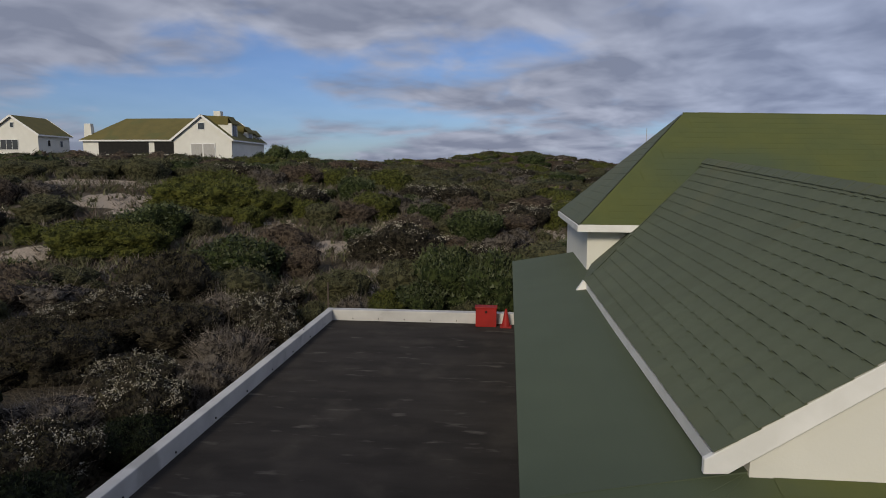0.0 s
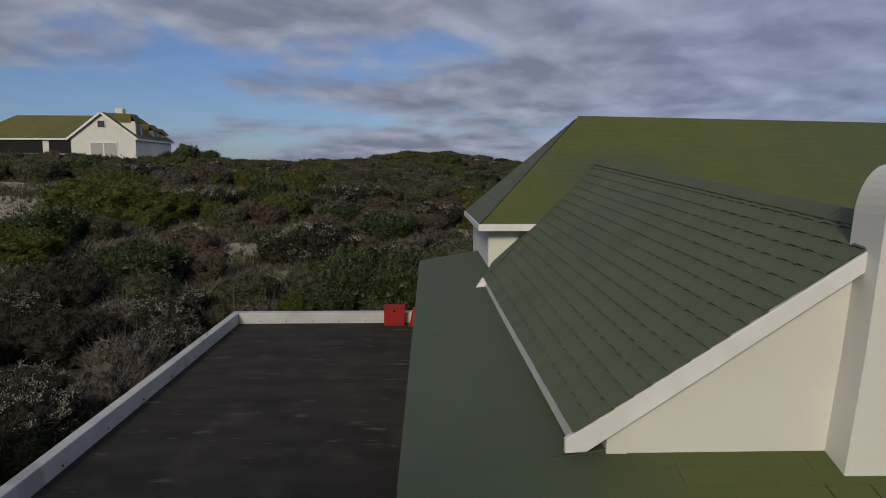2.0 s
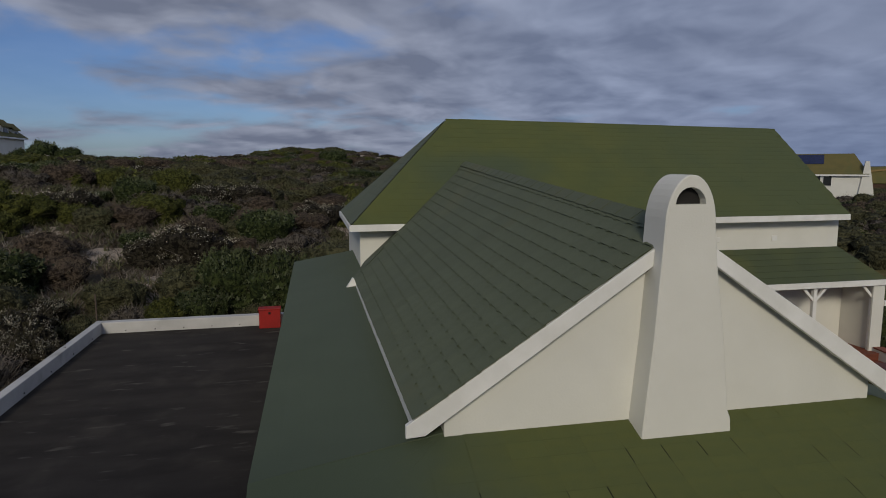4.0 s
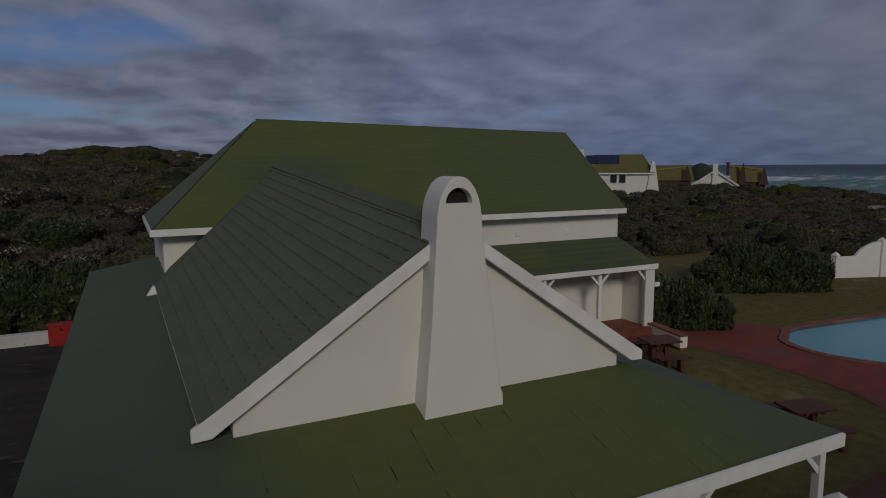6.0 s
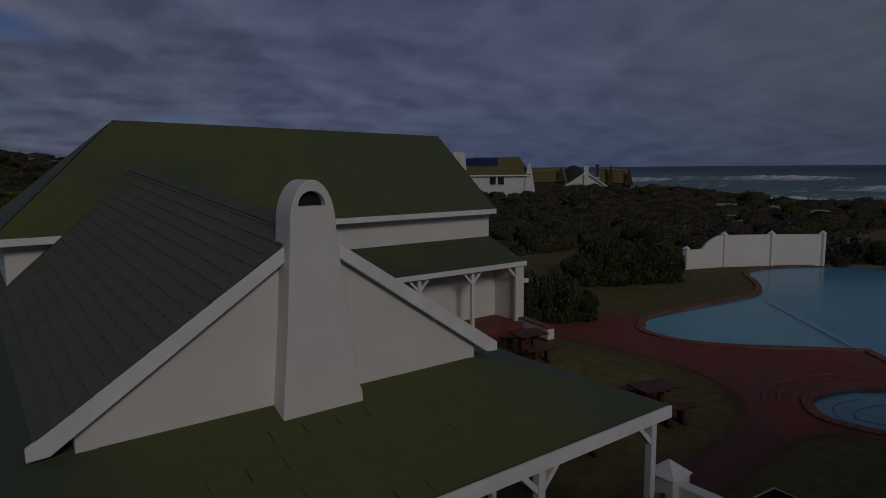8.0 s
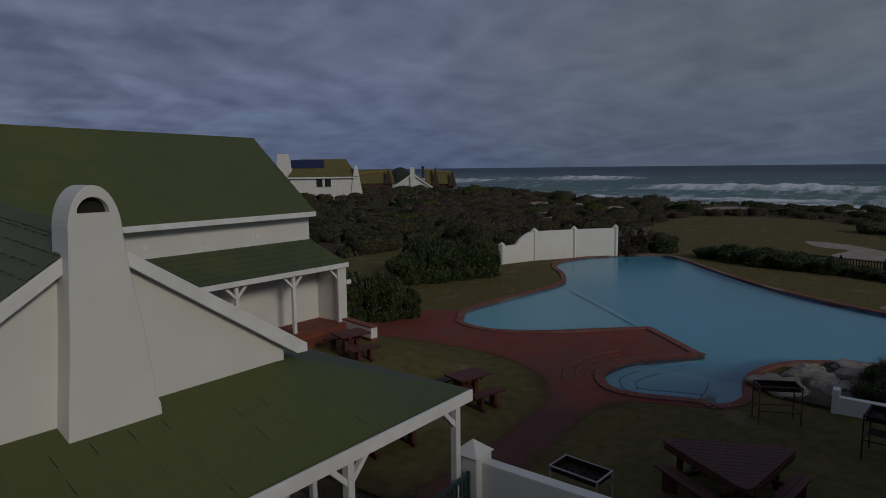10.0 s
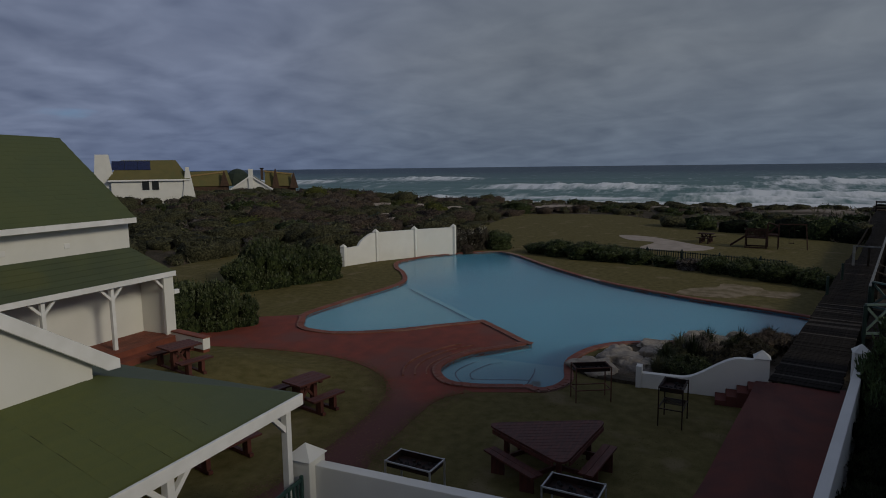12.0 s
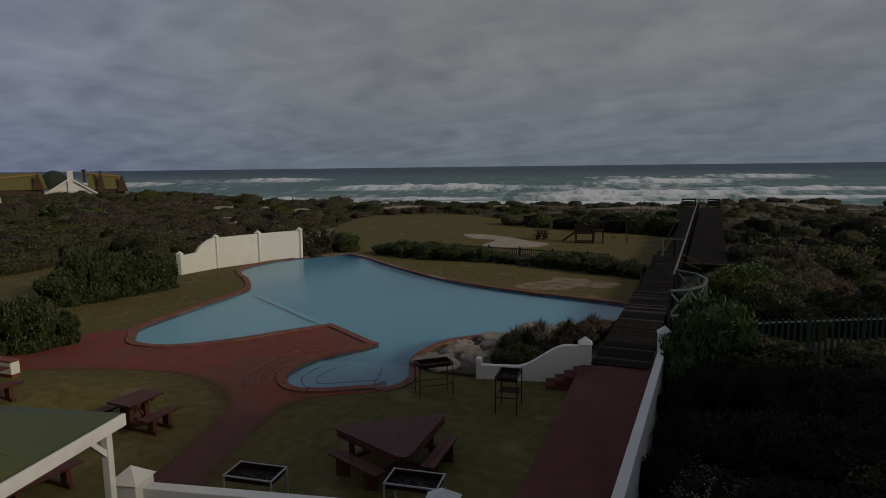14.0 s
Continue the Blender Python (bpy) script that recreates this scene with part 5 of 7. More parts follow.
def triangle_table():
    ob = empty("triangular_table", 13.9, 1.1, 0)
    tagged(ob, "large triangular red-stained timber table with benches", "picnic table")
    C = [Vector((0.04, 1.47)), Vector((-1.27, -0.55)), Vector((1.2, -0.95))]
    outline = []
    for i in range(3):
        a, b, c = C[i - 1], C[i], C[(i + 1) % 3]
        p, q = b.lerp(a, 0.13), b.lerp(c, 0.13)
        for k in range(5):
            t = k / 4
            outline.append((1 - t) ** 2 * p + 2 * t * (1 - t) * b + t * t * q)
    d = (C[2] - C[0]).normalized()
    nrm = Vector((-d.y, d.x))
    lo, hi = min(p.dot(nrm) for p in outline), max(p.dot(nrm) for p in outline)
    k, w = 0, 0.145
    while lo + k * w < hi - 0.01:
        a0, a1 = lo + k * w, lo + (k + 1) * w - 0.008
        poly = list(outline)
        for lim, sgn in ((a0, 1), (a1, -1)):
            res = []
            for i in range(len(poly)):
                p, q = poly[i], poly[(i + 1) % len(poly)]
                sp, sq = (p.dot(nrm) - lim) * sgn, (q.dot(nrm) - lim) * sgn
                if sp >= 0:
                    res.append(p)
                if sp * sq < 0:
                    res.append(p.lerp(q, sp / (sp - sq)))
            poly = res
        k += 1
        if len(poly) > 2:
            part("top_board", prism(bmesh.new(), [(p.x, p.y, 0.74) for p in poly], (0, 0, 0.045)), WOOD, ob)
    for i in range(3):
        a, b = C[i], C[(i + 1) % 3]
        e = (b - a).normalized()
        o = Vector((e.y, -e.x))
        mid = (a + b) / 2
        if o.dot(mid - sum(C, Vector((0, 0))) / 3) < 0:
            o = -o
        p, q = mid + o * 0.16 - e * 0.75, mid + o * 0.16 + e * 0.75
        for s in (0.0, 0.15):
            part("bench_board", beams(((*(p + o * s), 0.43), (*(q + o * s), 0.43), 0.14, 0.04)), WOOD, ob)
        for s in (0.2, 0.8):
            g = p.lerp(q, s) + o * 0.08
            part("bench_leg", beams(((*g, 0.0), (*g, 0.41), 0.28, 0.05)), WOOD, ob)
            part("bench_tie", beams(((*(g - o * 0.12), 0.3), (*(g - o * 0.75), 0.3), 0.05, 0.09)), WOOD, ob)
        g = C[i].lerp(sum(C, Vector((0, 0))) / 3, 0.34)
        part("leg", boxes((g.x - 0.05, g.x + 0.05, g.y - 0.05, g.y + 0.05, 0, 0.74)), WOOD, ob)
    part("apron", beams(((*C[0].lerp(C[1], 0.12), 0.69), (*C[0].lerp(C[1], 0.88), 0.69), 0.04, 0.09)), WOOD, ob)
    part("apron", beams(((*C[1].lerp(C[2], 0.12), 0.69), (*C[1].lerp(C[2], 0.88), 0.69), 0.04, 0.09)), WOOD, ob)


triangle_table()


def braai(x, y, rz, tall=0.95, w=0.95, d=0.5, frame_mat=None, grid=False, label=""):
    """A barbecue pan on a four-legged stand."""
    ob = empty("barbecue", x, y, 0, rz)
    tagged(ob, label, "barbecue", "barbecues on the lawn")
    fm = frame_mat or IRON
    for sx_ in (-1, 1):
        for sy in (-1, 1):
            part("leg", boxes((sx_ * w / 2 - 0.014, sx_ * w / 2 + 0.014, sy * d / 2 - 0.014, sy * d / 2 + 0.014, 0, tall)), fm, ob)
    for z in ((tall - 0.02, 0.35 * tall) if not grid else (tall - 0.02, 0.45 * tall)):
        part("rail", beams(((-w / 2, -d / 2, z), (w / 2, -d / 2, z), 0.024, 0.024), ((-w / 2, d / 2, z), (w / 2, d / 2, z), 0.024, 0.024),
                           ((-w / 2, -d / 2, z), (-w / 2, d / 2, z), 0.024, 0.024), ((w / 2, -d / 2, z), (w / 2, d / 2, z), 0.024, 0.024)), fm, ob)
    h, e = w / 2 - 0.022, d / 2 - 0.022
    part("pan", boxes((-h, h, -e, e, tall - 0.13, tall - 0.115), (-h, -h + 0.012, -e, e, tall - 0.115, tall - 0.01), (h - 0.012, h, -e, e, tall - 0.115, tall - 0.01),
                      (-h, h, -e, -e + 0.012, tall - 0.115, tall - 0.01), (-h, h, e - 0.012, e, tall - 0.115, tall - 0.01)), IRON, ob)
    if grid:
        for k in range(8):
            part("shelf_bar", beams(((-h, -e + 0.05 * k + 0.02, 0.45 * tall), (h, -e + 0.05 * k + 0.02, 0.45 * tall), 0.012, 0.012)), IRON, ob)
    bm = bmesh.new()
    rng = random.Random(int(x * 10))
    for k in range(26):
        r = bmesh.ops.create_icosphere(bm, subdivisions=1, radius=rng.uniform(0.02, 0.045))
        bmesh.ops.translate(bm, verts=r["verts"], vec=(rng.uniform(-h + .06, h - .06), rng.uniform(-e + .06, e - .06), tall - 0.1))
    tagged(part("ash", bm, SOOT_AND_SHADE, ob, "grey ash and charcoal"), kind="stuff")


braai(18.25, 1.1, 118, 0.97, 0.95, 0.5, RUST, label="rusty iron barbecue stand beside the pool")
braai(17.45, -1.05, 84, 1.0, 0.55, 0.8, grid=True, label="dark iron barbecue stand with a barred shelf")
braai(11.56, 3.09, 85, 0.92, 0.95, 0.55, STEEL, label="barbecue with black pan on pale steel legs")
braai(11.74, 0.17, 85, 0.92, 0.95, 0.55, STEEL, label="barbecue with black pan on pale steel legs")


# ---- boardwalk ----
BW_A, BW_B = Vector((19.6, -4.05)), Vector((79.0, -17.5))
bw_d = (BW_B - BW_A).normalized()
bw_n = Vector((-bw_d.y, bw_d.x))
bw_len = (BW_B - BW_A).length


def bw_z(s):
    return 0.62 + 0.55 * float(smooth01(5, 55, s))


def boardwalk():
    ob = empty("boardwalk", 19.6, -4.05, 0)
    tagged(ob, "weathered timber boardwalk leading over the dunes", "boardwalk")

    def P(s, q, z=0.0):
        p = bw_d * s + bw_n * q
        return (p.x, p.y, bw_z(s) + z)
    s = 0.0
    ang = math.atan2(bw_d.y, bw_d.x)
    base = bpy.data.meshes.new("plank")
    bm = boxes((-0.065, 0.065, -0.80, 0.80, -0.02, 0.02), bevel=0.004)
    bm.to_mesh(base)
    bm.free()
    dusty = base.copy()
    base.materials.append(DECKWOOD)
    dusty.materials.append(DUSTYWOOD)
    rng = random.Random(5)
    while s < 24:
        pl = new("plank", dusty if rng.random() < (0.3 if 6.5 < s < 10.0 else 0.04) else base)
        pl.parent = ob
        x, y, z = P(s, rng.uniform(-0.02, 0.02))
        pl.matrix_basis = pose(x, y, z + rng.uniform(-0.004, 0.004), 0, 0, math.degrees(ang) + rng.uniform(-0.5, 0.5))
        s += 0.143
    bm = bmesh.new()
    while s < bw_len:
        x, y, z = P(s, 0)
        box(bm, -0.065, 0.065, -0.80, 0.3 + 0.6 * float(smooth01(38, 50, s)), -0.02, 0.02, 0, pose(x, y, z, 0, 0, math.degrees(ang)))
        s += 0.143
    s = 19.9
    part("step_board", beams((P(19.8, -1.05, -0.02), P(19.8, -3.2, -0.02), 0.16, 0.05)), DUSTYWOOD, ob)
    while s < bw_len:
        x, y, z = P(s, -2.1)
        box(bm, -0.065, 0.065, -1.1, 1.05, -0.02, 0.02, 0, pose(x, y, z - 0.05, 0, 0, math.degrees(ang)))
        s += 0.143
    tagged(part("far_planks", bm, DECKWOOD, ob), kind="stuff")
    for q in (-0.7, 0.7):
        s = 0.0
        while s < bw_len - 3:
            part("joist", beams((P(s, q, -0.12), P(s + 3, q, -0.12), 0.06, 0.2)), DECKWOOD, ob)
            s += 3
    s = 10.2
    while s < bw_len - 0.5:
        a = P(s, -0.88, 0)
        part("rail_post", boxes((a[0] - 0.045, a[0] + 0.045, a[1] - 0.045, a[1] + 0.045, -0.5, a[2] + 1.0)), GREENIRON if s < 12 else DECKWOOD, ob)
        e = min(s + 2.4, bw_len)
        part("handrail", beams((P(s, -0.88, 1.0), P(e, -0.88, 1.0), 0.09, 0.06)), RAIL, ob)
        part("middle_rail", beams((P(s, -0.88, 0.52), P(e, -0.88, 0.52), 0.04, 0.08)), DECKWOOD, ob)
        s += 2.4
    # pale edges of the two steps up
    for s in (8.1, 10.1):
        part("step_board", beams((P(s, 0.8, 0.035), P(s, -0.8, 0.035), 0.13, 0.05), bevel=0.006), DUSTYWOOD, ob)
    # posts and a gate rail on the side by the lawn
    for s, q in ((13.0, 0.72), (17.1, 0.5)):
        a = P(s, q)
        part("rail_post", boxes((a[0] - 0.05, a[0] + 0.05, a[1] - 0.05, a[1] + 0.05, -0.4, a[2] + 0.8)), GREENIRON, ob)
    a = P(21.8, 0.36)
    part("rail_post", boxes((a[0] - 0.06, a[0] + 0.06, a[1] - 0.06, a[1] + 0.06, -0.4, a[2] + 1.08), bevel=0.01), RAIL, ob)
    part("handrail", beams((P(21.8, 0.36, 1.06), P(21.8, -0.88, 1.06), 0.09, 0.06)), RAIL, ob)
    a = P(21.8, -0.3)
    part("rail_post", boxes((a[0] - 0.05, a[0] + 0.05, a[1] - 0.05, a[1] + 0.05, -0.4, a[2] + 1.03)), DECKWOOD, ob)
    # sloping rails of the side steps
    for z in (1.02, 0.66):
        part("handrail", beams((P(16.2, -0.9, z), P(16.6, -1.9, z - 0.45), 0.06, 0.05)), DUSTYWOOD, ob)
    a = P(16.6, -1.9)
    part("rail_post", boxes((a[0] - 0.04, a[0] + 0.04, a[1] - 0.04, a[1] + 0.04, -0.5, a[2] + 0.6)), DECKWOOD, ob)
    # look-out rails at the end
    e = bw_len - 0.2
    for q0, q1 in ((0.95, -0.5), (-1.85, -3.0)):
        for z in (0.32, 0.62, 0.95):
            part("lookout_rail", beams((P(e, q0, z), P(e, q1, z), 0.05, 0.16)), DECKWOOD, ob)
        part("bench", beams((P(e - 0.5, q0, 0.4), P(e - 0.5, q1, 0.4), 0.4, 0.06)), DECKWOOD, ob)
        for q in (q0, q1):
            a = P(e + 0.05, q)
            part("rail_post", boxes((a[0] - 0.05, a[0] + 0.05, a[1] - 0.05, a[1] + 0.05, -0.8, a[2] + 1.05)), DECKWOOD, ob)
    for z in (0.55, 0.97):
        part("lookout_rail", beams((P(e + 0.1, -0.5, z), P(e + 0.1, -1.85, z), 0.05, 0.06)), RAIL, ob)
    for q in (-0.95, -1.4):
        a = P(e + 0.1, q)
        part("rail_post", boxes((a[0] - 0.035, a[0] + 0.035, a[1] - 0.035, a[1] + 0.035, -0.8, a[2] + 0.97)), RAIL, ob)


boardwalk()


def curved_rail():
    """The bowed green balustrade with crossed bars round a bay of the boardwalk."""
    ob = empty("curved_balustrade", 25.2, -6.3, 0)
    tagged(ob, "bowed green timber balustrade with crossed bars", "balustrade")
    P = [Vector((x - 25.2, y + 6.3)) for x, y in ((25.2, -6.3), (25.5, -7.05), (26.4, -7.75), (27.7, -8.12), (29.0, -8.0), (29.85, -7.35))]
    for k, p in enumerate(P):
        part("rail_post", boxes((p.x - 0.05, p.x + 0.05, p.y - 0.05, p.y + 0.05, -0.3, 1.72), bevel=0.006), GREENIRON if k in (0, 5) else PALEGREEN, ob)
        if k + 1 < len(P):
            a, b = p, P[k + 1]
            part("handrail", beams(((a.x, a.y, 1.74), (b.x, b.y, 1.74), 0.12, 0.06), bevel=0.006), PALEGREEN, ob)
            part("bottom_rail", beams(((a.x, a.y, 0.8), (b.x, b.y, 0.8), 0.05, 0.08)), PALEGREEN, ob)
            part("cross_bar", beams(((a.x, a.y, 0.84), (b.x, b.y, 1.7), 0.03, 0.08)), PALEGREEN, ob)
            part("cross_bar", beams(((a.x, a.y, 1.7), (b.x, b.y, 0.84), 0.035, 0.08)), PALEGREEN, ob)
    bay = bmesh.new()
    prism(bay, [(p.x, p.y, 0.62) for p in P], (0, 0, 0.06))
    part("bay_deck", bay, DECKWOOD, ob)


curved_rail()


def palisade(name, a, b, h, gap, label, bar=0.05, post=2.4, top=None):
    """Upright bars between posts; the bars are joined, as there are very many."""
    a, b = Vector(a), Vector(b)
    ob = empty(name, a.x, a.y, 0)
    tagged(ob, label, "fence")
    L, d = (b - a).length, (b - a).normalized()
    zg = lambda p: float(height(p.x, p.y))
    for k in range(int(L / post) + 1):
        p = a + d * min(L, k * post)
        z = zg(p)
        part("post", boxes((p.x - a.x - 0.045, p.x - a.x + 0.045, p.y - a.y - 0.045, p.y - a.y + 0.045, z - 0.2, z + h + 0.12)), GREENIRON, ob)
    bm = bmesh.new()
    for k in range(int(L / gap)):
        p = a + d * (k + 0.5) * gap
        z = zg(p)
        box(bm, p.x - a.x - bar / 2, p.x - a.x + bar / 2, p.y - a.y - bar / 2, p.y - a.y + bar / 2, z + 0.05, z + h)
    tagged(part("paling", bm, GREENIRON, ob), kind="stuff")
    for zz in (0.2, h - 0.08):
        bm = bmesh.new()
        for k in range(int(L / post) + 1):
            p, q = a + d * min(L, k * post), a + d * min(L, (k + 1) * post)
            if (q - p).length > 0.05:
                beam(bm, (p.x - a.x, p.y - a.y, zg(p) + zz), (q.x - a.x, q.y - a.y, zg(q) + zz), 0.04, 0.05)
        part("rail", bm, top if top and zz > 0.5 else GREENIRON, ob)


palisade("palisade_fence", (47.6, 7.0), (42.8, -5.6), 0.64, 0.16, "dark green palisade fence behind a hedge")
palisade("palisade_fence", (21.1, -8.0), (23.0, -15.0), 1.2, 0.2, "dark green palisade fence among shrubs", 0.06, 1.75, PALEGREEN)
palisade("wire_fence", (45.0, 38.0), (60.0, 31.0), 0.9, 0.5, "grey weathered fence among dune scrub", 0.04)

# sand on the far lawn and the worn patch by the pool
bunker = spline([Vector(p) for p in ((59.3, 6.2), (58.6, 3.4), (54.2, -0.2), (52.6, -1.6), (50.4, -0.4), (50.2, 2.6), (51.4, 3.6), (54.8, 2.9), (56.0, 5.0))], 5)
tagged(slab("bunker", bunker, -0.05, 0.02, SAND), "pale sand bunker on the far lawn", "sand", kind="structure")
worn = spline([Vector(p) for p in ((33.9, -0.2), (35.3, -0.5), (36.4, -1.9), (37.4, -2.2), (37.0, -3.8), (36.2, -4.2), (35.9, -5.6), (34.4, -4.9), (34.6, -3.4), (33.6, -2.4))], 5)
tagged(slab("worn_patch", worn, -0.05, 0.012, WORN), "bare sandy patch worn in the lawn", "sand", kind="structure")


def playset():
    ob = empty("play_frame", 53.9, -4.45, 0, -6)
    tagged(ob, "dark timber children's play frame with a slide and swing", "play frame")

    def post(x, y, top, w=0.05):
        part("post", boxes((x - w, x + w, y - w, y + w, 0, top)), PLAYWOOD, ob)
    for x in (-0.75, 0.75):
        for y in (-0.9, 0.95):
            post(x, y, 1.62)
        post(x, -1.95, 2.1)
        post(x, -0.98, 2.15)
        part("side_rail", beams(((x, -0.9, 1.55), (x, 0.95, 1.55), 0.05, 0.09), ((x, -0.9, 1.05), (x, 0.95, 1.05), 0.05, 0.07)), PLAYWOOD, ob)
        for k in range(9):
            y = -0.72 + k * 0.2
            part("baluster", boxes((x - 0.02, x + 0.02, y - 0.03, y + 0.03, 0.95, 1.55)), PLAYWOOD, ob)
        part("brace", beams(((x, -1.95, 2.0), (x, -0.98, 1.25), 0.04, 0.08), ((x, -1.95, 1.2), (x, -0.98, 1.2), 0.05, 0.1)), PLAYWOOD, ob)
        part("sill_beam", boxes((x - 0.05, x + 0.05, -0.95, 1.0, 0.02, 0.12)), PLAYWOOD, ob)
    part("platform", boxes((-0.8, 0.8, -0.95, 1.0, 0.86, 0.95)), PLAYWOOD, ob)
    part("platform", boxes((-0.8, 0.8, -2.0, -0.95, 1.12, 1.2)), PLAYWOOD, ob)
    part("roof_board", beams(((0, -1.0, 2.2), (0, -1.9, 1.95), 0.5, 0.05)), PLAYWOOD, ob)
    part("slide", beams(((-0.2, 0.95, 0.98), (-0.3, 2.35, 0.1), 0.45, 0.05), ((-0.44, 0.95, 1.04), (-0.54, 2.35, 0.16), 0.03, 0.14), ((0.04, 0.95, 1.04), (-0.06, 2.35, 0.16), 0.03, 0.14), bevel=0.006), PLAYWOOD, ob)
    part("swing_beam", beams(((0, -1.95, 2.08), (0.3, -4.4, 2.08), 0.08, 0.1)), PLAYWOOD, ob)
    for x in (-0.6, 0.7):
        part("swing_leg", beams(((0.3, -4.3, 2.08), (0.3 + x, -4.5, 0), 0.08, 0.08)), PLAYWOOD, ob)
    for y in (-2.9, -3.3):
        part("swing_rope", beams(((0.15, y, 2.05), (0.15, y, 0.5), 0.02, 0.02)), PLAYWOOD, ob)
    part("swing_seat", boxes((0.03, 0.27, -3.35, -2.85, 0.46, 0.5)), PLAYWOOD, ob)
    ob.scale = (0.8, 0.74, 0.86)


playset()


def rock(x, y, z, sx_, sy, sz, seed):
    bm = bmesh.new()
    bmesh.ops.create_icosphere(bm, subdivisions=4, radius=1.0)
    for v in bm.verts:
        p = v.co.copy()
        n = noise.noise(p * 1.1 + Vector((seed, 0, 0))) * 0.36 - abs(noise.noise(p * 1.5 + Vector((0, seed, 0)))) * 0.42 + 0.12 - abs(noise.noise(p * 4.5 + Vector((seed, 2, 0)))) * 0.09 + noise.noise(p * 6 + Vector((0, seed, 3))) * 0.06
        q = noise.cell(p * 1.6 + Vector((seed, seed, 0))) * 0.14
        v.co = Vector((p.x * sx_, p.y * sy, max(p.z, -0.5) * sz)) * (1 + n + q)
        v.co.z = min(v.co.z, sz * (0.72 + 0.25 * noise.noise(p * 1.3 + Vector((2 * seed, 0, 0)))))
    ob = part("rock", bm, ROCK)
    ob.matrix_world = pose(x, y, z, 0, 0, seed * 50)
    ob.data.polygons.foreach_set("use_smooth", [True] * len(ob.data.polygons))
    return tagged(ob, "large pale weathered boulder at the pool edge", "rock", "boulders by the pool")


for k, (x, y, a, b, c) in enumerate(((20.8, 1.45, 0.75, 0.72, 0.40), (21.8, 0.75, 0.7, 0.66, 0.48), (22.5, 0.95, 0.5, 0.5, 0.38), (22.7, -0.2, 0.62, 0.55, 0.44), (23.7, 0.0, 0.55, 0.6, 0.36),
                                     (24.6, -1.7, 0.75, 0.7, 0.66), (25.5, -2.8, 0.55, 0.7, 0.45), (21.3, 0.1, 0.5, 0.55, 0.36))):
    rock(x, y, 0.05, a * 0.95, b * 0.95, c * 0.9, k + 1.3)
bed = spline([Vector(p) for p in ((20.0, 1.4), (21.6, 1.7), (23.5, 0.9), (24.6, -1.2), (25.8, -4.2), (22.0, -3.6), (20.0, -3.2))], 4)
tagged(slab("planting_bed", bed, -0.2, 0.1, HEATH), "earth bed with boulders and shrubs", "planting bed", kind="structure")


# ---- houses beyond ----
def gable_house(name, x, y, z, rz, w, d, eave, ridge, label, chimney_at=None, windows=(), hip=0.0, over=0.35, roof=None, group="", cw=False, hip_right=None):
    """A house with its gables on the local x ends when hip is 0; windows are (wall side, position, width, sill, head)."""
    ob = empty(name, x, y, z, rz)
    tagged(ob, label, "house", group)
    bm = bmesh.new()
    prism(bm, [(-w / 2, -d / 2, -3), (-w / 2, d / 2, -3), (-w / 2, d / 2, eave), (-w / 2 + hip * 0.001, 0, ridge - 0.12 if not hip else eave), (-w / 2, -d / 2, eave)], (w, 0, 0))
    part("wall", bm, PLASTER, ob)
    rm = roof or SHINGLE
    k = (ridge - eave) / (d / 2)
    ends = {-1: hip, 1: hip if hip_right is None else hip_right}
    ez = eave - over * k
    for s in (-1, 1):
        e = d / 2 + over
        part("roof", patch_bm((-w / 2 - over, s * e, ez), (w / 2 + over, s * e, ez), (w / 2 + over - ends[1], 0, ridge), (-w / 2 - over + ends[-1], 0, ridge), 0.14), rm, ob)
        part("fascia", boxes((-w / 2 - over, w / 2 + over, s * e - 0.03, s * e + 0.03, ez - 0.22, ez - 0.02)), TRIM, ob)
        if hip:
            part("roof", patch_bm((s * (w / 2 + over), -e, ez), (s * (w / 2 + over), e, ez), (s * (w / 2 + over - ends[s]), 0.01, ridge), (s * (w / 2 + over - ends[s]), -0.01, ridge), 0.14), rm, ob)
        else:
            for q in (-1, 1):
                part("barge_board", beams(((s * (w / 2 + over), q * e, ez - 0.1), (s * (w / 2 + over), 0, ridge - 0.1), 0.06, 0.26)), TRIM, ob)
    if chimney_at:
        cx, cy, ct = chimney_at
        bm = bmesh.new()
        k2 = 1.75 if cw else 1.0
        prism(bm, [(cx - 0.75 * k2, cy - 0.35, -0.5), (cx + 0.9 * k2, cy - 0.35, -0.5), (cx + 0.45 * k2, cy - 0.35, ct), (cx - 0.45 * k2, cy - 0.35, ct)], (0, 0.7, 0))
        part("chimney", bm, PLASTER, ob)
    for side, pos, ww, sill, head in windows:
        if side in "fb":
            yy = -d / 2 - 0.03 if side == "f" else d / 2 + 0.03
            f = part("window", boxes((pos - ww / 2, pos + ww / 2, yy - 0.05, yy + 0.05, sill, head)), TRIM, ob)
            n = max(1, round(ww / 0.8))
            for i in range(n):
                a = pos - ww / 2 + 0.06 + i * (ww - 0.06) / n
                part("pane", boxes((a, a + (ww - 0.06) / n - 0.06, yy - 0.065, yy - 0.052 if side == "f" else yy + 0.065, sill + 0.07, head - 0.07)), DARKGLASS, f)
        else:
            xx = -w / 2 - 0.03 if side == "l" else w / 2 + 0.03
            f = part("window", boxes((xx - 0.05, xx + 0.05, pos - ww / 2, pos + ww / 2, sill, head)), TRIM, ob)
            n = max(1, round(ww / 0.8))
            for i in range(n):
                a = pos - ww / 2 + 0.06 + i * (ww - 0.06) / n
                part("pane", boxes((xx - 0.065, xx + 0.065, a, a + (ww - 0.06) / n - 0.06, sill + 0.07, head - 0.07)), DARKGLASS, f)
    return ob


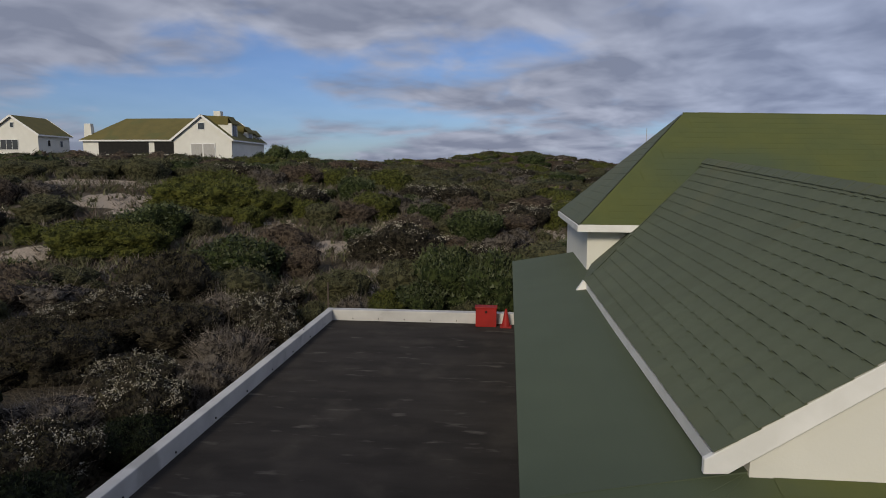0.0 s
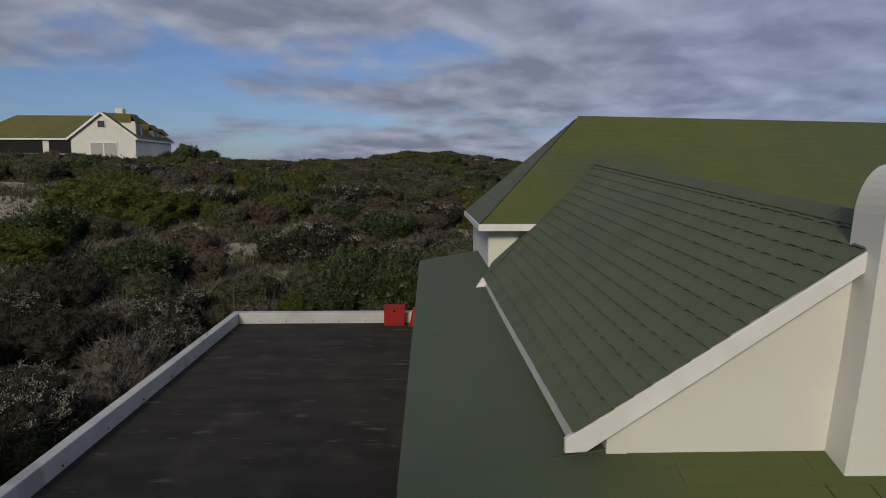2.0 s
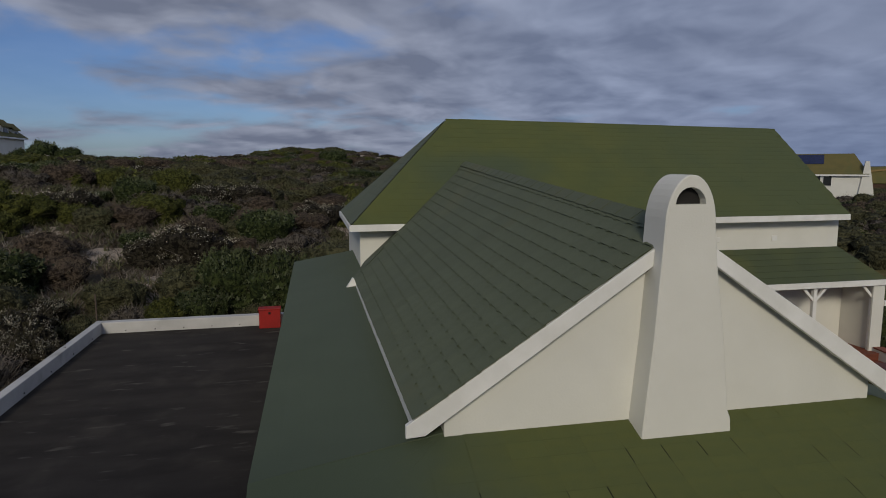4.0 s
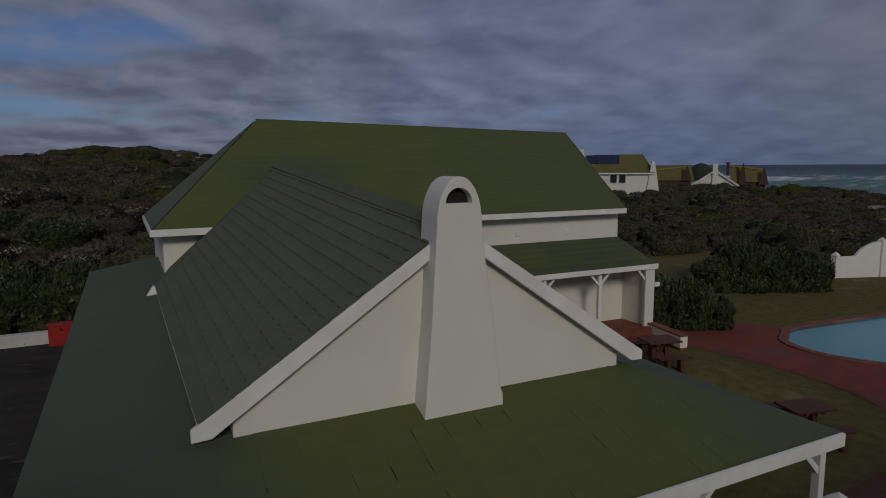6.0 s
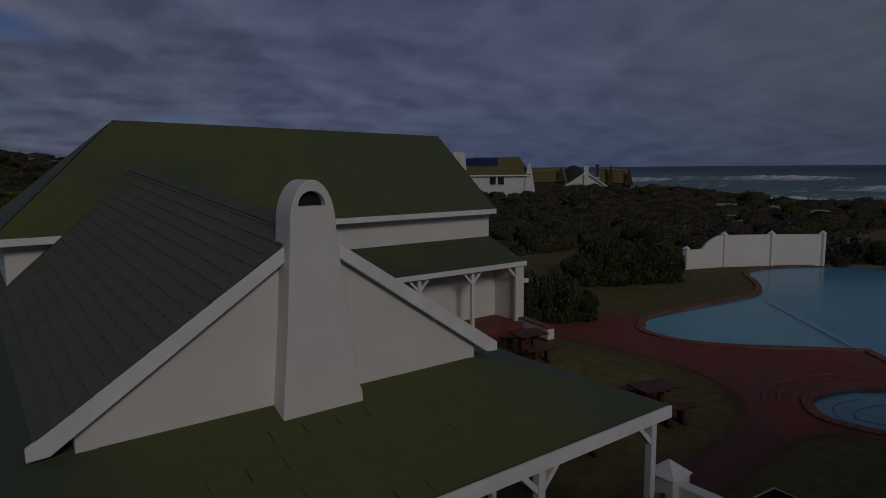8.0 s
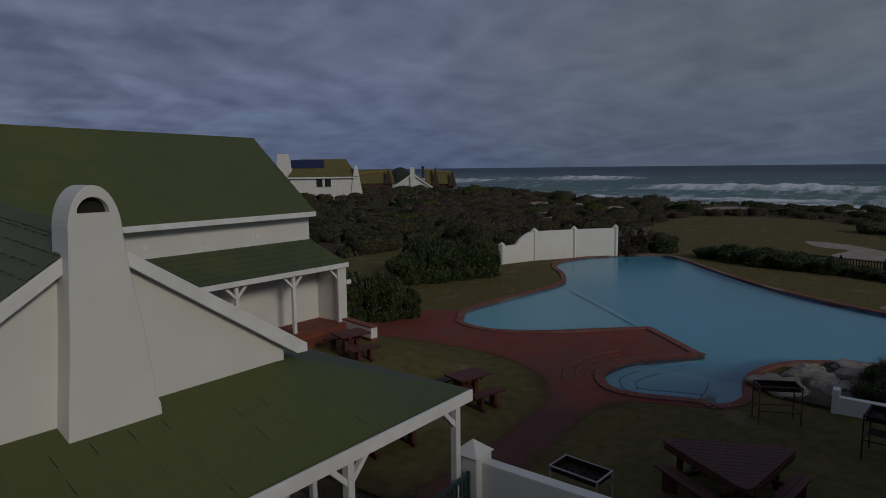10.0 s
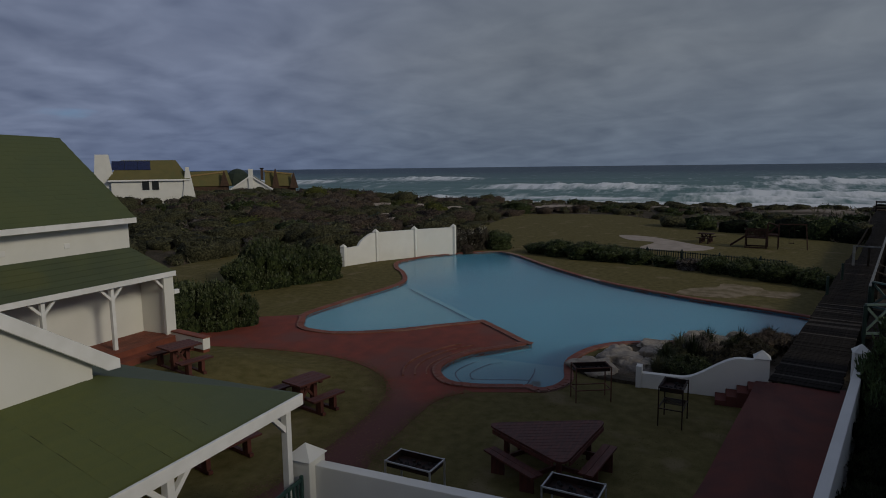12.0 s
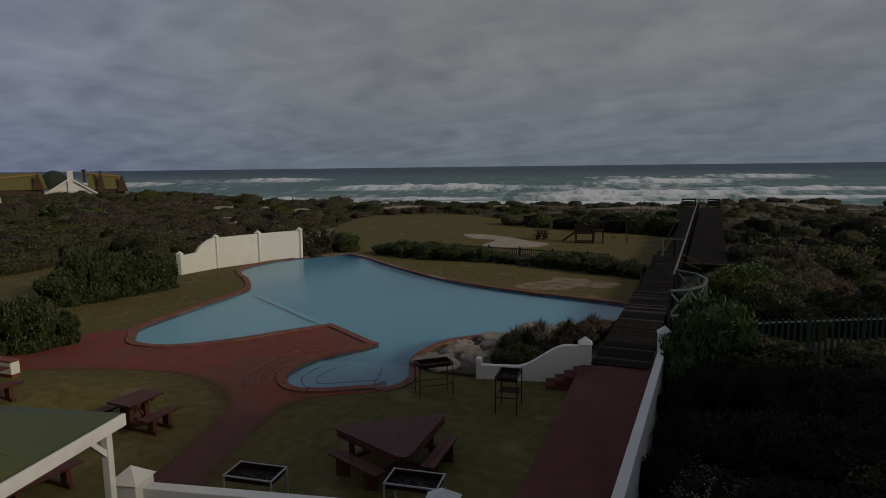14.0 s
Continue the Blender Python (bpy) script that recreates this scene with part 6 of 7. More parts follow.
def patch_bm(p00, p10, p11, p01, thick):
    bm = bmesh.new()
    prism(bm, [p00, p10, p11, p01], (0, 0, -thick))
    return bm


# inland house: gable wing facing the yard, and a long wing with a shaded porch
h1 = gable_house("house", -40.5, 89.9, 7.4, 90, 11.6, 8.2, 2.9, 6.0, "white house with olive roof on the dune crest", roof=FARROOF,
                 windows=(("l", 0.1, 1.0, 4.0, 4.95),))
sd = part("sliding_door", boxes((-5.9, -5.82, -1.8, 1.7, -0.2, 2.2)), TRIM, h1)
for y0 in (-1.68, 0.03):
    part("pane", boxes((-5.93, -5.9, y0, y0 + 1.55, -0.1, 2.08)), CURTAIN, sd, "glass over pale drawn curtains")
for x0, x1, zw, zr in ((-4.7, -2.9, 4.9, 5.85), (0.6, 2.5, 4.0, 4.85), (3.7, 5.2, 3.7, 4.5)):
    d1 = part("dormer", boxes((x0, x1, -3.7, -1.0, 2.6, zw)), PLASTER, h1)
    part("dormer_roof", patch_bm((x0 - 0.25, -3.95, zw - 0.05), (x1 + 0.25, -3.95, zw - 0.05), (x1 + 0.05, -3.2, zr), (x0 - 0.05, -3.2, zr), 0.1), FARROOF, d1)
    part("dormer_roof", patch_bm((x0 - 0.05, -3.2, zr), (x1 + 0.05, -3.2, zr), (x1 + 0.05, -0.1, zr + 0.12), (x0 - 0.05, -0.1, zr + 0.12), zr - zw + 0.2), FARROOF, d1)
    part("dormer_window", boxes((x0 + 0.4, x1 - 0.4, -3.76, -3.7, 3.2, zw - 0.3)), DARKGLASS, d1)
part("chimney", boxes((-2.6, -1.7, -1.2, -0.2, 4.5, 6.75), bevel=0.03), PLASTER, h1)
h1w = gable_house("house_wing", -50.6, 91.2, 7.9, 0, 17.6, 9.4, 2.5, 5.6, "long white wing with olive roof and shaded porch",
                  chimney_at=(-8.5, -3.6, 4.6), hip=4.2, hip_right=0.3, roof=FARROOF)
# black slabs on the wall stand in for the shade of two porch openings
part("porch_opening", boxes((-6.4, 1.0, -4.82, -4.6, 0.3, 2.0)), SOOT_AND_SHADE, h1w)
part("porch_opening", boxes((1.9, 6.4, -4.82, -4.6, 0.3, 2.0)), SOOT_AND_SHADE, h1w)
gable_house("house", -69.0, 88.5, 8.2, 90, 6.5, 7.6, 2.9, 5.4, "white gabled house beside the dune crest", roof=FARROOF,
                  windows=(("l", 0.0, 0.6, 3.6, 4.4), ("l", 1.0, 3.6, 0.5, 2.0), ("f", -1.2, 0.6, 1.0, 2.0), ("f", 1.4, 0.6, 1.0, 2.0)))

# seaward house with solar panels
h2 = gable_house("house", 66.6, 71.3, 3.3, -42, 9.4, 6.5, 1.95, 4.3, "white house with olive roof and solar panels", chimney_at=(-5.6, -2.2, 5.05), roof=FARROOF,
                 windows=(("f", -0.55, 1.0, 0.2, 1.6), ("f", 0.65, 1.0, 0.2, 1.6)), hip=1.6, cw=True)
s1 = (4.3 - 1.95) / 3.25
for k in range(3):
    bm = bmesh.new()
    prism(bm, [(-4.6 + 1.6 * k, -1.9, 4.3 - 1.9 * s1 + 0.06), (-3.03 + 1.6 * k, -1.9, 4.3 - 1.9 * s1 + 0.06), (-3.03 + 1.6 * k, -0.3, 4.3 - 0.3 * s1 + 0.06), (-4.6 + 1.6 * k, -0.3, 4.3 - 0.3 * s1 + 0.06)], (0, 0, 0.06))
    part("solar_panel", bm, SOLAR, h2, "blue-black solar panel")
bm = bmesh.new()
prism(bm, [(3.9, -3.5, -1.4), (5.75, -3.5, -1.4), (4.95, -3.5, 3.3), (4.55, -3.5, 3.3)], (0, 1.4, 0))
part("buttress", bm, PLASTER, h2)

# farther house of many gables
h3 = gable_house("house", 103.0, 84.5, 1.3, -141, 8.0, 7.4, 1.2, 3.7, "white gable house with a round-headed chimney", chimney_at=None,
                 windows=(("r", 2.6, 0.8, 0.1, 0.9),))
part("chimney", boxes((3.9, 4.35, -0.45, 0.45, 0, 4.9), bevel=0.04), PLASTER, h3)
def a_roof(ob, x0, x1, z_eave, za, zb, run):
    """A steep roof between two brown A-shaped ends, with a straw-coloured ridge."""
    bm = bmesh.new()
    prism(bm, [(x0, 0, z_eave), (x1, 0, z_eave), (x1, run, zb), (x0, run, za)], (0, 0.1, -0.12))
    part("roof", bm, FARROOF, ob)
    bm = bmesh.new()
    prism(bm, [(x0, 2 * run, z_eave), (x1, 2 * run, z_eave), (x1, run, zb), (x0, run, za)], (0, -0.1, -0.12))
    part("roof", bm, FARROOF, ob)
    part("ridge_strip", beams(((x0 - 0.2, run, za), (x1 + 0.2, run, zb), 0.5, 0.3)), STRAW, ob, "pale straw ridge capping")


def a_gable(ob, x, w, z0, z1, y):
    bm = bmesh.new()
    prism(bm, [(x - w / 2, y, z0), (x + w / 2, y, z0), (x + 0.08, y, z1), (x - 0.08, y, z1)], (0, 0.45, 0))
    part("brown_gable", bm, THATCH, ob, "dark brown shingled gable")


h3b = empty("house", 101.1, 83.0, 0, -49.6)
tagged(h3b, "low house with olive roofs, straw ridge and brown gables", "house")
part("wall", boxes((-13.6, -4.4, 0.2, 7.0, 0.2, 3.1)), THATCH, h3b)
bm = bmesh.new()
prism(bm, [(-14.2, 2.6, 3.0), (-3.6, 2.6, 3.0), (-4.6, 6.0, 6.0), (-12.4, 6.0, 5.7)], (0, 0.1, -0.14))
part("roof", bm, FARROOF, h3b)
a_roof(h3b, -11.4, -5.0, 3.05, 4.95, 5.7, 1.6)
a_gable(h3b, -11.5, 1.5, 3.0, 5.05, -0.3)
a_gable(h3b, -4.95, 1.7, 3.0, 5.85, -0.3)
dome = bmesh.new()
rings_ = [(3.0, 2.9), (2.6, 4.2), (1.9, 5.3), (1.0, 6.05), (0.12, 6.3)]
vv = [[dome.verts.new((-2.6 + r_ * math.cos(6.2832 * k / 10), 6.5 + r_ * math.sin(6.2832 * k / 10), z_)) for k in range(10)] for r_, z_ in rings_]
for a_, b_r in zip(vv, vv[1:]):
    for k in range(10):
        dome.faces.new((a_[k], a_[(k + 1) % 10], b_r[(k + 1) % 10], b_r[k]))
dome.faces.new(vv[-1]), dome.faces.new(vv[0][::-1])
part("round_roof", dome, DARKROOF, h3b, "dark rounded roof")
h3c = empty("house", 101.6, 83.4, 0, -49.6)
tagged(h3c, "low brown house with straw ridge near the sea", "house")
part("wall", boxes((2.4, 8.6, 0.3, 5.0, 0.2, 2.9)), THATCH, h3c)
a_roof(h3c, 2.7, 7.9, 2.8, 5.75, 5.1, 1.6)
a_gable(h3c, 4.7, 1.5, 2.3, 6.2, -0.3)
a_gable(h3c, 8.2, 1.8, 2.3, 5.35, -0.3)
part("chimney", boxes((1.9, 2.4, 1.4, 1.9, 4.0, 6.2)), THATCH, h3c)
part("cowl", boxes((1.75, 2.55, 1.25, 2.05, 6.2, 6.4)), SOOT_AND_SHADE, h3c)

stake = empty("stake", -4.98, 18.75, 1.2)
tagged(stake, "thin wooden stake outside the yard corner", "stake")
part("pole", boxes((-0.02, 0.02, -0.02, 0.02, -0.3, 1.5), bevel=0.005), STEM, stake)
# marker on the inland hill
hz_ = float(height(-2.0, 54.0))
tagged(part("low_white_wall", boxes((-2.3, -0.9, 54.0, 54.2, hz_ - 0.3, hz_ + 0.32)), PLASTER), "short white wall among the dune scrub", "wall", kind="structure")
mast = empty("mast", 40.0, 185.0, 10)
tagged(mast, "thin grey mast on the far hill", "mast")
part("pole", boxes((-0.08, 0.08, -0.08, 0.08, -2, 8.0)), STEEL, mast)

# ---- plants ----
def twigs(rng, n, r, h, thick, bend=0.3):
    """Thin forked stems that fan out from the base."""
    V, F = [], []
    for _ in range(n):
        a, q = rng.random() * 6.283, rng.random() ** 0.6
        tip = np.array([math.cos(a) * r * q, math.sin(a) * r * q, h * (0.55 + 0.5 * rng.random()) * (1 - 0.35 * q)])
        base = np.array([math.cos(a) * r * q * 0.15, math.sin(a) * r * q * 0.15, 0])
        mid = (base + tip) / 2 + rng.normal(size=3) * bend * r * 0.3
        for p0, p1, w0, w1 in ((base, mid, thick, thick * 0.7), (mid, tip, thick * 0.7, thick * 0.25), (mid, tip + rng.normal(size=3) * 0.22 * r, thick * 0.5, thick * 0.2)):
            d = p1 - p0
            d = d / (np.linalg.norm(d) + 1e-9)
            u = np.cross(d, [0.3, 0.5, 0.81])
            u /= np.linalg.norm(u) + 1e-9
            w = np.cross(d, u)
            k = len(V)
            for p, s in ((p0, w0), (p1, w1)):
                for j in range(3):
                    g = 2.094 * j
                    V.append(p + (u * math.cos(g) + w * math.sin(g)) * s)
            for j in range(3):
                F.append((k + j, k + (j + 1) % 3, k + 3 + (j + 1) % 3, k + 3 + j))
    return np.array(V), np.array(F)


def dome_clumps(rng, n, r, h, size):
    a = rng.random(n) * 6.283
    q = np.sqrt(rng.random(n)) * 0.85
    z = h * (0.25 + 0.6 * np.sqrt(np.maximum(0, 1 - q * q)) * (0.6 + 0.4 * rng.random(n)))
    return np.stack([np.cos(a) * r * q, np.sin(a) * r * q, z, size * (0.7 + 0.6 * rng.random(n))], 1)


def core(rng, clumps, nu, nv, shrink=0.93):
    """A lumpy closed dome that follows the clumps, for the inside of a bush."""
    V, F = [], []
    o = np.array([0, 0, 0.12])
    C, R = clumps[:, :3] - o, clumps[:, 3] * shrink
    for j in range(nv + 1):
        el = -0.25 + (1.5708 + 0.25) * j / nv
        for i in range(nu):
            az_ = 6.2832 * (i + 0.5 * (j % 2)) / nu
            d = np.array([math.cos(el) * math.cos(az_), math.cos(el) * math.sin(az_), math.sin(el)])
            tca = C @ d
            q = R * R - ((C * C).sum(1) - tca * tca)
            hit = q > 0
            r = np.max(np.where(hit, tca + np.sqrt(np.maximum(q, 0)), 0.0))
            r = max(r, 0.42, (0.74 if el < 0.3 else 0.0)) * (0.92 + 0.16 * rng.random())
            V.append(o + d * r)
    for j in range(nv):
        for i in range(nu):
            a, b2 = j * nu + i, j * nu + (i + 1) % nu
            F += [(a, b2, b2 + nu), (a, b2 + nu, a + nu)]
    V = np.array(V)
    V[:, 2] = np.maximum(V[:, 2], -0.05)
    return V, np.array(F)


def surface_leaves(rng, V, F, n, size, out, long, erect, top=False):
    """Single-triangle leaves that stand on the skin of a bush."""
    A, B, C = V[F[:, 0]], V[F[:, 1]], V[F[:, 2]]
    N = np.cross(B - A, C - A)
    ar = np.linalg.norm(N, axis=1)
    N = N / (ar[:, None] + 1e-9)
    w = ar * np.clip(0.35 + N[:, 2], 0.08, 1.2)
    if top:
        w = ar * np.clip(N[:, 2] - 0.1, 0.0, 1) ** 1.5 * (np.sin(A[:, 0] * 9 + 1) * np.sin(A[:, 1] * 8.1) > 0.2)
    i = rng.choice(len(F), n, p=w / w.sum())
    u, v = rng.random((n, 1)), rng.random((n, 1))
    flip = (u + v) > 1
    u, v = np.where(flip, 1 - u, u), np.where(flip, 1 - v, v)
    p = A[i] + u * (B[i] - A[i]) + v * (C[i] - A[i])
    nn = N[i]
    d = nn * erect + rng.normal(size=(n, 3)) * 0.6
    d[:, 2] += 0.25
    d /= np.linalg.norm(d, axis=1, keepdims=True)
    s = np.cross(d, rng.normal(size=(n, 3)))
    s /= np.linalg.norm(s, axis=1, keepdims=True)
    L = size * (0.55 + 0.9 * rng.random((n, 1)))
    o = p + nn * (out * np.abs(rng.normal(size=(n, 1))) - 0.02)
    T = np.stack([o - s * L / long * 0.5, o + s * L / long * 0.5, o + d * L], 1).reshape(-1, 3)
    return T, np.arange(n * 3).reshape(-1, 3)


def bush_data(seed, kind, fine):
    """Parts of one bush of unit radius: (name, vertices, triangles, material)."""
    rng = np.random.default_rng(seed)
    out = []
    K = {0: 84, 1: 760, 2: 2700}[fine]
    L = {0: 0.13, 1: 0.066, 2: 0.053}[fine]
    cl = dome_clumps(rng, (16, 30, 46)[fine], 0.9, 1.0, (0.34, 0.26, 0.21)[fine])
    nu, nv = ((9, 4), (19, 8), (30, 12))[fine]
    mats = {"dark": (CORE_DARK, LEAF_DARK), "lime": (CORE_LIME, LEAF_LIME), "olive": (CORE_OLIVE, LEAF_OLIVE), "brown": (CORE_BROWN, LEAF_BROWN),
            "deep": (CORE_DEEP_SHADE, LEAF_DEEP_SHADE), "fresh": (CORE_DARK, LEAF_FRESH), "umber": (CORE_UMBER, LEAF_UMBER), "flower": (CORE_UMBER, LEAF_UMBER), "grey": (CORE_GREY, LEAF_GREY)}[kind]
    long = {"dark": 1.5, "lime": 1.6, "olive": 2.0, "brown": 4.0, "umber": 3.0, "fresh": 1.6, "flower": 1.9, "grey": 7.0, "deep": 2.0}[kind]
    # inner dome coloured darker than the leaves, for the shade inside a bush
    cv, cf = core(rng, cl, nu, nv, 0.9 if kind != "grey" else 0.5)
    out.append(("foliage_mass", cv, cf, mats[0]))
    out.append(("foliage", *surface_leaves(rng, cv, cf, int(K * {"grey": 0.7, "brown": 1.25}.get(kind, 1.0)), L * {"grey": 1.6, "dark": 1.3, "brown": 1.5, "umber": 1.2, "fresh": 1.6}.get(kind, 1.0), (0.10, 0.08, 0.06)[fine], long, 0.9), mats[1]))
    if kind == "flower":
        out.append(("blossom", *surface_leaves(rng, cv, cf, int(K * 0.9), L * 0.42, (0.12, 0.11, 0.09)[fine], 0.8, 0.5, True), FLOWER))
    tw = {0: 1, 1: 6, 2: 40}[fine] * (8 if kind == "grey" and fine else 1)
    v, f = twigs(rng, tw, 0.95, 1.08, (0.022, 0.009, 0.006)[fine])
    f = np.concatenate([f[:, [0, 1, 2]], f[:, [0, 2, 3]]])
    out.append(("branching", v, f, LEAF_GREY if kind in ("grey", "flower") else STEM))
    return out


LABELS = {"dark": ("dense dark green leafy shrub", "shrub"), "lime": ("bright yellow-green dune shrub", "shrub"), "olive": ("olive fine-leaved dune shrub", "shrub"),
          "brown": ("brown heath shrub on the dune", "shrub"), "flower": ("grey-green shrub covered in pale flower heads", "shrub"), "grey": ("dry grey twiggy shrub", "shrub"), "deep": ("dense low green shrub, coloured as dark as in shade", "shrub"), "umber": ("dark brown-green rounded dune shrub", "shrub"), "fresh": ("bright green broad-leaved shrub by the boardwalk", "shrub")}
PROTO = {}


def bush(kind, x, y, r, h, z=None, variant=0, rz=0.0, fine=2, label="", group=""):
    """One shrub as a thing of its own; shrubs of a kind share their meshes."""
    key = (kind, variant, fine)
    if key not in PROTO:
        made = []
        for nm, v, f, m in bush_data(17 * variant + 101 * fine + 7 * list(LABELS).index(kind), kind, fine):
            me = bpy.data.meshes.new(nm)
            me.from_pydata(v.tolist(), [], f.tolist())
            me.materials.append(m)
            if nm == "foliage_mass":
                me.polygons.foreach_set("use_smooth", [True] * len(me.polygons))
            made.append((nm, me))
        PROTO[key] = made
    ob = empty("shrub")
    zz = float(height(x, y)) if z is None else z
    ob.matrix_world = pose(x, y, zz - 0.06, 0, 0, rz) @ Matrix.Diagonal((r, r, h, 1))
    for nm, me in PROTO[key]:
        p = new(nm, me)
        p.parent = ob
    lb, cat = LABELS[kind]
    return tagged(ob, label or lb, cat, group)


rng = np.random.default_rng(11)


# shrubs round the yard wall
placed = []
YARD_SHRUBS = ((-5.9, 7.6, 0.9, 0.85, "deep"), (-6.6, 8.9, 1.0, 0.95, "flower"), (-5.7, 9.9, 0.7, 0.75, "deep"), (-7.6, 7.9, 1.0, 0.9, "dark"), (-8.6, 9.2, 1.1, 1.0, "deep"),
               (-6.3, 11.0, 0.95, 1.0, "flower"), (-5.7, 12.6, 0.8, 1.0, "grey"), (-7.2, 12.3, 1.0, 0.9, "flower"), (-6.0, 14.2, 1.1, 1.2, "grey"), (-5.7, 16.0, 0.95, 1.1, "flower"),
               (-6.7, 17.4, 1.2, 1.25, "flower"), (-8.0, 15.3, 1.3, 1.1, "umber"), (-5.4, 18.9, 0.7, 0.8, "olive"), (-9.2, 12.8, 1.2, 1.0, "umber"), (-7.5, 17.0, 1.1, 1.2, "grey"),
               (-4.4, 19.8, 0.8, 0.9, "grey"), (-3.4, 20.2, 0.9, 0.9, "lime"), (-2.4, 20.6, 1.0, 1.2, "dark"), (-1.6, 21.6, 1.5, 1.9, "dark"), (0.0, 21.2, 1.5, 2.0, "dark"))
CORNER_SHRUBS = ((1.3, 21.6, 1.3, 1.9, "dark"), (-0.8, 20.0, 0.8, 0.9, "olive"), (-3.2, 22.2, 1.2, 1.2, "olive"), (-5.2, 21.4, 1.1, 1.0, "olive"), (-9.9, 18.9, 1.6, 1.75, "umber"),
                 (-9.4, 22.6, 1.9, 1.6, "dark"), (-16.6, 25.0, 2.0, 1.4, "lime"), (-14.9, 25.3, 1.5, 1.2, "lime"), (-7.0, 20.3, 0.9, 0.8, "flower"), (-7.6, 23.8, 1.0, 0.9, "brown"), (-14.6, 33.0, 2.3, 1.7, "lime"),
                 (-16.7, 32.4, 2.2, 1.6, "lime"), (-12.8, 33.6, 1.9, 1.4, "lime"), (-15.6, 34.6, 2.2, 1.9, "lime"), (2.6, 23.0, 1.3, 1.2, "olive"), (-6.1, 6.2, 0.9, 0.8, "deep"), (-7.4, 5.6, 1.0, 0.9, "dark"),
                 (-9.8, 7.2, 1.2, 1.1, "olive"), (-5.8, 4.6, 0.8, 0.7, "deep"))
for (x, y, r, h, kind) in YARD_SHRUBS + CORNER_SHRUBS:
    bush(kind, x, y, r, h, variant=len(placed) % 3, rz=float(rng.random() * 360), group="shrubs by the yard")
    placed.append((x, y, r))

# shrubs by the lawns and the pool
HEDGE_BY_PORCH = ((19.5, 17.3, 1.2, 1.8, "dark"), (20.6, 16.4, 1.15, 1.8, "dark"), (20.4, 17.7, 1.1, 1.9, "dark"), (21.4, 15.7, 0.75, 1.2, "dark"), (31.6, 18.9, 1.4, 1.85, "dark"),
                  (30.2, 19.6, 1.5, 2.1, "dark"), (28.7, 20.3, 1.6, 2.4, "dark"), (27.4, 20.9, 1.3, 1.6, "dark"), (29.6, 21.3, 1.5, 2.5, "dark"), (32.6, 20.2, 1.2, 1.4, "dark"),
                  (44.4, 16.0, 1.3, 1.4, "flower"), (46.6, 15.4, 1.6, 1.7, "flower"), (47.2, 13.6, 1.4, 1.3, "dark"), (44.2, 14.9, 0.6, 0.6, "brown"), (45.9, 9.9, 1.2, 0.79, "dark"),
                  (45.0, 8.3, 1.3, 1.08, "dark"), (44.2, 6.5, 1.4, 1.08, "dark"), (43.8, 4.6, 1.3, 1.01, "dark"), (43.2, 2.8, 1.2, 0.86, "dark"), (42.6, 1.0, 1.0, 0.65, "dark"))
HEDGE_BY_POOL = ((41.8, -0.4, 1.0, 0.8, "grey"), (41.2, -1.8, 1.2, 0.92, "dark"), (40.4, -3.4, 1.2, 1.0, "dark"), (39.4, -4.8, 1.2, 1.0, "dark"), (38.4, -6.3, 1.1, 0.9, "dark"),
                 (37.6, -7.0, 0.8, 0.72, "dark"), (21.0, -1.2, 0.8, 0.75, "dark"), (21.6, -2.3, 0.9, 0.8, "umber"), (22.8, -1.5, 0.8, 0.95, "grey"), (23.4, -2.9, 0.9, 0.8, "umber"),
                 (24.6, -3.7, 0.8, 0.8, "brown"), (22.2, -0.8, 0.6, 0.7, "olive"), (25.2, -4.2, 0.6, 0.7, "grey"), (19.0, -6.4, 1.3, 1.9, "fresh"), (20.4, -6.7, 1.2, 2.0, "fresh"),
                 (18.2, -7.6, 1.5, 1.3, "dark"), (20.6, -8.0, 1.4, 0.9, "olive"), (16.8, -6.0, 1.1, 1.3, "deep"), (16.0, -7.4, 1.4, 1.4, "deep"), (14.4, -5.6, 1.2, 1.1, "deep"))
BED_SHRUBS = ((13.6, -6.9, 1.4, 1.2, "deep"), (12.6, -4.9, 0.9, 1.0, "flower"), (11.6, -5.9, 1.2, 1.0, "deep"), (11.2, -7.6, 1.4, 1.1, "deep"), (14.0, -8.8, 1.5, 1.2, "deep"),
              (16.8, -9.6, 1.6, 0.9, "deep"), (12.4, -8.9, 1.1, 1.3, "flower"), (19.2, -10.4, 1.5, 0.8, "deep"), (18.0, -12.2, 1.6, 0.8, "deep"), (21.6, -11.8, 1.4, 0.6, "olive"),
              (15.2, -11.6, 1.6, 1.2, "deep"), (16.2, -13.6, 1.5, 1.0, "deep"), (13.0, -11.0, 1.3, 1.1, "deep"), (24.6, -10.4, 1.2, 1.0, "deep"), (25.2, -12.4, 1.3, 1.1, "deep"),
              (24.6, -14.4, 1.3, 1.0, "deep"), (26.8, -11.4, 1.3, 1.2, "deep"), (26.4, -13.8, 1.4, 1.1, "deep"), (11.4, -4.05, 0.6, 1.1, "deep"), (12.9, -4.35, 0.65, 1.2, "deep"))
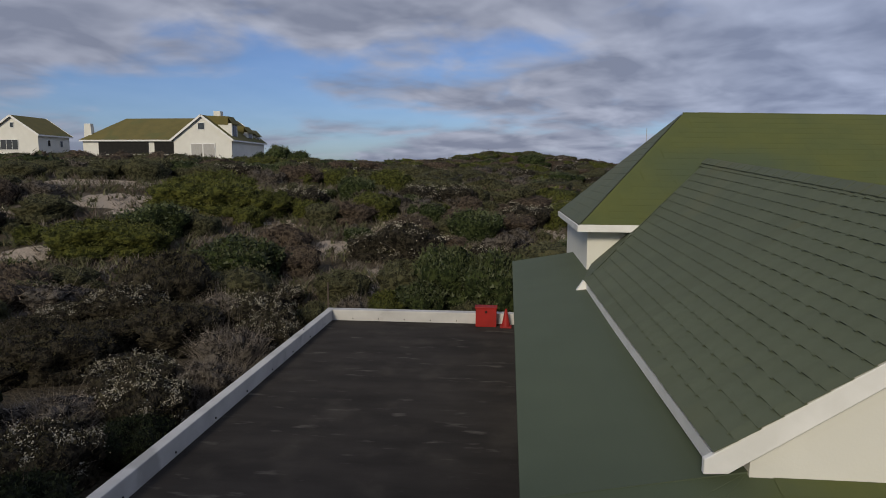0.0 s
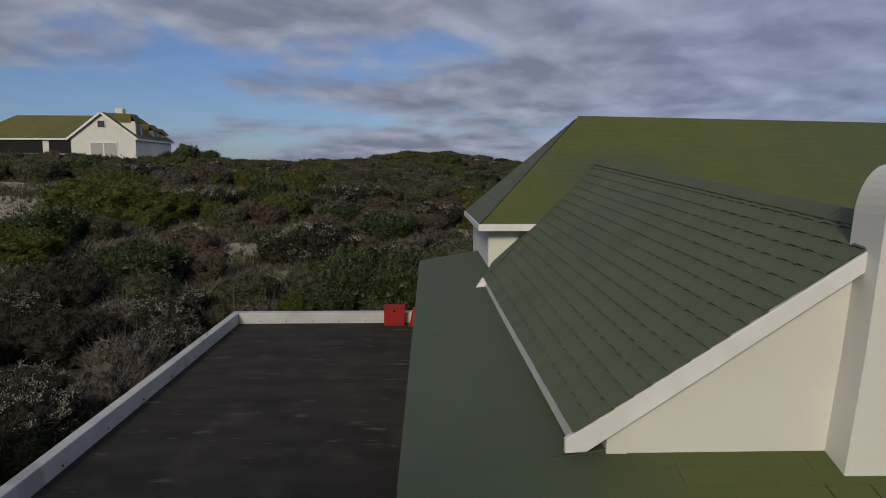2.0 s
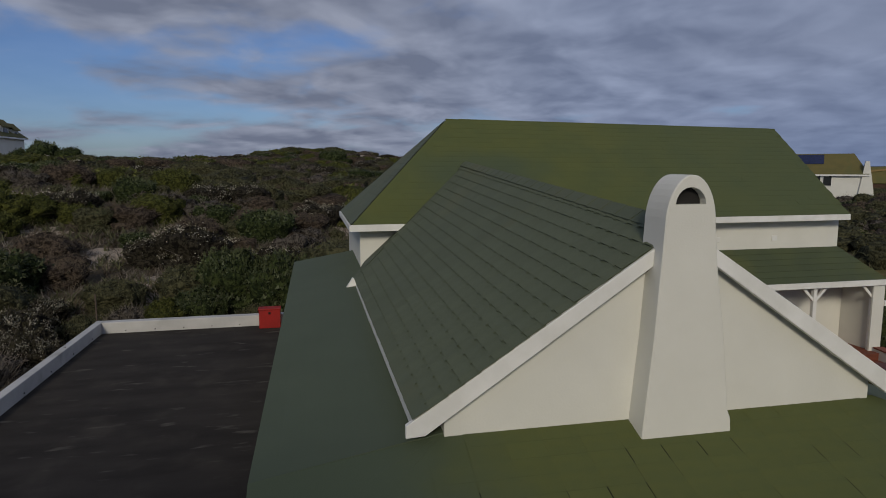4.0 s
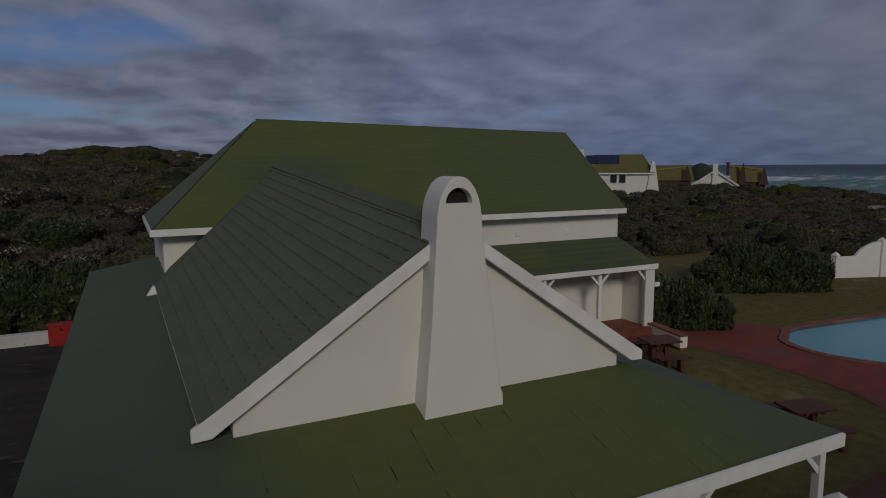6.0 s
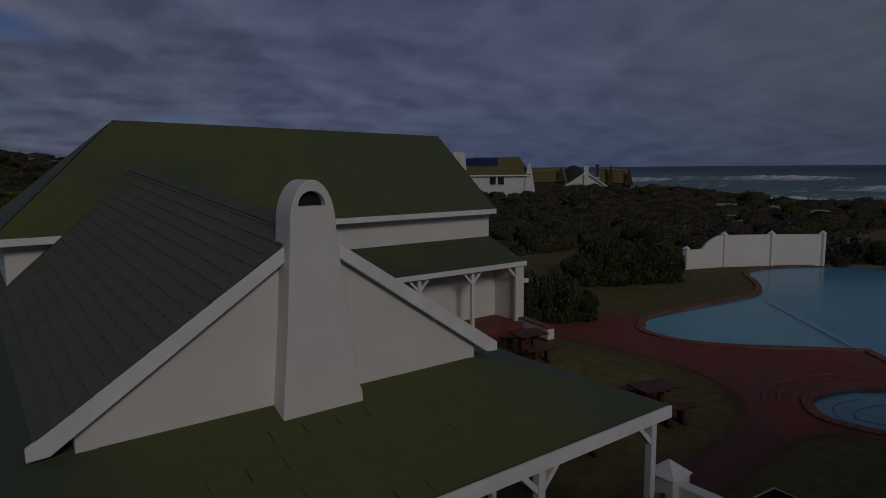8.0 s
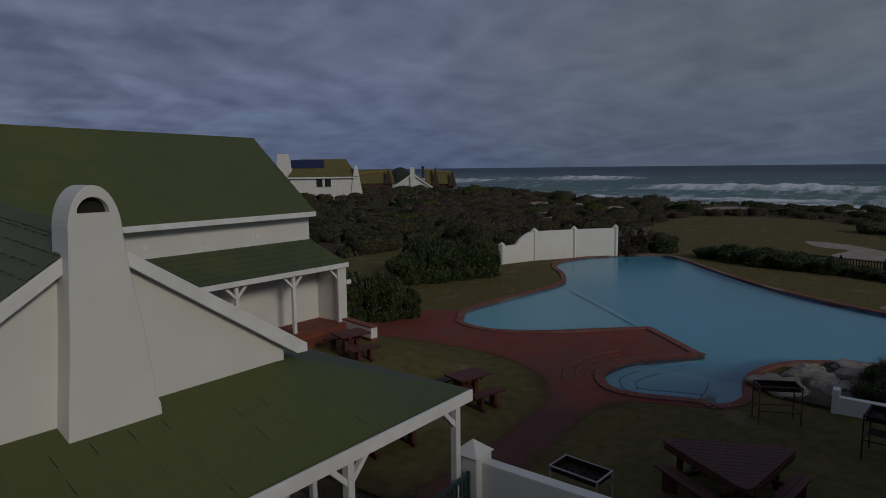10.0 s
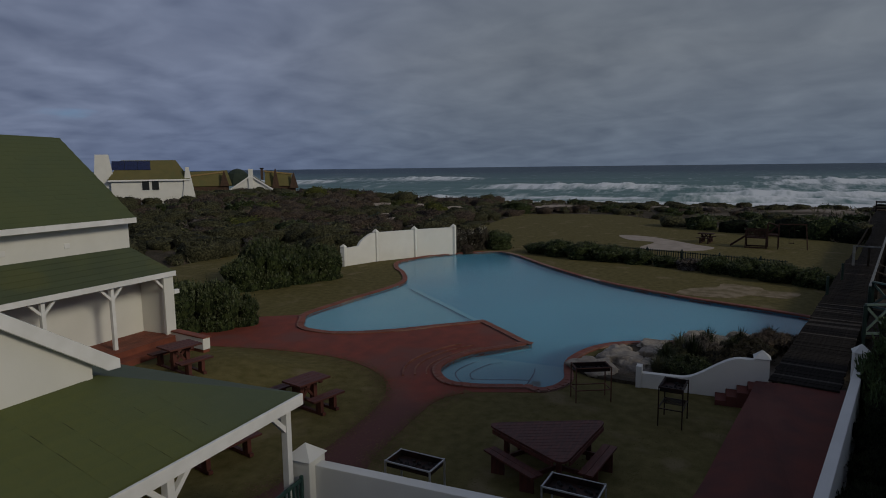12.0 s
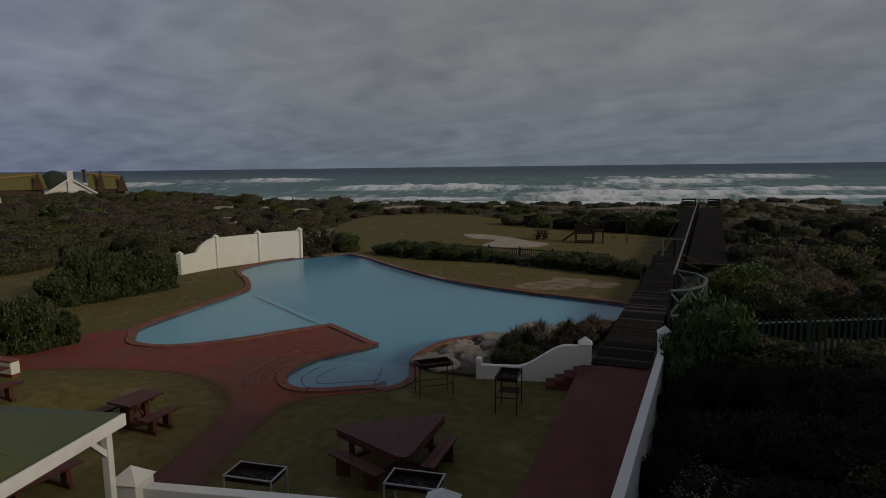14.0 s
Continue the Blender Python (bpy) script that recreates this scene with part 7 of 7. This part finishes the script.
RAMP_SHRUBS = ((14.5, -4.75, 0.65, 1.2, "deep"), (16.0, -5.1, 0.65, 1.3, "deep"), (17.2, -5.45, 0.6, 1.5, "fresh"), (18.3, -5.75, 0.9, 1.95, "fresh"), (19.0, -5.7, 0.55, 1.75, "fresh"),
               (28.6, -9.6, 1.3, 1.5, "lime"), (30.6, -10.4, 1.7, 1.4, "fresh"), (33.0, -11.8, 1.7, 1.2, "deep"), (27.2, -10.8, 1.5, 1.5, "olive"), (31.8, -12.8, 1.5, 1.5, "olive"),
               (35.2, -13.0, 1.7, 1.1, "olive"), (29.0, -12.6, 1.6, 1.4, "brown"), (25.6, -9.8, 1.2, 1.3, "dark"))
SEAWARD_SHRUBS = ((63.6, -5.4, 1.7, 1.3, "dark"), (62.6, -7.6, 1.8, 1.7, "deep"), (61.4, -9.6, 1.7, 1.6, "dark"), (60.2, -11.4, 1.5, 1.5, "deep"), (63.2, -10.6, 1.7, 1.6, "dark"), (62.0, -12.2, 1.2, 1.4, "olive"),
                  (65.4, -3.0, 1.7, 1.2, "deep"), (67.0, -0.4, 1.8, 1.3, "dark"), (65.8, -7.6, 1.9, 1.5, "olive"), (65.6, -12.2, 1.5, 1.2, "deep"), (68.4, -13.2, 1.4, 1.0, "dark"), (69.0, 2.2, 1.7, 1.1, "olive"))
for (x, y, r, h, kind) in HEDGE_BY_PORCH + HEDGE_BY_POOL + BED_SHRUBS + RAMP_SHRUBS + SEAWARD_SHRUBS:
    bush(kind, x, y, r, h, z=(0.0 if y > -4.4 and x < 60 else None), variant=len(placed) % 3, rz=float(rng.random() * 360), fine=2 if x < 34 else 1 if x < 58 else 0, group="shrubs by the pool")
    placed.append((x, y, r))

for _ in range(400):
    x, y = rng.uniform(-19, -5.6), rng.uniform(3, 20)
    r = rng.uniform(0.6, 1.3)
    if x + 0.9 * r > -4.9 or math.hypot(x, y) > 21 or any(math.hypot(x - q[0], y - q[1]) < 0.55 * (r + q[2]) for q in placed) or len(placed) > 158:
        continue
    kind = ("olive", "flower", "umber", "grey", "umber", "dark", "flower")[int(rng.integers(0, 7))]
    bush(kind, float(x), float(y), r, r * rng.uniform(0.7, 1.0), variant=len(placed) % 3, rz=float(rng.random() * 360), group="shrubs by the yard")
    placed.append((x, y, r))

lawn_np = np.array(lawn_edge, float)
KEEP_OUT = [np.array(p, float) for p in (((-5.4, -12), (9.9, -12), (9.9, 16), (17.2, 16), (17.2, 21.8), (1.0, 21.8), (0.8, 19.2), (-5.4, 19.2)),)]


def free_spots(n, x0, x1, y0, y1):
    xs, ys = rng.uniform(x0, x1, n), rng.uniform(y0, y1, n)
    ok = ~inside(lawn_np, xs, ys)
    for k in KEEP_OUT:
        ok &= ~inside(k, xs, ys)
    ok &= ~inside(pool_np, xs, ys)
    # boardwalk and ramp
    s = (xs - BW_A.x) * bw_d.x + (ys - BW_A.y) * bw_d.y
    q = (xs - BW_A.x) * bw_n.x + (ys - BW_A.y) * bw_n.y
    ok &= ~((s > -11) & (s < bw_len + 1) & (q < 1.4) & (q > -3.6))
    for (hx, hy, hr) in ((-40.8, 91, 7.5), (-51.3, 90, 6.5), (-67.6, 90, 6), (67, 71, 6), (103, 84.5, 5), (106, 96, 8), (112, 79.5, 5)):
        ok &= np.hypot(xs - hx, ys - hy) > hr
    xs, ys = xs[ok], ys[ok]
    for (bx, by, br) in placed:
        k = np.hypot(xs - bx, ys - by) > br * 0.8
        xs, ys = xs[k], ys[k]
    return xs, ys


def choose(kinds, x, y):
    """Plants of a kind keep together in drifts."""
    w = np.array([k[1] for k in kinds], float)
    s = np.stack([np.log(w[i] / w.sum()) + 0.75 * lumps(x, y, 6.0, 1.7 * i + 0.3) + 0.5 * lumps(x, y, 15.0, 2.3 * i + 1.1) for i in range(len(kinds))])
    return np.argmax(s + 0.45 * rng.gumbel(size=s.shape), 0)


def scrub(name, label, kinds, xs, ys, rmin, rmax, hmin, hmax, fine):
    """Uncounted dune scrub in one mesh for each kind of plant."""
    pick = choose(kinds, xs, ys)
    for ki, (kind, _) in enumerate(kinds):
        sel = np.where(pick == ki)[0]
        if not len(sel):
            continue
        by_mat = {}
        protos = [bush_data(31 + 5 * v + ki, kind, fine) for v in range(3)]
        for i in sel:
            big_ = rng.random() ** 1.6
            if kind in ("lime", "dark"):
                big_ = min(1.0, big_ + 0.3)
            r = rmin + (rmax - rmin) * big_
            h = (hmin + (hmax - hmin) * big_) * rng.uniform(0.8, 1.2)
            if -4.9 - 0.95 * r < xs[i] < 17 + r and ys[i] < 18.5 + 0.95 * r and xs[i] < 9:
                continue
            a = rng.random() * 6.283
            ca, sa = math.cos(a) * r, math.sin(a) * r
            z = float(height(xs[i], ys[i])) - 0.08
            for nm, v, f, m in protos[i % 3]:
                w = np.stack([v[:, 0] * ca - v[:, 1] * sa + xs[i], v[:, 0] * sa + v[:, 1] * ca + ys[i], v[:, 2] * h + z], 1)
                d = by_mat.setdefault((nm, m.name), [[], [], 0, m])
                d[0].append(w), d[1].append(f + d[2])
                d[2] += len(v)
        root = None
        for (nm, _m), (V, F, n, m) in by_mat.items():
            V, F = np.concatenate(V), np.concatenate(F)
            me = bpy.data.meshes.new(nm)
            me.vertices.add(len(V))
            me.vertices.foreach_set("co", V.astype(np.float32).ravel())
            me.loops.add(F.size)
            me.loops.foreach_set("vertex_index", F.astype(np.int32).ravel())
            me.polygons.add(len(F))
            me.polygons.foreach_set("loop_start", np.arange(len(F), dtype=np.int32) * 3)
            me.update(calc_edges=True)
            me.materials.append(m)
            if nm == "foliage_mass":
                me.polygons.foreach_set("use_smooth", [True] * len(me.polygons))
            ob = new(name if root is None else nm, me)
            tagged(ob, kind="stuff")
            if root is None:
                root = tagged(ob, label, "scrub")
            else:
                ob.parent = root


def thicket(name, label, group, kinds, xs, ys, rmin, rmax, hmin, hmax, single=70, fine=1):
    """The nearest shrubs are things of their own; the rest are uncounted scrub."""
    order = np.argsort(np.hypot(xs, ys))
    xs, ys = xs[order], ys[order]
    pick = choose(kinds, xs, ys)
    for i in range(min(single, len(xs))):
        kind = kinds[pick[i]][0]
        big_ = rng.random() ** 1.6
        r = rmin + (rmax - rmin) * big_
        h = (hmin + (hmax - hmin) * big_) * rng.uniform(0.8, 1.2)
        if -4.9 - 0.95 * r < xs[i] < 9 and ys[i] < 18.5 + 0.95 * r:
            continue
        bush(kind, float(xs[i]), float(ys[i]), r, h, variant=i % 4, rz=float(rng.random() * 360), fine=1, group=group)
    scrub(name, label, kinds, xs[single:], ys[single:], rmin, rmax, hmin, hmax, fine)


HEATH_MIX = [("olive", 0.31), ("brown", 0.18), ("flower", 0.13), ("grey", 0.16), ("lime", 0.13), ("dark", 0.09)]
# inland slope, near part
xs, ys = free_spots(1080, -36, 24, 4, 48)
k = (patchiness(xs, ys) > -0.95) & (xs < -4.9 + 100 * (ys > 19.2)) & (np.hypot(xs, ys) > 20.5)
for sx0, sy0, sr in INLAND_SAND[:10]:
    for near_ in (0.0, 0.06):
        k &= np.hypot(xs - sx0 * (1 - near_), ys - sy0 * (1 - near_)) > sr + 0.6
xs, ys = xs[k], ys[k]
dist = np.hypot(xs, ys)
thicket("dune_scrub", "low mixed dune scrub on the inland slope", "shrubs on the inland slope", HEATH_MIX, xs, ys, 0.4, 1.7, 0.4, 1.25)
# inland slope, far part
xs, ys = free_spots(2900, -95, 60, 44, 150)
k = (patchiness(xs, ys) > -1.0) & (xs < 30 + 0.25 * ys)
xs, ys = xs[k], ys[k]
scrub("far_scrub", "far mixed dune scrub inland", HEATH_MIX, xs, ys, 0.6, 2.4, 0.45, 1.3, 0)
xs, ys = free_spots(700, -150, 90, 150, 300)
k = sandy(xs, ys) < 0.5
xs, ys = xs[k], ys[k]
scrub("hill_scrub", "scrub on the far hills", HEATH_MIX, xs, ys, 1.5, 4.0, 0.8, 1.7, 0)
# heath towards the sea
xs, ys = free_spots(1500, 20, 104, 22, 90)
k = (patchiness(xs, ys) > -0.9)
scrub("sea_scrub", "dark scrub between the lawn and the far houses", [("dark", 0.07), ("olive", 0.44), ("brown", 0.27), ("grey", 0.14), ("lime", 0.08)], xs[k], ys[k], 0.6, 2.5, 0.4, 1.45, 0)
xs, ys = free_spots(2200, 42, 106, -70, 60)
k = (patchiness(xs, ys) > -0.3)
scrub("dune_scrub", "low scrub on the sea dunes", [("dark", 0.15), ("olive", 0.42), ("brown", 0.28), ("grey", 0.15)], xs[k], ys[k], 0.6, 1.5, 0.3, 0.8, 0)
xs, ys = free_spots(420, 10, 60, -50, -5)
k = (patchiness(xs, ys) > -0.8) & ~((xs > 15) & (xs < 25) & (ys < -8) & (ys > -16)) & (ys < -5.5 - 0.24 * np.maximum(0, xs - 20))
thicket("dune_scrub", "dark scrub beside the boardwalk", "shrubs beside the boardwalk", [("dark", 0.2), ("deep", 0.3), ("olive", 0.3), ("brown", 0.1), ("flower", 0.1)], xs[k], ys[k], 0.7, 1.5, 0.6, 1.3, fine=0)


def litter(name, label, mats, n, reach, az0, az1, size, blades):
    """Dry sticks, stalks and seedlings that cover the ground between the shrubs."""
    for mi, m in enumerate(mats):
        a = np.radians(rng.uniform(az0, az1, n))
        d = reach[0] + (reach[1] - reach[0]) * rng.random(n) ** 1.4
        x, y = d * np.sin(a), d * np.cos(a)
        ok = ~inside(lawn_np, x, y) & ~((x > -5.2) & (x < 20) & (y < 19.0))
        for k in KEEP_OUT:
            ok &= ~inside(k, x, y)
        ok &= (sandy(x, y) < 0.6) | (rng.random(n) < 0.55)
        ok &= lumps(x, y, 2.2, 1.0 + mi) + rng.normal(size=n) * 0.6 > -0.5
        x, y, d = x[ok], y[ok], d[ok]
        k = len(x)
        z = height(x, y)
        s = size * (0.6 + d / reach[1])
        x, y, z, s = (np.repeat(v, blades) for v in (x, y, z, s))
        q = k * blades
        h = rng.random(q) * s + 0.05
        dx, dy = rng.normal(size=q) * s * 0.6, rng.normal(size=q) * s * 0.6
        g, w = rng.uniform(0, 6.283, q), s * 0.07 * (1 + (mi == 1))
        ox, oy = rng.normal(size=q) * s * 0.25, rng.normal(size=q) * s * 0.25
        V = np.stack([np.stack([x + ox - w * np.cos(g), y + oy - w * np.sin(g), z - 0.02], 1), np.stack([x + ox + w * np.cos(g), y + oy + w * np.sin(g), z - 0.02], 1), np.stack([x + dx, y + dy, z + h], 1)], 1).reshape(-1, 3)
        me = bpy.data.meshes.new("ground_cover")
        me.from_pydata(V.tolist(), [], np.arange(3 * q).reshape(-1, 3).tolist())
        me.materials.append(m)
        tagged(new(name, me), label, "ground cover", kind="stuff")


litter("dry_stalks", "dry stalks and seedlings between the dune shrubs", (LEAF_GREY, LEAF_OLIVE, LEAF_BROWN), 9500, (19, 75), -48, 22, 0.36, 6)
litter("dry_stalks", "dry stalks and seedlings on the sea dunes", (LEAF_BROWN, LEAF_OLIVE), 5000, (45, 108), 45, 118, 0.35, 5)

# taller shrubs beside the inland house
for (x, y, r, h, kind) in ((-30.6, 86, 2.2, 2.6, "dark"), (-28.0, 86.5, 1.9, 1.9, "dark"), (-32.4, 84.5, 1.6, 1.8, "dark"), (-25.4, 85, 1.8, 1.3, "olive"), (-27.2, 72, 2.6, 1.8, "lime"), (-24.3, 65, 2.7, 1.6, "lime"), (5.2, 116.6, 2.9, 2.4, "dark"), (-2.2, 33.8, 1.0, 0.8, "brown")):
    bush(kind, x, y, r, h, variant=len(placed) % 3, rz=float(rng.random() * 360), fine=1, group="shrubs beside the inland house")
    placed.append((x, y, r))
for (x, y, r, h, kind) in ((59.6, 70.6, 1.6, 1.3, "olive"), (61.6, 69.2, 1.4, 1.1, "brown"), (63.4, 67.6, 1.5, 1.2, "olive"), (65.2, 66.0, 1.6, 1.2, "grey"), (67.0, 64.6, 1.5, 1.3, "olive"), (69.0, 63.8, 1.5, 1.2, "brown")):
    bush(kind, x, y, r, h, variant=len(placed) % 3, rz=float(rng.random() * 360), fine=1, group="shrubs beside the seaward house")
    placed.append((x, y, r))
for (x, y, r, h, kind) in ((-61, 80, 1.9, 1.5, "brown"), (-58, 81, 1.7, 1.4, "olive"), (-55, 79.5, 2.1, 1.6, "brown"), (-52, 80.5, 1.8, 1.5, "grey"), (-49.4, 80, 2.0, 1.6, "brown"), (-46.6, 80.5, 1.8, 1.6, "olive"),
                           (-44.2, 79.5, 1.9, 1.7, "brown"), (-41.6, 80, 1.8, 1.6, "olive"), (-39.4, 79.5, 1.6, 1.3, "brown"), (-37.2, 79, 1.5, 1.1, "olive"), (-64.5, 80.5, 1.9, 1.4, "olive")):
    bush(kind, x, y, r, h, variant=len(placed) % 3, rz=float(rng.random() * 360), fine=1, group="shrubs beside the inland house")
    placed.append((x, y, r))


def grass_clump(x, y, r, h, seed):
    """A tussock of arching blades, each folded once along its length."""
    g = np.random.default_rng(seed)
    V, F = [], []
    for _ in range(230):
        a, q = g.uniform(0, 6.283), g.random() ** 0.7
        lean = np.array([math.cos(a), math.sin(a), 0.0])
        b = lean * r * 0.25 * q
        top = h * g.uniform(0.55, 1.1)
        side = np.array([-math.sin(a), math.cos(a), 0.0]) * g.uniform(0.006, 0.012)
        m_ = b + lean * r * 0.35 * q + np.array([0, 0, 0.6 * top])
        t_ = b + lean * r * q * 0.95 + np.array([0, 0, top * (1 - 0.35 * q)])
        k = len(V)
        V += [b - side, b + side, m_ + side, m_ - side, t_]
        F += [(k, k + 1, k + 2, k + 3), (k + 3, k + 2, k + 4)]
    ob = empty("grass_clump", x, y, 0.08)
    mesh("tuft", V, F, LEAF_DEEP_SHADE if seed % 3 else LEAF_OLIVE, ob)
    tagged(ob, "spiky dark tussock of grass among the boulders", "grass clump", "tussocks by the pool")


for k, (x, y, r, h) in enumerate(((21.4, -0.6, 0.5, 0.95), (22.1, -1.3, 0.55, 1.1), (22.9, -0.9, 0.5, 0.9), (23.6, -1.7, 0.55, 1.0), (24.3, -2.7, 0.5, 0.9), (20.7, -0.4, 0.4, 0.7), (23.2, -2.5, 0.5, 0.95), (25.0, -3.6, 0.5, 0.9))):
    grass_clump(x, y, r, h, k + 1)
